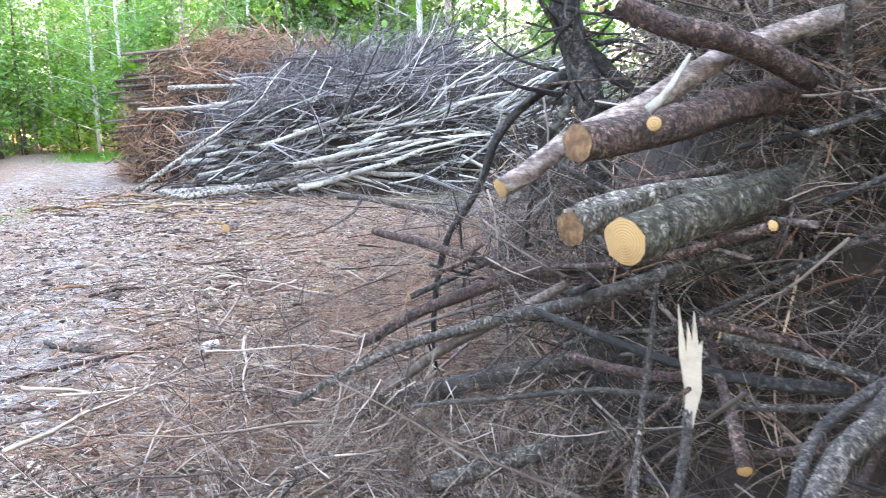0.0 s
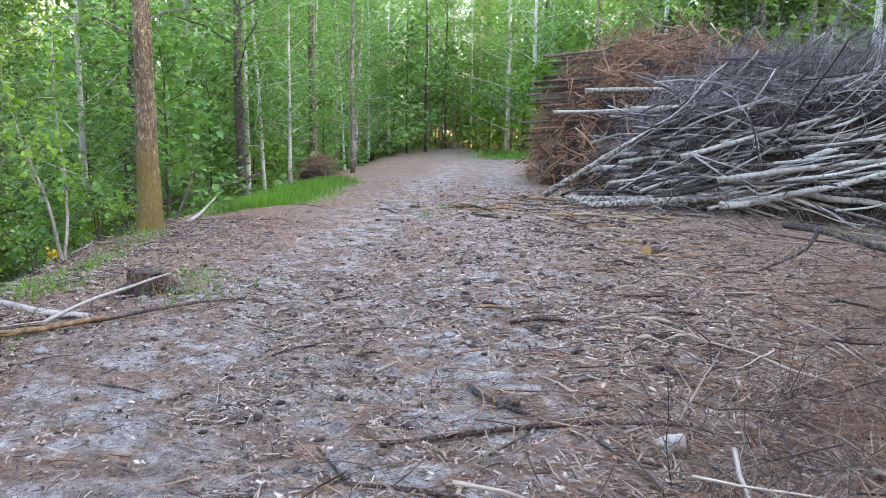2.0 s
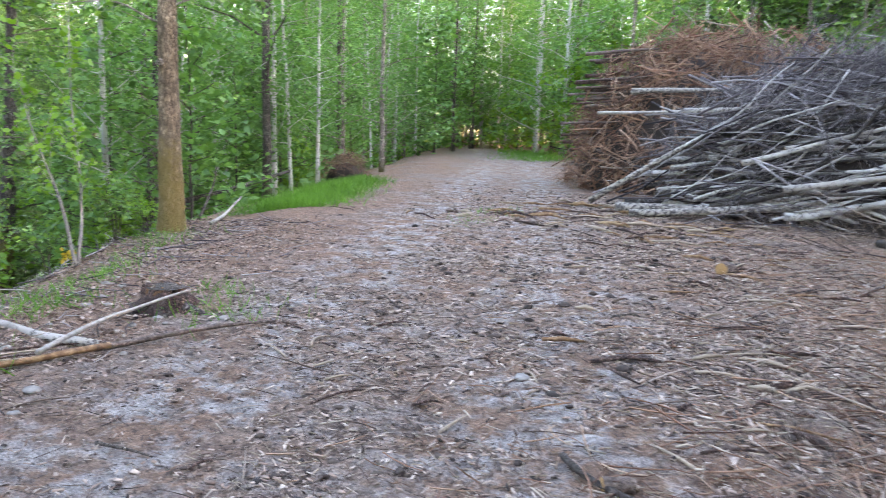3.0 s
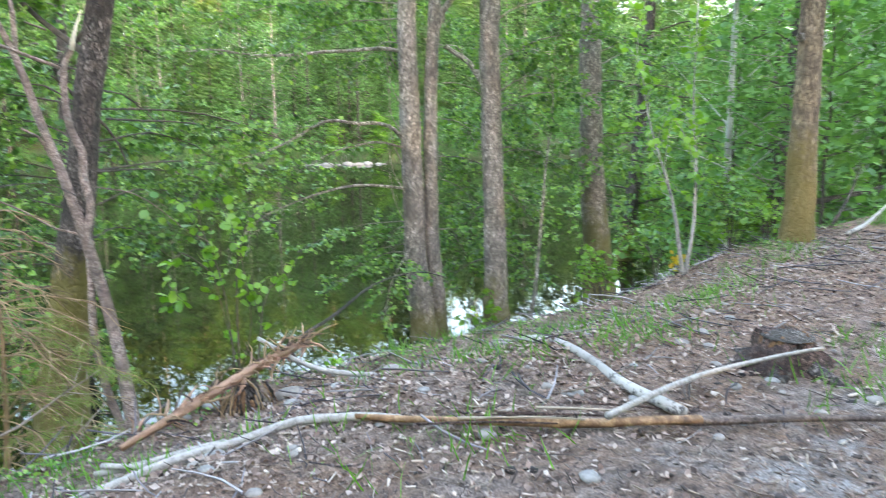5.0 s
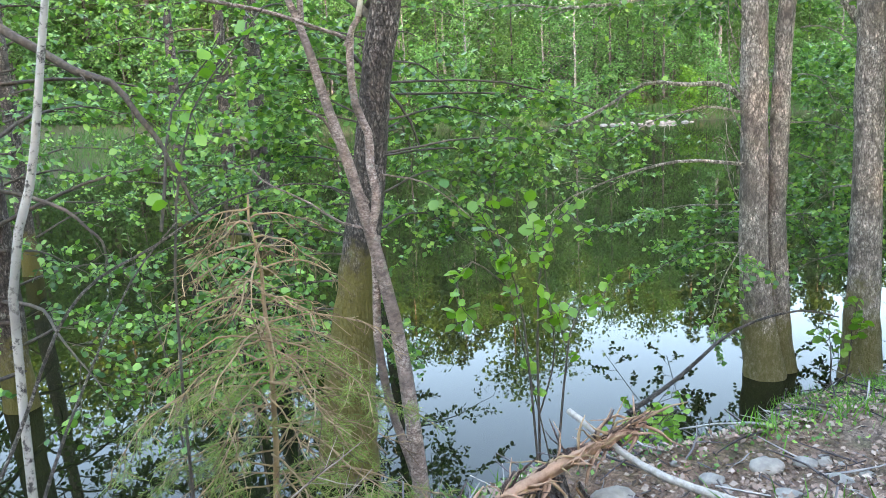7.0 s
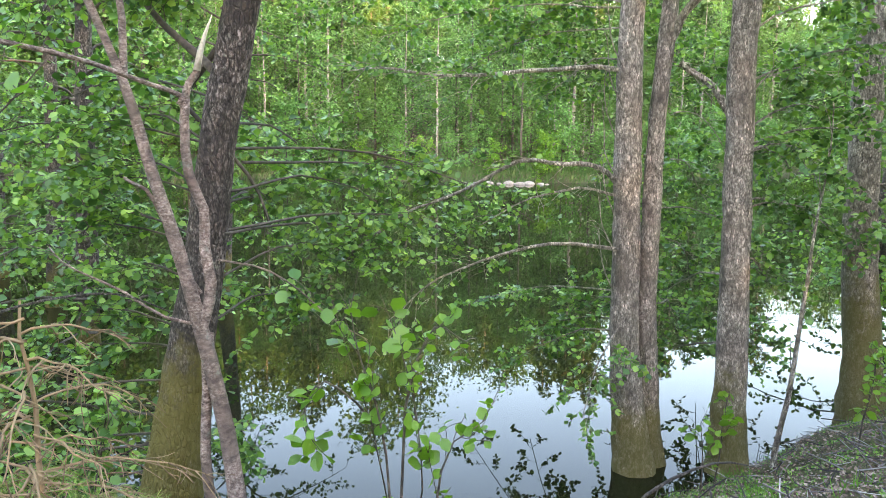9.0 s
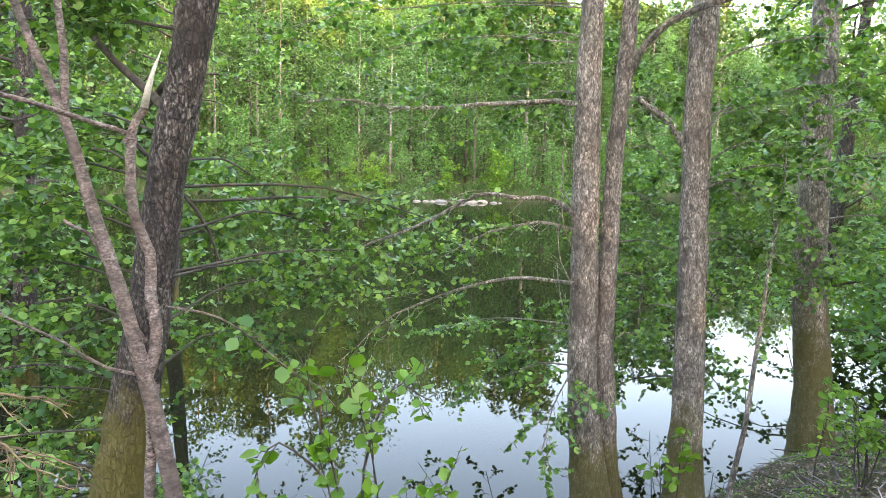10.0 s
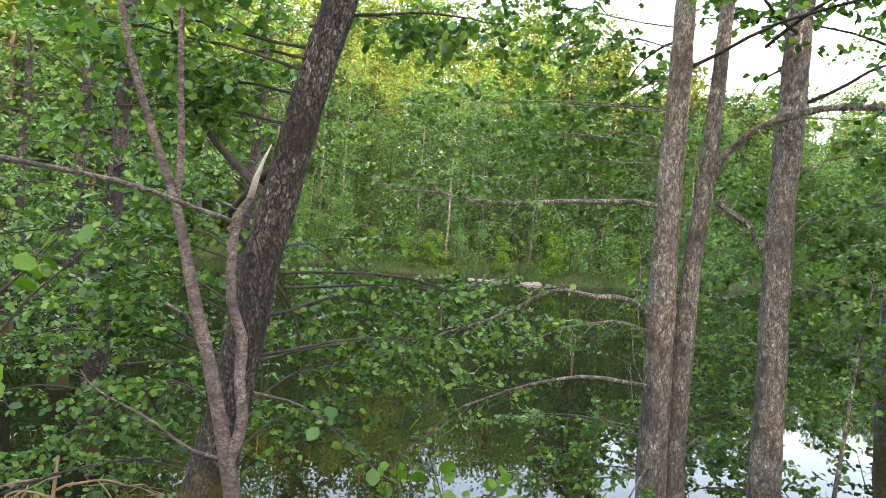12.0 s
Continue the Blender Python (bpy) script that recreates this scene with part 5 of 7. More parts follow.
# crooked dead branch hanging behind the trunk
L.limb([(-12.2, 1.62, 2.6), (-12.6, 1.2, 2.3), (-12.8, 0.9, 2.0), (-12.9, 1.5, 1.35), (-12.9, 1.65, 0.9)], 0.035, 0.01, 8, 0.5, 0, sub=1)
L.limb([(-12.2, 1.5, 2.2), (-12.6, 0.9, 2.6), (-12.9, 0.35, 3.2)], 0.04, 0.02, 4, 0.5, 0.5, sub=1)
L.done()

L = Limbs(tw1, M_ALDER, M_LEAF, 0.072, 402)
L.limb([(-15.4, 5.4, 1.1), (-15.3, 5.1, 1.3), (-15.2, 4.7, 1.38), (-15.0, 4.14, 1.41), (-14.8, 3.42, 1.05), (-14.6, 2.67, 0.74), (-14.5, 2.18, 0.37)], 0.038, 0.008, 18, 0.7, 0.25, 0.3, sub=1)
L.limb([(-15.4, 5.4, 0.95), (-15.3, 4.9, 1.1), (-15.2, 4.3, 0.95), (-15.0, 3.6, 0.6)], 0.02, 0.006, 14, 0.6, 0.1, 0.2, sub=1)
L.limb([(-15.4, 5.35, 2.5), (-15.2, 4.46, 2.49), (-15.0, 3.59, 2.37), (-14.8, 2.89, 2.43), (-14.6, 2.17, 2.4)], 0.034, 0.008, 18, 0.9, 0.55, 0.35)
L.limb([(-15.4, 5.4, 0.31), (-15.2, 4.53, 0.41), (-15.0, 3.9, 0.33), (-14.8, 3.18, 0.06), (-14.6, 2.55, -0.5)], 0.026, 0.006, 16, 0.7, 0.45, 0.35)
for b, z in (((-18, 3.05, 3.6), 3.6), ((-18, 4.3, 3.2), 3.3), ((-17.5, 2.2, 3.1), 3.2), ((-18, 5.2, 3.85), 4.0), ((-18, 0.9, 3.5), 3.7), ((-19, 3.4, 2.7), 3.0), ((-17.5, 3.8, 4.6), 4.4), ((-16.5, 2.0, 4.8), 4.6), ((-17.5, 4.6, 2.2), 2.6)):
    L.limb(reach((-15.48, 5.45, z), b, 0.25), 0.013, twigs=19, twig_len=1.0, leafy=0.95, start=0.25, step=0.03)
for b, z in (((-14.6, 4.9, -1.6), -0.6), ((-16.6, 4.2, -1.6), -0.7), ((-17.2, 5.0, -1.2), -0.3), ((-18.5, 4.6, -1.7), -0.6), ((-19.5, 3.6, -1.4), -0.2)):
    L.limb(reach((-15.4, 5.5, z), b, 0.2), 0.013, twigs=15, twig_len=0.8, leafy=0.95, start=0.2, step=0.03)
# dead ivy-like twigs up the trunk
for k in range(7):
    z = -0.2 + 0.45 * k
    L.limb([(-15.3, 5.35, z), (-15.15, 5.15, z + 0.35), (-15.15, 5.1, z + 0.8)], 0.012, 0.004, 5, 0.35, 0.0, 0.1, sub=1)
L.done()

L = Limbs(tw2, M_ALDER, M_LEAF, 0.07, 403)
L.limb([(-15.56, 5.9, 2.75), (-15.5, 5.98, 3.05), (-15.2, 6.3, 3.42), (-15.0, 6.94, 3.7), (-14.8, 7.58, 3.75), (-14.6, 8.4, 3.65)], 0.06, 0.03, 7, 0.9, 0.6, 0.4)
for b, z in (((-18.5, 7.4, 2.2), 2.6), ((-19, 7.6, 0.6), 1.4), ((-19, 7.4, -0.7), 0.4), ((-19, 7.9, 1.4), 2.0), ((-18.2, 6.4, 0.2), 0.9), ((-18.4, 6.2, -0.9), 0.0), ((-19.4, 6.8, 3.2), 3.2), ((-17.8, 6.9, -1.3), -0.4), ((-18.6, 8.2, -0.1), 0.8), ((-19.5, 6.4, 1.0), 1.4)):
    L.limb(reach((-15.5, 5.95, z), b, 0.25), 0.012, twigs=19, twig_len=1.0, leafy=0.95, start=0.3, step=0.03)
L.done()

L = Limbs(t4, M_ALDER, M_LEAF, 0.072, 404)
L.limb([(-15.44, 6.8, 1.9), (-15.5, 6.5, 2.3), (-15.6, 6.1, 2.6)], 0.06, 0.035, 2, 0.5, 0.5, sub=1)
for b, z in (((-15, 7.6, 2.4), 2.2), ((-14.8, 7.5, 1.5), 1.4), ((-15.2, 7.9, 2.0), 1.8), ((-14.6, 8.4, 1.7), 1.6), ((-15, 8.8, 2.7), 2.4), ((-15.2, 8.3, 3.3), 2.9), ((-16.5, 8.4, 0.5), 0.9), ((-17.2, 8.2, 1.2), 1.5), ((-17.5, 7.8, 2.6), 2.6),
             ((-15.6, 8.1, 0.6), 0.8), ((-16.8, 7.9, -0.5), 0.2), ((-18.5, 7.6, -1.6), -0.6), ((-18.0, 8.4, -1.9), -0.8), ((-19.6, 7.0, -1.2), 0.0), ((-17.8, 6.5, -2.0), -0.9), ((-20.0, 8.0, -1.8), -0.3)):
    L.limb(reach((-15.43, 6.85, z), b, 0.2), 0.016, twigs=14, twig_len=0.8, leafy=0.95, start=0.25, step=0.03)
L.done()

L = Limbs(t5, M_ALDER, M_LEAF, 0.074, 405)
for b, z in (((-15.2, 8.6, 0.6), 0.9), ((-15.0, 8.2, 3.0), 2.9), ((-15.4, 10.4, 1.8), 1.8), ((-15.8, 10.8, 0.9), 1.0), ((-16.2, 11.0, 2.8), 2.6), ((-18.5, 10.4, 0.2), 0.8), ((-18.8, 9.9, 1.6), 1.8), ((-18.4, 11.2, 2.6), 2.4), ((-19, 10.5, -0.8), 0.0),
             ((-15.6, 9.9, 3.6), 3.3)):
    L.limb(reach((-17.03, 9.3, z), b, 0.2), 0.014, twigs=17, twig_len=0.9, leafy=0.95, start=0.25, step=0.03)
L.done()

L = Limbs(t1, M_ALDER, M_LEAF, 0.10, 406)
for b, z in (((-13.2, 9.2, 3.2), 3.0), ((-11.2, 11.2, 3.4), 3.2), ((-13.6, 10.9, 4.0), 3.7), ((-12.0, 8.8, 4.4), 4.0), ((-11.2, 9.6, 5.0), 4.6), ((-13.4, 9.4, 5.2), 4.8)):
    L.limb(reach((-12.15, 10.25, z), b, 0.2), 0.025, twigs=10, twig_len=0.8, leafy=0.7, start=0.3)
L.limb([(-12.1, 10.2, 2.35), (-12.05, 10.05, 2.45), (-11.95, 9.95, 2.42)], 0.05, 0.03, 1, 0.2, 0, sub=0)
L.done()

# the forked tree: second stem, snapped top, side shoot
L = Limbs(fork, M_FORK, M_LEAF, 0.10, 407)
L.limb([(-11.5, 1.52, 0.2), (-11.55, 1.53, 0.6), (-11.6, 1.5, 1.0), (-11.62, 1.44, 1.4), (-11.65, 1.37, 2.0)], 0.047, 0.034, 0, sides=10)
L.limb([(-11.65, 1.37, 1.97), (-11.65, 1.41, 2.12), (-11.65, 1.47, 2.27)], 0.032, 0.026, 0, sides=8)
L.limb([(-11.65, 1.36, 2.0), (-11.2, 1.12, 2.13), (-10.5, 0.78, 2.25), (-9.6, 0.55, 2.3)], 0.019, 0.014, 0, sides=8)
L.limb([(-11.5, 1.02, 2.1), (-11.52, 0.99, 2.74), (-11.55, 0.88, 3.53), (-11.6, 0.8, 4.6)], 0.03, 0.015, 5, 0.7, 0.7, 0.5)
L.limb([(-11.55, 1.45, 0.5), (-11.5, 1.25, 1.0), (-11.45, 1.12, 1.35), (-11.4, 0.98, 1.4)], 0.018, 0.012, 0, sides=6)
L.limb([(-11.5, 1.5, 0.25), (-11.4, 1.1, 0.45), (-11.3, 0.6, 0.75), (-11.3, 0.45, 0.9)], 0.014, 0.005, 6, 0.3, 0.3, sub=1)
L.limb([(-11.6, 1.6, 0.75), (-11.6, 2.0, 0.72), (-11.7, 2.3, 0.4), (-11.8, 2.7, 0.1)], 0.009, 0.004, 5, 0.4, 0.35, sub=1)
L.limb([(-11.1, 1.85, -2.2), (-11.35, 1.55, -1.2), (-11.55, 1.47, -0.5), (-11.58, 1.5, 0.2)], 0.042, 0.04, 0, sides=9)
L.done()
snap = Shape()
snap.tube([(0, 0, -0.06), (0, 0.03, 0.08), (0.0, 0.075, 0.2), (0.0, 0.13, 0.34)], [0.026, 0.024, 0.014, 0.003], 9, wob=0.3)
sp_ = part("snapped_tip", snap, M_FRESHBREAK, fork, "pale splintered break")
sp_.location = Vector((-11.65, 1.46, 2.24)) - fork.location


# upper crowns
for tree, mat, x, y, z0, z1, sd, lean_y in ((tw1, M_LEAF, -15.5, 5.6, 4.2, 10.5, 611, 0.0), (t4, M_LEAF, -15.5, 6.88, 3.8, 10.5, 612, 0.0), (tw2, M_LEAF, -15.6, 6.5, 4.5, 9.5, 613, 0.0), (t5, M_LEAF, -17.1, 9.25, 4.0, 10.5, 614, 0.0),
                                            (dark, M_LEAF, -12.3, 2.2, 4.5, 8.6, 615, 0.2), (t1, M_LEAF, -12.2, 10.3, 5.0, 10.6, 616, 0.0), (fork, M_LEAF, -11.5, 0.55, 3.6, 4.9, 617, 0.0)):
    r = random.Random(sd)
    L = Limbs(tree, M_LIVETWIG, mat, 0.10, sd)
    n = 16 if tree is not fork else 6
    for k in range(n):
        z = z0 + (z1 - z0) * k / n
        a = k * 2.4 + r.random()
        l = r.uniform(1.8, 3.6) * (1.1 - 0.6 * k / n) * (1 if tree is not fork else 0.4)
        s0 = Vector((x, y + lean_y * (z - z0), z))
        L.limb(reach(s0, s0 + Vector((math.cos(a) * l, math.sin(a) * l, r.uniform(-0.5, 0.7))), 0.25), 0.025, twigs=10, twig_len=1.0, leafy=0.85, step=0.05, sub=2)
    L.done()

# ---------------------------------------------------------------- saplings, poles, small spruce on the bank
def sapling(label, stems, leaf, mat_leaf, seed, twigs=7, twig_len=0.35, leafy=0.8, mat_wood=None, r0=0.012, step=0.042, name="sapling"):
    base = Vector(stems[0][0])
    base.z = gz(base.x, base.y)
    t = thing(name, label, "sapling", "saplings on the bank", base)
    L = Limbs(t, mat_wood or M_LIVETWIG, mat_leaf, leaf, seed)
    for s in stems:
        L.limb(s, r0, 0.003, twigs, twig_len, leafy, 0.3, step=step, sub=1)
    L.done()
    return t


def on(x, y, z=0.0):
    return (x, y, gz(x, y) + z)


sapling("round-leaved young alder sapling hanging over the water", [[on(-10.3, 3.1, -0.05), (-10.4, 3.0, -0.1), (-10.4, 2.83, 0.38), (-10.4, 2.76, 0.75)], [on(-10.3, 3.1, -0.05), (-10.4, 3.1, 0.2), (-10.45, 3.3, 0.6), (-10.5, 3.5, 0.45)], [on(-10.3, 3.2, -0.05), (-10.35, 3.3, -0.2), (-10.4, 3.6, 0.0)]],
        0.075, M_LEAFLIGHT, 501, 8, 0.36, 0.7)
sapling("broad-leaved shoot arching over the water", [[on(-10.5, 3.2, -0.05), (-10.45, 3.1, -1.1), (-10.4, 2.9, 0.0), (-10.4, 2.66, 0.74)], [(-10.45, 3.1, -1.0), (-10.4, 3.25, -0.5), (-10.4, 3.15, 0.2), (-10.4, 2.95, 0.78)], [(-10.4, 2.9, 0.0), (-10.4, 2.6, 0.25), (-10.4, 2.45, 0.0), (-10.45, 2.5, -0.25)]], 0.105, M_LEAFLIGHT, 521, 7, 0.26, 0.7, None, 0.008, 0.085)
sapling("leafy young shoot beside the forked tree", [[on(-10.2, 0.9, -0.05), (-10.3, 0.7, -0.3), (-10.4, 0.4, 0.2)], [on(-10.2, 1.0, -0.05), (-10.4, 1.1, -0.5), (-10.5, 1.2, 0.0)], [on(-10.1, 0.2, -0.05), (-10.2, 0.1, -0.4), (-10.2, -0.2, 0.2)]], 0.072, M_LEAF, 502, 14, 0.5)
sapling("bright young leaves on a thin drooping twig", [[on(-8.9, 0.9, -0.05), (-9.0, 0.95, 0.6), (-9.2, 1.1, 1.5), (-9.3, 1.6, 2.05)], [(-9.0, 0.95, 0.8), (-9.3, 0.9, 1.5), (-9.4, 1.3, 1.95)]], 0.085, M_LEAFLIGHT, 503, 5, 0.25, 0.5)
sapling("young shoot with broad leaves at the alder's foot", [[on(-14.6, 6.5, -0.05), (-14.6, 6.55, -1.9), (-14.6, 6.6, -1.3)], [on(-14.4, 6.3, -0.05), (-14.4, 6.3, -2.0), (-14.3, 6.2, -1.5)]], 0.10, M_LEAFLIGHT, 504, 6, 0.35)
sapling("young shoot with broad leaves on the bank", [[on(-14.3, 8.0, -0.05), (-14.3, 8.05, -1.3), (-14.3, 8.1, -0.7)], [on(-14.2, 8.4, -0.05), (-14.2, 8.4, -1.2), (-14.1, 8.3, -0.6)]], 0.10, M_LEAFLIGHT, 505, 7, 0.4)
sapling("thin young alder stem with sparse leaves", [[on(-15.0, 7.35, -0.1), (-15.0, 7.42, -1.5), (-15.05, 7.6, 0.0), (-15.1, 7.75, 1.2), (-15.1, 7.8, 2.6)]], 0.07, M_LEAF, 506, 14, 0.5, 0.6, M_ALDER, 0.045)
sapling("slender white-stemmed sapling with fresh leaves", [[on(-11.1, 8.1, -0.05), (-11.1, 8.17, 0.2), (-11.1, 8.19, 0.78), (-11.1, 8.13, 1.63), (-11.2, 8.2, 3.2)], [on(-11.1, 8.05, -0.05), (-11.1, 7.9, 0.5), (-11.1, 7.64, 1.25), (-11.1, 7.4, 2.2)]], 0.085, M_LEAFLIGHT, 507, 14, 0.75, 0.8, M_BIRCHPILE, 0.028)
for k, (x, y) in enumerate(((-10.9, 3.9), (-10.2, -0.6), (-9.8, -1.4), (-13.2, 7.9), (-12.0, 9.2), (-12.9, 8.6), (-13.4, 10.6))):
    z = gz(x, y)
    sapling("low green shrub on the pond bank", [[(x, y, z - 0.05), (x + pr.uniform(-0.2, 0.2), y + pr.uniform(-0.2, 0.2), z + 0.5), (x + pr.uniform(-0.4, 0.4), y + pr.uniform(-0.4, 0.4), z + pr.uniform(0.5, 1.0))] for _ in range(4)],
            0.066, M_LEAF if k % 3 else M_LEAFLIGHT, 520 + k, 10, 0.42, 0.85)

pole = thing("birch_sapling", "thin white birch pole leaning over the bank", "sapling", at=on(-8.3, 0.2))
L = Limbs(pole, M_BIRCHPILE, M_LEAF, 0.09, 510)
L.limb([on(-8.3, 0.2, -0.05), (-8.3, 0.44, 0.69), (-8.3, 0.71, 1.4), (-8.3, 0.92, 2.04), (-8.3, 1.15, 2.8), (-8.3, 1.4, 3.8)], 0.028, 0.012, 0, sides=9)
L.done()

SX, SY = -9.5, 1.28
dry = thing("spruce_sapling", "half-dead young spruce with bare brown twigs and green lower boughs", "tree", at=on(SX, SY))
sr = random.Random(3)


def spruce_boughs(L, z_lo, z_hi, n, reach_low, reach_top, leafy, twigs, twig_len, step):
    """Whorls of boughs, level at first and drooping towards the tips."""
    for k in range(n):
        u = (k + sr.random()) / n
        z, a = z_lo + (z_hi - z_lo) * u, k * 2.4 + sr.uniform(-0.4, 0.4)
        l = (reach_low + (reach_top - reach_low) * u) * sr.uniform(0.6, 1.2)
        c, w = math.cos(a) * l, math.sin(a) * l
        L.limb([(SX, SY, z), (SX + c * 0.4, SY + w * 0.4, z + 0.04 * l), (SX + c * 0.75, SY + w * 0.75, z - 0.1 * l), (SX + c, SY + w, z - sr.uniform(0.15, 0.35) * l)], 0.009, 0.003, twigs, twig_len, leafy, 0.12, step=step, sub=1, sides=4, droop=0.25)


L = Limbs(dry, M_DRYTWIG, M_YOUNGNEEDLE, 0.075, 511, False, True)
L.limb([on(SX, SY, -0.1), (SX, SY - 0.02, -1.2), (SX, SY + 0.03, -0.3), (SX, SY + 0.05, 0.4), (SX, SY, 0.92)], 0.028, 0.007, 0, sides=8)
spruce_boughs(L, -0.35, 0.86, 24, 0.85, 0.42, 0.0, 11, 0.3, 0.02)
spruce_boughs(L, -1.4, 0.1, 15, 1.0, 0.8, 0.0, 12, 0.36, 0.02)
spruce_boughs(L, -1.6, 0.05, 22, 1.15, 0.95, 0.95, 14, 0.3, 0.005)
L.done()

# more alders along the shore, whose crowns hang over the water
# 606 to 609 are added to break up the sky mirrored in the pond
shore_trees = [(-26.0, -3.0, 609), (-24.0, -6.5, 606), (-27.5, -10.0, 607), (-21.0, -10.5, 608), (-19.5, -3.5, 601), (-16.0, -7.0, 602), (-23.0, 12.5, 603), (-21.0, 15.5, 604), (-13.5, -4.5, 605)]
for x, y, sd in shore_trees:
    r = random.Random(sd)
    base = Vector((x, y, WATER - 0.4))
    t = trunk_tree("alder_tree", "dark alder leaning over the pond, low leafy limbs", M_DARKBARK, [base, base + Vector((0.1, 0.1, 1.2)), base + Vector((0.2, 0.3, 4)), base + Vector((0.3, 0.5, 8)), base + Vector((0.3, 0.5, 12))], [0.26, 0.2, 0.17, 0.11, 0.03], (-2.4, -0.5))
    L = Limbs(t, M_LIVETWIG, M_LEAF, 0.095, sd)
    for k in range(26):
        # 609 hides behind the leaning alder; its high limbs only darken the reflection
        z = base.z + (5.0 + 6.5 * (k / 26) if sd == 609 else 1.0 + 9.0 * (k / 26))
        a = k * 2.4 + r.random()
        l = r.uniform(1.6, 3.4) * (1.1 - 0.5 * k / 26)
        s0 = base + Vector((0.2, 0.3, z - base.z))
        L.limb(reach(s0, s0 + Vector((math.cos(a) * l, math.sin(a) * l, r.uniform(-0.6, 0.5))), 0.3), 0.03, twigs=9, twig_len=1.1, leafy=0.8, step=0.055, sub=2)
    if sd == 605:
        L.limb([(-13.3, -4.2, 3.2)] + [(-12.90, -3.31, 2.40), (-12.90, -2.68, 2.10), (-12.90, -2.00, 1.75), (-12.90, -1.50, 1.21), (-12.90, -1.22, 0.68), (-12.90, -1.06, 0.28)], 0.065, 0.02, 12, 0.7, 0.4, 0.3, step=0.06)
        L.limb([(-13.3, -4.2, 1.6)] + [(-12.80, -4.07, 0.64), (-12.75, -3.10, 0.48), (-12.70, -2.49, 0.24), (-12.65, -2.20, -0.06), (-12.60, -2.17, -0.36)], 0.035, 0.012, 8, 0.6, 0.4, 0.3, step=0.06)
    L.done()

# ---------------------------------------------------------------- far bank: reeds and boulders
fr2 = random.Random(12)
reed = Shape()
pts = []
for k in range(9000):
    y = fr2.uniform(-24, 28) if k % 3 else fr2.uniform(-60, 75)
    x0 = float(np.interp(y, [p[1] for p in FAR], [p[0] for p in FAR]))
    x = x0 - fr2.uniform(0.0, 2.4)
    pts.append((x, y, gz(x, y) - 0.05))
for k in range(5000):
    x = fr2.uniform(-60, -8)
    y = -19 + 0.3 * (x + 20) - fr2.uniform(0, 4)
    pts.append((x, y, gz(x, y) - 0.05))
reed.leaves(np.array(pts), 0.75, up=-0.2, droop=-2.6, blade=True)
tagged(part("reeds", reed, M_REED, smooth=False), "tall green grass along the far bank", "grass", kind="stuff")


def boulder(x, y, r, mat, label, z=None, group="", squash=0.6, seed=0):
    q = random.Random(seed)
    bm = bmesh.new()
    bmesh.ops.create_icosphere(bm, subdivisions=2, radius=r)
    k1, k2 = q.uniform(0, 6), q.uniform(0, 6)
    for v in bm.verts:
        n = 1 + 0.16 * math.sin(v.co.x / r * 2.3 + k1) * math.cos(v.co.y / r * 2.1 + k2) + q.uniform(-0.05, 0.05)
        v.co = Vector((v.co.x * n * q.uniform(0.98, 1.02) * 1.2, v.co.y * n, v.co.z * n * squash))
    me = bpy.data.meshes.new("boulder")
    bm.to_mesh(me)
    bm.free()
    me.materials.append(mat)
    me.polygons.foreach_set("use_smooth", [True] * len(me.polygons))
    o = new("boulder", me)
    o.location = (x, y, (gz(x, y) if z is None else z) + r * squash * 0.3)
    o.rotation_euler = (0, 0, q.uniform(0, 6))
    return tagged(o, label, "stone", group)


for k in range(11):
    y = 3.6 + 0.68 * k + fr2.uniform(-0.25, 0.25)
    x0 = float(np.interp(y, [p[1] for p in FAR], [p[0] for p in FAR]))
    boulder(x0 + 1.0 + fr2.uniform(-0.3, 0.6), y, fr2.uniform(0.18, 0.5), M_PALESTONE if k % 3 else M_STONE, "pale grey boulder at the far waterline", WATER - 0.05, "boulders on the far shore", 0.5, k)


# ---------------------------------------------------------------- things on the track and the bank
def ground_log(name, label, pts, r0, r1, mat, cut="", category="branch", sides=10, wob=0.06, steps=3):
    o = log(None, pts, r0, r1, mat, cut, label, name, sides, wob=wob, steps=steps)
    return tagged(o, label, category)


def g(x, y, z=0.0):
    return (x, y, gz(x, y) + z)


ground_log("fallen_log", "long pale fallen stem lying across the bank", [g(-6.1, 1.35, 0.02), g(-6.3, 1.95, 0.02), g(-6.48, 2.43, 0.03), g(-6.63, 3.04, 0.04), g(-6.7, 3.39, 0.05), g(-6.73, 3.7, 0.055), g(-6.58, 3.98, 0.045), g(-6.45, 4.25, 0.03)], 0.026, 0.022, M_PALEWOOD, category="log", sides=12)
ground_log("fallen_log", "fallen stem with bark torn off to orange wood", [g(-6.56, 3.99, 0.05), g(-6.33, 4.48, 0.055), g(-6.22, 5.15, 0.055), g(-6.16, 5.6, 0.05)], 0.015, 0.024, M_ORANGE, "split", "log", wob=0.2)
for k in range(5):
    ground_log("wood_strip", "torn strip of pale wood along the fallen log", [g(-6.3 - 0.03 * k, 4.25 + 0.2 * k, 0.075), g(-6.25 - 0.012 * k, 4.55 + 0.2 * k, 0.085), g(-6.2 - 0.02 * k, 4.9 + 0.14 * k, 0.07)], 0.008, 0.004, M_SPLIT if k % 2 else M_REDLOG, category="wood", sides=5, wob=0.3)
ground_log("fallen_log", "thin dark fallen stem on the litter", [g(-6.18, 5.5, 0.05), g(-6.12, 5.8, 0.05), g(-5.97, 6.4, 0.04), g(-5.9, 6.8, 0.03)], 0.026, 0.010, M_LOGBARK, category="log")
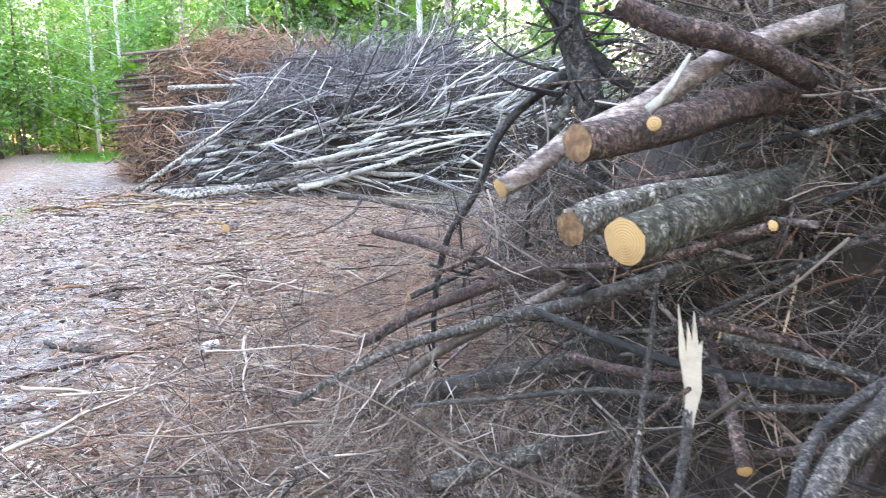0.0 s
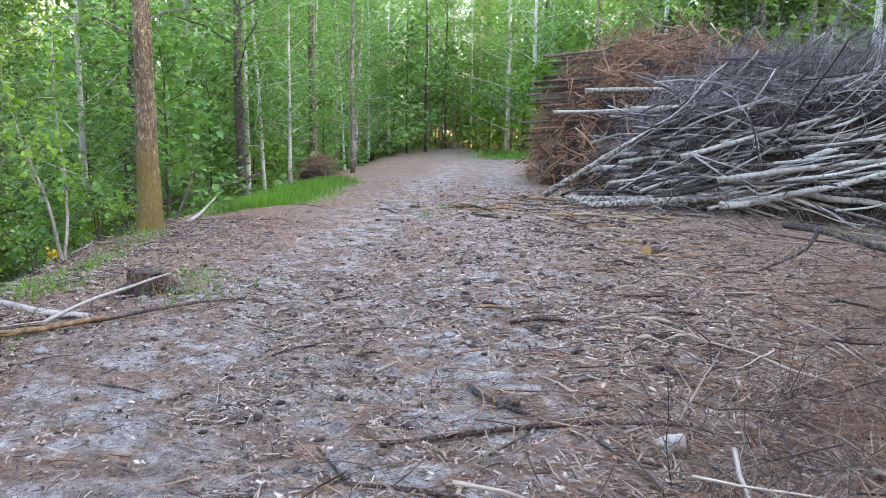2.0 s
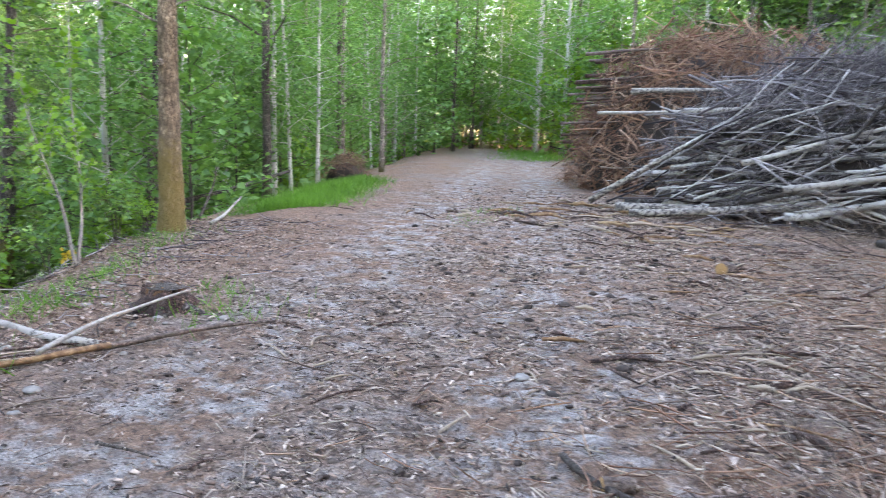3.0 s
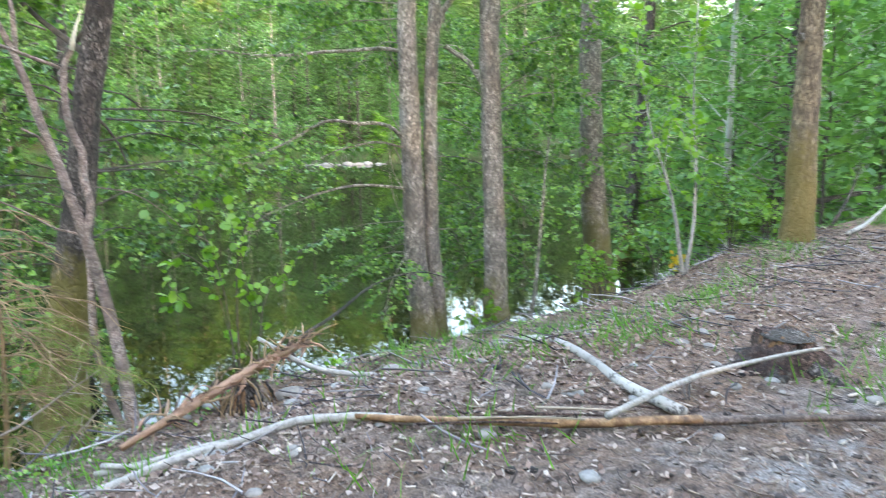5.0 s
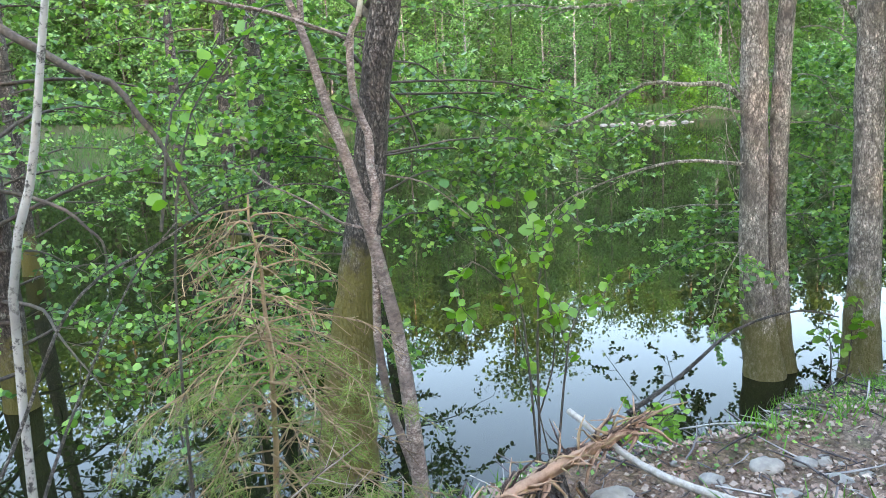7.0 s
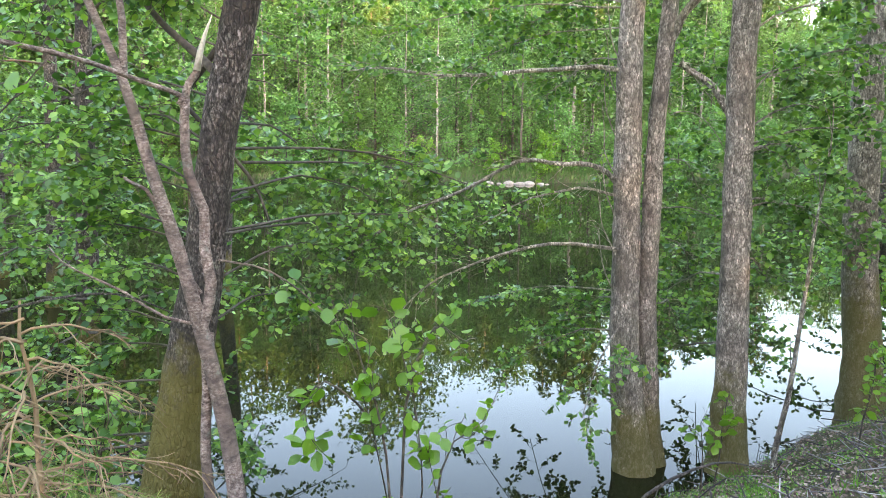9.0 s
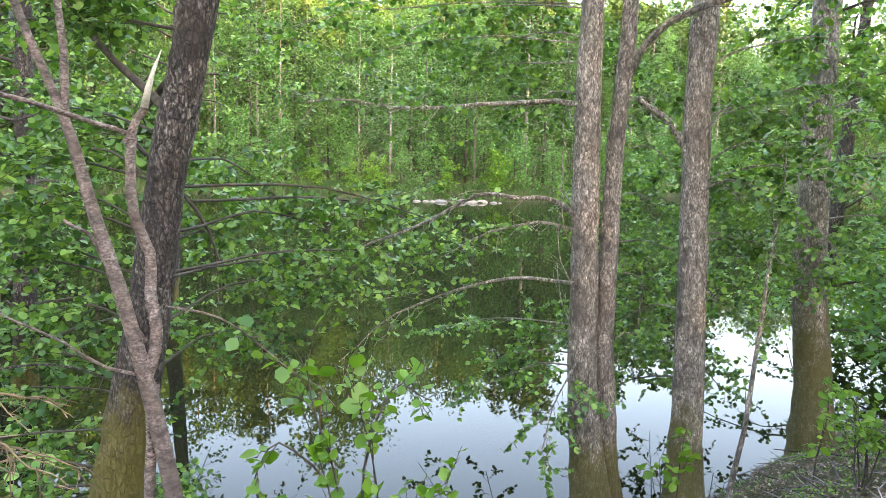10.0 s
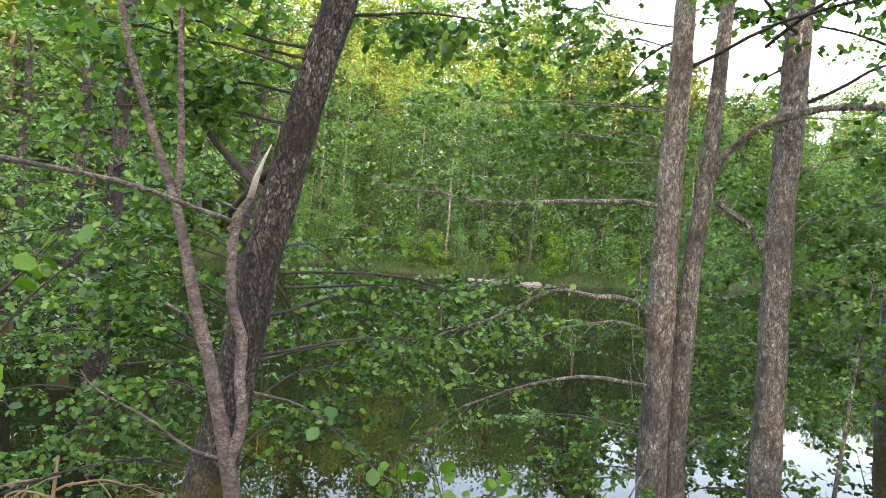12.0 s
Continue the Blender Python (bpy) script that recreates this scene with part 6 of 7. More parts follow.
ground_log("birch_log", "short white birch log on the bank", [g(-8.38, 5.32, 0.05), g(-7.9, 5.37, 0.035), g(-7.3, 5.42, 0.03), g(-6.71, 5.46, 0.03), g(-6.28, 5.57, 0.04)], 0.026, 0.032, M_BIRCHPILE, "saw", "log", 12)
ground_log("pale_branch", "pale dry branch reaching to the stump", [g(-6.17, 5.13, 0.1), g(-6.53, 5.78, 0.13), g(-6.64, 6.13, 0.12), g(-6.55, 6.52, 0.2)], 0.018, 0.010, M_PALEWOOD, category="branch")
ground_log("pale_branch", "short pale branch piece beside the fallen stem", [g(-7.14, 2.6, 0.06), g(-7.1, 3.0, 0.05), g(-7.08, 3.3, 0.03)], 0.018, 0.022, M_PALEWOOD, "split", "branch")
ground_log("pale_branch", "short pale stub in the litter", [g(-7.14, 2.64, 0.1), g(-7.03, 2.9, 0.04)], 0.016, 0.02, M_PALEWOOD, "split", "branch")

# torn stump and the torn limb across it, on the edge
M_SHRED = plain_varied("shredded_red_bark", [(0.09, 0.04, 0.024), (0.25, 0.125, 0.075), (0.42, 0.25, 0.165), (0.55, 0.4, 0.3)], 30)
ps = thing("torn_stump", "dark rotten stump with hanging roots and fibres", "stump", at=g(-8.2, 3.32))
b0 = ps.location
s = Shape()
s.tube([(0, 0, -0.3), (0, 0, -0.05), (0.0, 0.0, 0.1), (-0.05, 0.0, 0.2)], [0.17, 0.13, 0.11, 0.06], 13, wob=0.3)
part("trunk", s, M_DARKBARK, ps)
zr = random.Random(4)
for k in range(34):
    a = zr.uniform(-1.2, 2.2)
    p = Vector((math.cos(a) * 0.1, math.sin(a) * 0.14, zr.uniform(0.08, 0.2)))
    s = Shape()
    s.tube([p, p + Vector((math.cos(a) * 0.04, math.sin(a) * 0.05, -0.08)), p + Vector((math.cos(a) * 0.06 + zr.uniform(-0.05, 0.05), math.sin(a) * 0.08 + zr.uniform(-0.06, 0.06), -zr.uniform(0.2, 0.36)))], [0.009, 0.007, 0.003], 5, wob=0.4)
    part("fibre", s, (M_ROT, M_DARKBARK, M_DRYTWIG)[k % 3], ps)
lo, hi = Vector(g(-7.62, 2.62, 0.03)), Vector((-8.5, 3.78, -0.14))
tl = thing("torn_limb", "thick torn limb with shredded reddish bark leaning on the stump", "log", at=lo)
s = Shape()
s.tube([Vector((0, 0, 0)), (hi - lo) * 0.3 + Vector((0, 0, 0.01)), (hi - lo) * 0.6 + Vector((0, 0, 0.03)), (hi - lo) * 0.85 + Vector((0, 0, 0.02)), hi - lo], [0.02, 0.023, 0.029, 0.026, 0.012], 11, wob=0.35)
part("wood", s, M_SHRED, tl)
axis_ = (hi - lo).normalized()
for k in range(150):
    u = zr.random() ** 0.55
    n = Vector((zr.uniform(-1, 1), zr.uniform(-1, 1), zr.uniform(-0.5, 1)))
    n = (n - axis_ * n.dot(axis_)).normalized()
    p = (hi - lo) * u + n * 0.026 + Vector((0, 0, 0.02))
    d = axis_ * zr.choice((-1, 1, 1)) * zr.uniform(0.3, 1) + n * zr.uniform(0.1, 0.7)
    q = wander(p, d, zr.uniform(0.06, 0.26), 3, 0.45, -0.15, zr)
    w = zr.uniform(0.003, 0.009)
    s = Shape()
    s.tube(q, [w, w * 1.2, w * 0.8, w * 0.3], 4, wob=0.4)
    part("bark_shred", s, (M_SHRED, M_SHRED, M_REDLOG, M_DRYTWIG)[k % 4], tl)
ground_log("pale_branch", "thin pale branch leaning from the torn stump", [(-8.56, 3.4, -0.12), (-8.42, 3.55, -0.2), (-8.2, 3.85, -0.28), g(-7.95, 4.2, 0.03)], 0.016, 0.02, M_PALEWOOD, category="branch")
ground_log("dry_branch", "thin dry branch trailing over the bank edge", [g(-7.3, 1.0, 0.05), g(-7.6, 1.5, 0.2), g(-7.9, 2.0, 0.25), g(-8.0, 2.5, 0.1)], 0.012, 0.006, M_GREYLOG, category="branch")
ground_log("bent_branch", "long thin grey branch arching over the bank", [g(-7.5, 0.3, 0.0)] + [(-8.20, 0.37, -0.28), (-8.40, 0.58, 0.35), (-8.60, 0.73, 0.59), (-8.80, 0.99, 0.71), (-9.00, 1.31, 0.94), (-9.20, 1.59, 1.01), (-9.40, 1.81, 1.00), (-9.60, 1.98, 0.85)], 0.012, 0.004, M_GREYLOG, category="branch")
ground_log("bent_branch", "thin bare branch bowing up from the bank", [g(-7.7, 0.55, 0.0)] + [(-8.10, 0.71, -0.25), (-8.33, 0.75, 0.01), (-8.57, 0.97, 0.60), (-8.80, 1.16, 0.86)], 0.011, 0.004, M_GREYLOG, category="branch")

ground_log("dry_branch", "long dry branch rising from the torn limb over the water", [(-8.58, 3.7, -0.13), (-8.9, 3.98, -0.06), (-9.3, 4.3, 0.1), (-9.6, 4.75, 0.12), (-9.75, 5.0, 0.02)], 0.014, 0.004, M_CHAR, category="branch")

# stump beside the track
st = thing("tree_stump", "old brown stump with jagged sawn top", "stump", at=g(-6.85, 6.5))
st.scale = (1.0, 1.0, 0.85)
s = Shape()
s.tube([(0, 0, -0.1), (0, 0, 0.03), (0, 0, 0.14), (0.01, 0, 0.22)], [0.34, 0.24, 0.18, 0.15], 16, wob=0.3)
part("trunk", s, M_REDLOG, st)
c = part("cut_top", cut_disc(0.15, 8, 0.02), M_GREYLOG, st, "weathered grey top")
c.location = (0.01, 0, 0.216)
for k in range(16):
    s = Shape()
    a = k * 0.393
    h = 0.015 + 0.04 * ((k * 7) % 5) / 5
    s.tube([(math.cos(a) * 0.125, math.sin(a) * 0.125, 0.1), (math.cos(a) * 0.12, math.sin(a) * 0.12, 0.2), (math.cos(a) * 0.105, math.sin(a) * 0.105, 0.2 + h)], [0.035, 0.03, 0.004], 6, wob=0.35)
    part("splinter", s, M_ROT if k % 3 else M_DARKBARK, st)
for k in range(6):
    s = Shape()
    a = k * 1.05 + 0.3
    s.tube([(math.cos(a) * 0.12, math.sin(a) * 0.12, 0.06), (math.cos(a) * 0.28, math.sin(a) * 0.28, 0.0), (math.cos(a) * 0.45, math.sin(a) * 0.45, -0.06)], [0.06, 0.045, 0.02], 7, wob=0.2)
    part("root", s, M_DARKBARK, st)

# sawn chunks, sticks and chips that can be told apart
ground_log("wood_chunk", "short sawn chunk of pale wood on the track", [(-2.74, 5.84, 0.035), (-2.62, 5.92, 0.035)], 0.033, 0.033, M_LOGBARK, "saw", "wood", 12, steps=2)
ground_log("wood_chunk", "small block of cut wood lying on the ground", [(-3.9, 11.68, 0.06), (-3.84, 11.85, 0.06)], 0.075, 0.075, M_LOGBARK, "saw", "wood", 12, steps=2)
ground_log("wood_chunk", "pale chunk of wood beside the heap", [(-1.76, 5.72, 0.05), (-1.66, 5.8, 0.07)], 0.04, 0.045, M_BIRCHPILE, "saw", "wood", 10, steps=2)
ground_log("stick", "dark curved stick lying on the track", [(-3.03, 6.03, 0.02), (-2.78, 5.83, 0.03), (-2.49, 5.78, 0.025)], 0.018, 0.012, M_DARKBARK, category="stick")
ground_log("stick", "long reddish stick lying across the track", [(-2.9, 5.0, 0.015), (-2.6, 5.4, 0.03), (-2.3, 5.85, 0.02), (-1.7, 6.1, 0.05)], 0.016, 0.012, M_REDLOG, category="stick")
ground_log("stick", "dark stick half buried in chips", [(-2.78, 4.6, 0.012), (-2.4, 4.75, 0.03), (-2.1, 4.78, 0.015)], 0.014, 0.012, M_REDLOG, category="stick")
ground_log("stick", "dry stick among the chips", [(-1.54, 5.3, 0.02), (-1.8, 5.5, 0.04), (-2.05, 5.7, 0.02)], 0.012, 0.01, M_LOGBARK, category="stick")
ground_log("dead_branch", "grey forked dead branch in front of the heap", [(-2.5, 12.9, 0.4), (-2.1, 12.5, 0.44), (-1.5, 12.1, 0.35), (-0.6, 11.9, 0.2), (0.2, 11.6, 0.1)], 0.05, 0.03, M_GREYLOG, "saw", "branch")
ground_log("dead_branch", "grey forked dead branch propped on the litter", [(-2.05, 12.5, 0.42), (-2.1, 12.0, 0.2), (-2.4, 11.5, 0.05)], 0.03, 0.015, M_GREYLOG, category="branch")
zr = random.Random(15)
for k in range(120):
    y = zr.uniform(3.2, 15.5)
    x = zr.uniform(-4.6, -0.6) - 0.42 * (y - 4) * zr.uniform(0.3, 1.1)
    a = zr.uniform(0, 3.14)
    l = zr.uniform(0.1, 0.42)
    p = Vector(g(x, y, 0.012))
    q = Vector(g(x + math.cos(a) * l, y + math.sin(a) * l, 0.014))
    m = (p + q) / 2 + Vector((zr.uniform(-0.05, 0.05), zr.uniform(-0.05, 0.05), zr.uniform(0, 0.03)))
    o = ground_log("stick", "loose dry stick on the track", [p, m, q], zr.uniform(0.006, 0.014), 0.005, zr.choice([M_LOGBARK, M_REDLOG, M_GREYLOG, M_SPLIT]), category="stick", sides=5, steps=2)
    o["group"] = "sticks on the track"
for k in range(130):
    y = zr.uniform(7.0, 17.0)
    x = -1.6 - 0.36 * (y - 4) + zr.gauss(0.5, 1.0)
    a = zr.gauss(0.2, 0.6)
    l = zr.uniform(0.12, 0.5)
    p, q = Vector(g(x, y, 0.015)), Vector(g(x + math.cos(a) * l, y + math.sin(a) * l, 0.02))
    s = Shape()
    w = zr.uniform(0.008, 0.022)
    s.tube([p - p, (q - p) / 2 + Vector((0, zr.uniform(-0.03, 0.03), zr.uniform(0.0, 0.03))), q - p], [w * 0.6, w, w * 0.4], 5, wob=0.4)
    o = part("bark_strip", s, zr.choice([M_SPLIT, M_REDLOG, M_ORANGE, M_REDLOG]))
    o.location = p
    tagged(o, "torn strip of reddish bark on the track", "bark", "bark strips on the track")
for k in range(90):
    x, y = zr.uniform(-10.2, -5.0), zr.uniform(13.6, 18.6)
    if y > 16.6 and x > -7.6:
        continue
    p, s = Vector(g(x, y, 0.02)), Shape()
    w, l, a = zr.uniform(0.012, 0.035), zr.uniform(0.25, 0.95), zr.gauss(0.0, 0.7)
    s.tube([(0, 0, 0), (math.cos(a) * l * 0.5, math.sin(a) * l * 0.5 + zr.uniform(-0.05, 0.05), zr.uniform(0.0, 0.06)), (math.cos(a) * l, math.sin(a) * l, 0.0)], [w * 0.6, w, w * 0.4], 5, wob=0.4)
    o = part("bark_strip", s, zr.choice([M_SPLIT, M_ORANGE, M_REDLOG, M_DRYTWIG]))
    o.location = p
    tagged(o, "torn orange bark strip at the foot of the heap", "bark", "bark strips on the track")
for k in range(110):
    x, y = zr.uniform(-9.0, -5.4), zr.uniform(2.2, 7.4)
    o = boulder(x, y, zr.uniform(0.012, 0.042), M_STONE if k % 2 else M_PALESTONE, "small grey pebble on the ground", None, "pebbles", 0.6, 900 + k)
    o.name = "pebble"
for x, y, r in ((-8.25, 4.4, 0.06), (-7.95, 3.95, 0.05), (-8.5, 4.7, 0.055), (-6.6, 3.3, 0.05), (-3.78, 6.95, 0.05), (-8.3, 3.1, 0.07), (-8.35, 3.62, 0.1), (-8.62, 4.12, 0.06), (-8.78, 4.42, 0.08), (-8.85, 4.62, 0.06), (-7.9, 3.65, 0.06), (-9.2, 5.4, 0.1), (-8.1, 4.9, 0.06)):
    boulder(x, y, r, M_PALESTONE if r > 0.07 else M_STONE, "pale stone bedded in the leaf litter", None, "bank stones", 0.5, int(r * 999))

# dry thicket on the bank edge
tk = thing("dry_thicket", "thicket of dry bare twigs on the bank edge", "twigs", at=g(-8.9, 0.4))
ts, tg = Shape(), [[] for _ in stiff_boughs]
for k in range(55):
    x, y = zr.gauss(-9.0, 0.45), zr.uniform(-1.4, 2.4)
    d = Vector((zr.uniform(-1, 0.6), zr.uniform(-1, 1), zr.uniform(-0.1, 1.0)))
    tg[zr.randrange(len(tg))].append(aim(Vector((x, y, gz(x, y) + zr.uniform(0.05, 0.45))) - tk.location, d, zr.uniform(0, 6.28), zr.uniform(0.4, 0.95)))
for ms, tp in zip(tg, stiff_boughs):
    if ms:
        ts.stamp(tp, ms)
part("twig_mass", ts, M_BROWNTWIG, tk)["kind"] = "stuff"

# ---------------------------------------------------------------- litter
lr = np.random.RandomState(21)


def flake(w, l, h):
    s = Shape()
    s.add([(-l, -w, 0), (l, -w * 0.7, 0.2 * h), (l, w * 0.6, 0), (-l * 0.9, w, 0.3 * h), (-l * 0.95, -w * 0.9, h), (l * 0.9, -w * 0.6, h * 1.2), (l * 0.85, w * 0.5, h), (-l * 0.85, w * 0.8, h * 1.1)],
          [(0, 3, 2, 1), (4, 5, 6, 7), (0, 1, 5, 4), (1, 2, 6, 5), (2, 3, 7, 6), (3, 0, 4, 7)])
    return s


def needle_twig(l, r, seed):
    global rnd
    keep, rnd = rnd, random.Random(seed)
    s = Shape()
    s.tube(wander((-l / 2, 0, 0), (1, 0, 0), l, 3, 0.22), [r, r, r * 0.8, r * 0.5], 3, caps=False)
    rnd = keep
    return s


def lay(n, area, tilt, lift, sizes, seed):
    """Poses for litter: area(u) gives x, y arrays."""
    q = np.random.RandomState(seed)
    x, y = area(q, n)
    z = height(x, y) + q.uniform(*lift, n)
    sc = q.uniform(*sizes, n)
    out = []
    for k in range(n):
        m = Euler((q.normal(0, tilt), q.normal(0, tilt), q.uniform(0, 6.283))).to_matrix().to_4x4() * sc[k]
        m[3][3] = 1
        m.translation = (x[k], y[k], z[k])
        out.append(m)
    return out


def track_area(q, n):
    y = 2.0 + 16 * q.uniform(0, 1, 3 * n) ** 1.6
    x = -1.8 - 0.42 * (y - 3) + q.normal(0, 2.3, 3 * n)
    # litter lies in drifts
    w = wave(x * 1.5 + 2, y * 1.5) + 0.6 * wave(x * 4.1, y * 3.7) + q.normal(0, 0.28, 3 * n)
    k = np.argsort(-w)[:n]
    k = k[q.permutation(n)]
    return x[k], y[k]


def right_area(q, n):
    y = 2.6 + 12 * q.uniform(0, 1, n) ** 1.3
    return -1.0 - 0.12 * (y - 3) + q.normal(0, 1.1, n), y


def bank_area(q, n):
    y = q.uniform(-1.5, 11.5, n)
    e = np.interp(y, [p[1] for p in EDGE], [p[0] for p in EDGE])
    return e + 1.3 + q.normal(0, 1.15, n), y


def spread_litter(name, label, temps, mat, mats, category):
    s = Shape()
    k = len(temps)
    for j, tp in enumerate(temps):
        if mats[j::k]:
            s.stamp(tp, mats[j::k])
    return tagged(part(name, s, mat), label, category, kind="stuff")


flakes = [flake(0.012, 0.035, 0.006), flake(0.008, 0.05, 0.005), flake(0.018, 0.03, 0.007), flake(0.006, 0.03, 0.004)]
twiglets = [needle_twig(0.16, 0.003, 31), needle_twig(0.24, 0.004, 32), needle_twig(0.1, 0.0025, 33)]
spread_litter("wood_chips", "brown bark flakes and wood chips strewn over the track", flakes, M_CHIP, lay(30000, track_area, 0.3, (0.0, 0.012), (0.18, 0.8), 41), "wood chips")
spread_litter("wood_chips", "bark flakes and chips strewn beside the heap", flakes, M_CHIP, lay(12000, right_area, 0.3, (0.0, 0.02), (0.22, 0.8), 42), "wood chips")
spread_litter("twig_litter", "fine dry twigs strewn over the track", twiglets, M_BROWNTWIG, lay(5200, track_area, 0.12, (0.004, 0.012), (0.3, 0.9), 43), "twigs")
spread_litter("twig_litter", "fine dry twigs thick beside the heap", twiglets, M_REDTWIG, lay(4200, right_area, 0.25, (0.004, 0.04), (0.5, 1.6), 44), "twigs")
curls = [needle_twig(0.42, 0.006, 34), needle_twig(0.6, 0.008, 35), needle_twig(0.3, 0.005, 36)]
spread_litter("twig_litter", "curved pale and rusty twigs lying beside the heap", curls, M_BROWNTWIG, lay(420, right_area, 0.2, (0.01, 0.07), (0.35, 0.85), 53), "twigs")
spread_litter("twig_litter", "dark thin sticks scattered over the track", curls, M_BROWNTWIG, lay(420, track_area, 0.08, (0.006, 0.014), (0.35, 0.95), 54), "twigs")
splints = [flake(0.004, 0.045, 0.004), flake(0.006, 0.03, 0.004), flake(0.003, 0.06, 0.003)]
spread_litter("wood_splinters", "pale wood splinters scattered over the track", splints, M_SPLIT, lay(4600, track_area, 0.3, (0.004, 0.014), (0.3, 1.0), 46), "wood chips")
spread_litter("wood_splinters", "pale wood splinters scattered beside the heap", splints, M_SPLIT, lay(3200, right_area, 0.3, (0.004, 0.03), (0.5, 1.5), 47), "wood chips")
clod = Shape()
bmc = bmesh.new()
bmesh.ops.create_icosphere(bmc, subdivisions=1, radius=0.03)
clod.add([Vector((v.co.x * rnd.uniform(0.7, 1.3), v.co.y * rnd.uniform(0.7, 1.3), v.co.z * 0.5)) for v in bmc.verts], [tuple(v.index for v in f.verts) for f in bmc.faces])
bmc.free()
spread_litter("soil_clods", "dark soil clods and bark lumps on the track", [clod], M_HEAP2, lay(1700, track_area, 0.3, (-0.005, 0.005), (0.25, 1.1), 48), "soil")


def whole_width(q, n):
    return q.uniform(-8.0, -0.5, n), q.uniform(2.8, 9.5, n)


spread_litter("wood_chips", "small bark bits and leaf scraps on the packed dirt", flakes, M_CHIP, lay(12000, whole_width, 0.3, (0.0, 0.01), (0.15, 0.6), 55), "wood chips")
spread_litter("twig_litter", "short dry twigs on the packed dirt", twiglets, M_BROWNTWIG, lay(2600, whole_width, 0.12, (0.003, 0.012), (0.25, 0.8), 56), "twigs")


def far_track(q, n):
    y = q.uniform(6.5, 21, n)
    return -2.6 - 0.47 * (y - 5) + q.normal(0.6, 1.9, n), y


spread_litter("wood_chips", "reddish bark flakes and pale chips lying along the track", [flake(0.014, 0.06, 0.008), flake(0.02, 0.045, 0.01), flake(0.009, 0.09, 0.007)], M_CHIP, lay(11000, far_track, 0.25, (0.0, 0.015), (0.25, 0.85), 51), "wood chips")
spread_litter("soil_clods", "dark soil clods lying along the track", [clod], M_HEAP2, lay(420, far_track, 0.3, (0.0, 0.01), (0.5, 2.0), 52), "soil")
dead = Shape()
bx, by = bank_area(lr, 46000)
dead.leaves(np.stack([bx, by, height(bx, by) + lr.uniform(0.002, 0.02, len(bx))], -1), 0.032, up=0.7, jitter=0.5)
tagged(part("leaf_litter", dead, M_DRYLEAF, smooth=False), "pale dry leaves covering the bank", "leaf litter", kind="stuff")
spread_litter("twig_litter", "dry twigs among the leaf litter on the bank", twiglets, M_GREYTWIG, lay(1500, bank_area, 0.15, (0.004, 0.02), (0.7, 2.0), 45), "twigs")


def slope_area(q, n):
    y = q.uniform(2.0, 11.5, n)
    e = np.interp(y, [p[1] for p in EDGE], [p[0] for p in EDGE])
    return e - 5.6 * q.uniform(0, 1, n) ** 1.3 * np.clip((y - 1.0) / 4, 0.35, 1), y


slope = Shape()
bx, by = slope_area(lr, 30000)
slope.leaves(np.stack([bx, by, height(bx, by) + lr.uniform(0.002, 0.025, len(bx))], -1), 0.038, up=0.7, jitter=0.5)
tagged(part("leaf_litter", slope, M_DRYLEAF, smooth=False), "pale dry leaves on the slope down to the pond", "leaf litter", kind="stuff")
spread_litter("twig_litter", "dry twigs on the slope down to the pond", twiglets, M_GREYTWIG, lay(1600, slope_area, 0.3, (0.004, 0.05), (0.8, 2.6), 49), "twigs")
moss = Shape()
mx, my = slope_area(lr, 150)
mx = (mx[:, None] + lr.normal(0, 0.16, (150, 130))).ravel()
my = (my[:, None] + lr.normal(0, 0.16, (150, 130))).ravel()
moss.leaves(np.stack([mx, my, height(mx, my) + lr.uniform(0.0, 0.05, len(mx))], -1), 0.03, up=0.2, jitter=0.5)
tagged(part("ground_cover", moss, M_LEAF, smooth=False), "low green plants and moss on the bank slope", "plants", kind="stuff")


# ---------------------------------------------------------------- grass
def grass(name, label, xs, ys, size, mat=M_GRASS):
    s = Shape()
    s.leaves(np.stack([xs, ys, height(xs, ys) - 0.01], -1), size, up=-0.25, droop=-2.0, blade=True)
    return tagged(part(name, s, mat, smooth=False), label, "grass", kind="stuff")


u, v = lr.uniform(0, 1, 15000), lr.normal(0, 0.5, 15000)
grass("grass_patch", "lush green grass patch beside the track", -12.4 - 4.3 * u + 0.75 * v + 0.2, 12.6 + 6.6 * u + 0.6 * v, 0.22, M_GRASS)
u, v = lr.uniform(0, 1, 2600), lr.normal(0, 0.45, 2600)
grass("grass_patch", "grass strip along the far track", -20.5 - 9 * u + v * 2.2, 38 + 15 * u + v, 0.35)
gxs, gys = [], []
for x, y, n in ((-9.0, 15.0, 70), (-8.5, 13.6, 40), (-6.5, 6.75, 130), (-7.4, 5.0, 160), (-7.7, 4.5, 90), (-6.2, 4.3, 70), (-8.0, 5.9, 140), (-8.6, 6.8, 170), (-9.4, 6.0, 150), (-9.6, 7.6, 160), (-6.9, 2.7, 110), (-7.5, 2.2, 110), (-10.6, 8.8, 150), (-11.4, 9.6, 150)):
    gxs.append(x + lr.normal(0, 0.3, n))
    gys.append(y + lr.normal(0, 0.35, n))
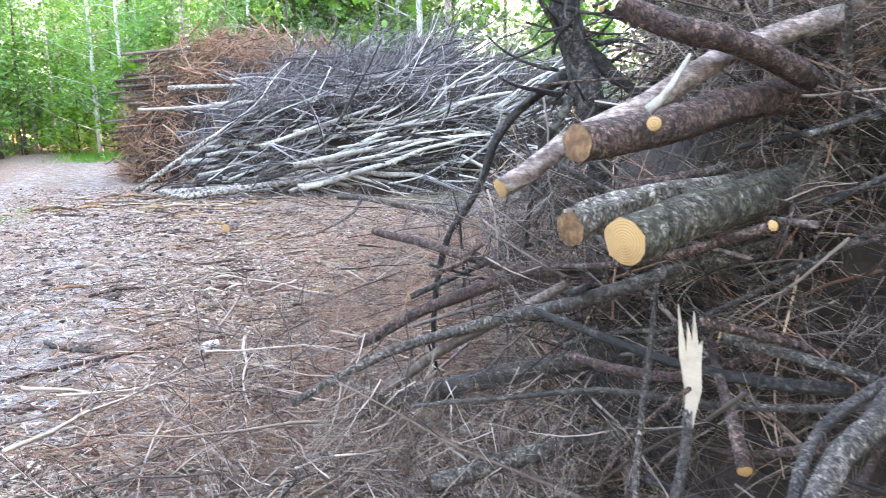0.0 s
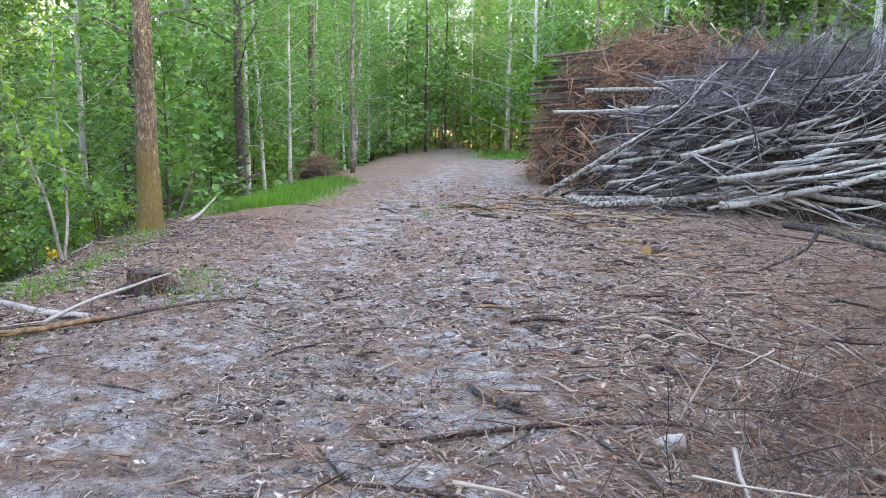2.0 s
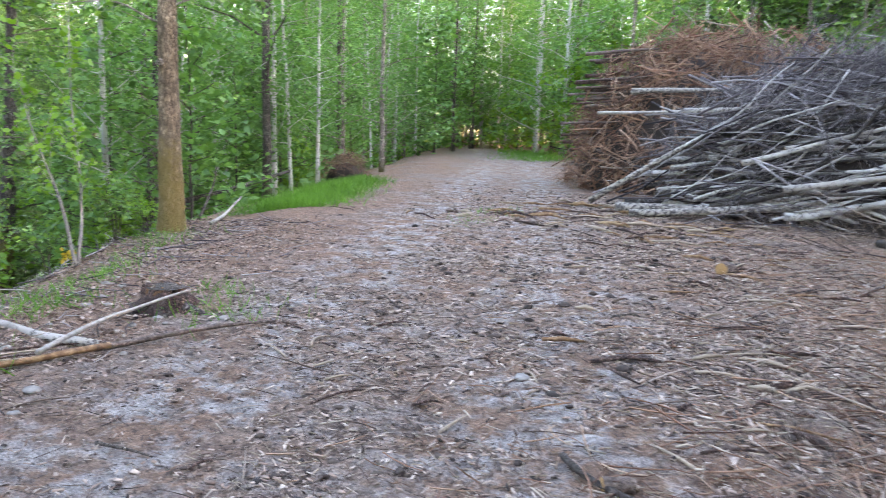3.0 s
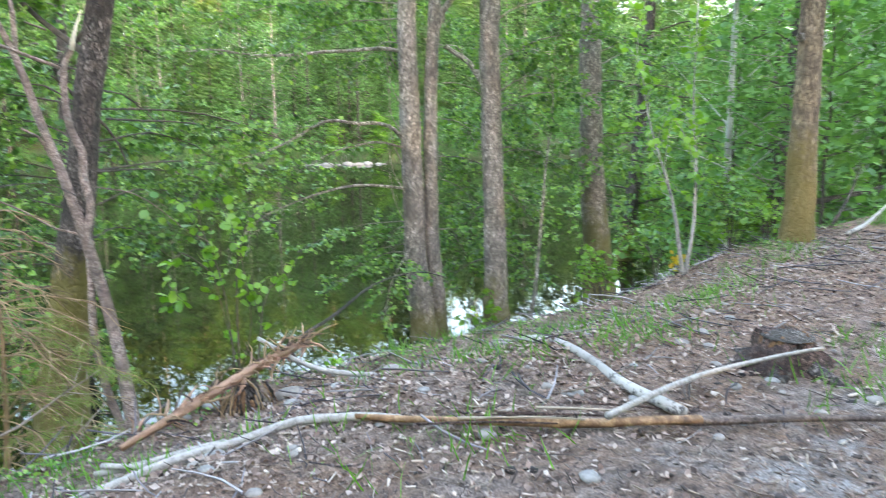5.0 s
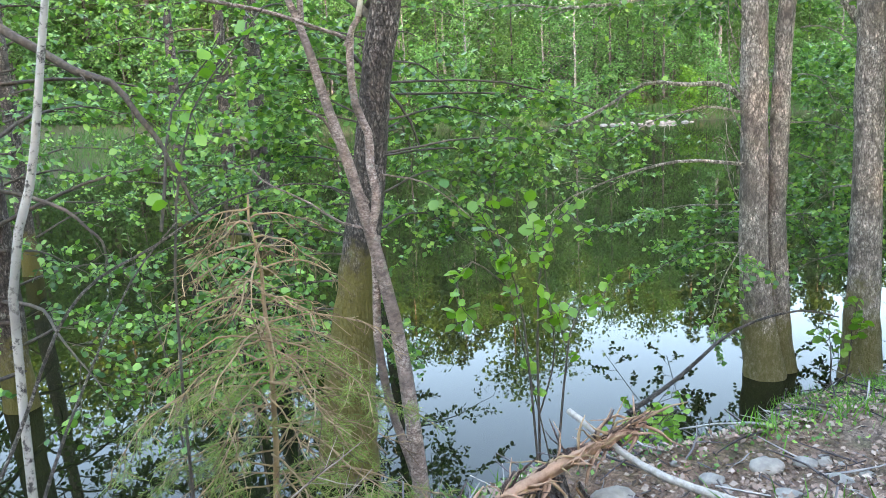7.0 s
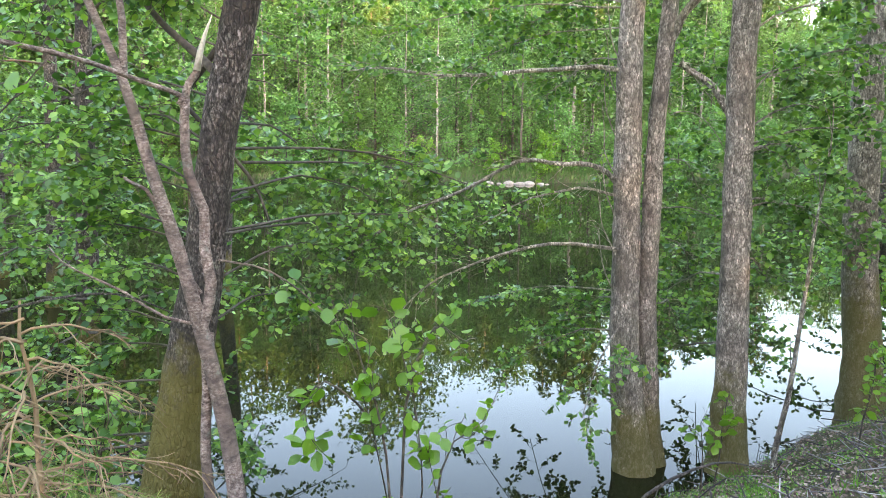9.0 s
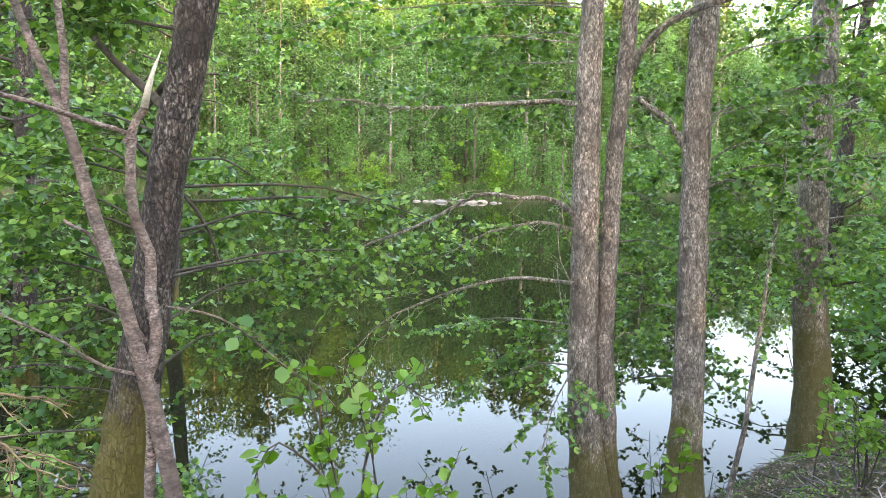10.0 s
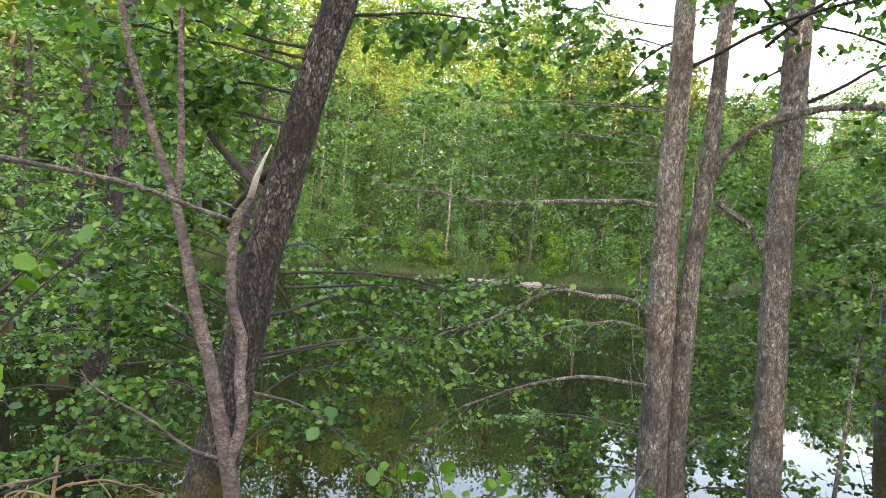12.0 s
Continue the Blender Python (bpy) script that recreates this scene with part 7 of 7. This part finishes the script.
for x, y, n in ((-6.32, 4.59, 45), (-7.55, 5.96, 45), (-7.68, 6.18, 45), (-7.08, 7.21, 45), (-7.53, 5.75, 45), (-8.33, 2.98, 45), (-9.05, 7.24, 45), (-7.61, 4.91, 45), (-7.36, 2.38, 45), (-7.23, 3.31, 45), (-9.29, 4.47, 45)):
    gxs.append(x + lr.normal(0, 0.13, n))
    gys.append(y + lr.normal(0, 0.13, n))
gx2, gy2 = slope_area(lr, 36)
gxs.append((gx2[:, None] + lr.normal(0, 0.14, (36, 60))).ravel())
gys.append((gy2[:, None] + lr.normal(0, 0.14, (36, 60))).ravel())
grass("grass_tufts", "small tufts of green grass on the bank and track", np.concatenate(gxs), np.concatenate(gys), 0.15)

# root heap and dead wood past the grass
heap("root_heap", "small dark heap of roots and twigs at the track edge", (-19.2, 21.9, gz(-19.2, 21.9)), 0.9, 0.8, 0.75, 0.3, 305, [(fine_boughs, 90, M_REDTWIG, None, 1, (0.5, 1.0), "brush"), (stiff_boughs, 30, M_BROWNTWIG, None, 1, (0.4, 0.8), "dry_brush")], 0.7)
ground_log("fallen_log", "fallen grey trunk lying along the bank", [(-16.5, 13.0, -0.4), (-16.3, 14.5, -0.1), (-16.6, 16.0, 0.1), (-17.2, 17.5, 0.25)], 0.07, 0.04, M_GREYLOG, category="log")
ground_log("dead_branch", "dry branch sticking up at the bank edge", [g(-13.0, 11.4, 0.0), (-13.2, 11.9, 0.35), (-13.5, 12.2, 0.7)], 0.03, 0.01, M_GREYLOG, category="branch")
ground_log("dead_branch", "pale dry branch lying at the bank edge", [g(-12.0, 10.9, 0.05), g(-12.3, 11.5, 0.15), g(-12.8, 12.2, 0.35)], 0.035, 0.015, M_BIRCHPILE, category="branch")
yl = thing("yellow_plant", "small plant with yellow leaves on the bank", "plant", at=g(-12.65, 8.82))
L = Limbs(yl, M_LIVETWIG, leaf_material("yellow_leaf", [(0.5, 0.3, 0.02), (0.6, 0.4, 0.03), (0.45, 0.38, 0.05)]), 0.06, 530)
for k in range(6):
    p = Vector(yl.location)
    L.limb([p, p + Vector((pr.uniform(-0.06, 0.06), pr.uniform(-0.06, 0.06), 0.12)), p + Vector((pr.uniform(-0.14, 0.14), pr.uniform(-0.14, 0.14), 0.26))], 0.005, 0.002, 4, 0.1, 0.9, 0.2, step=0.03, sub=0, sides=4)
L.done()
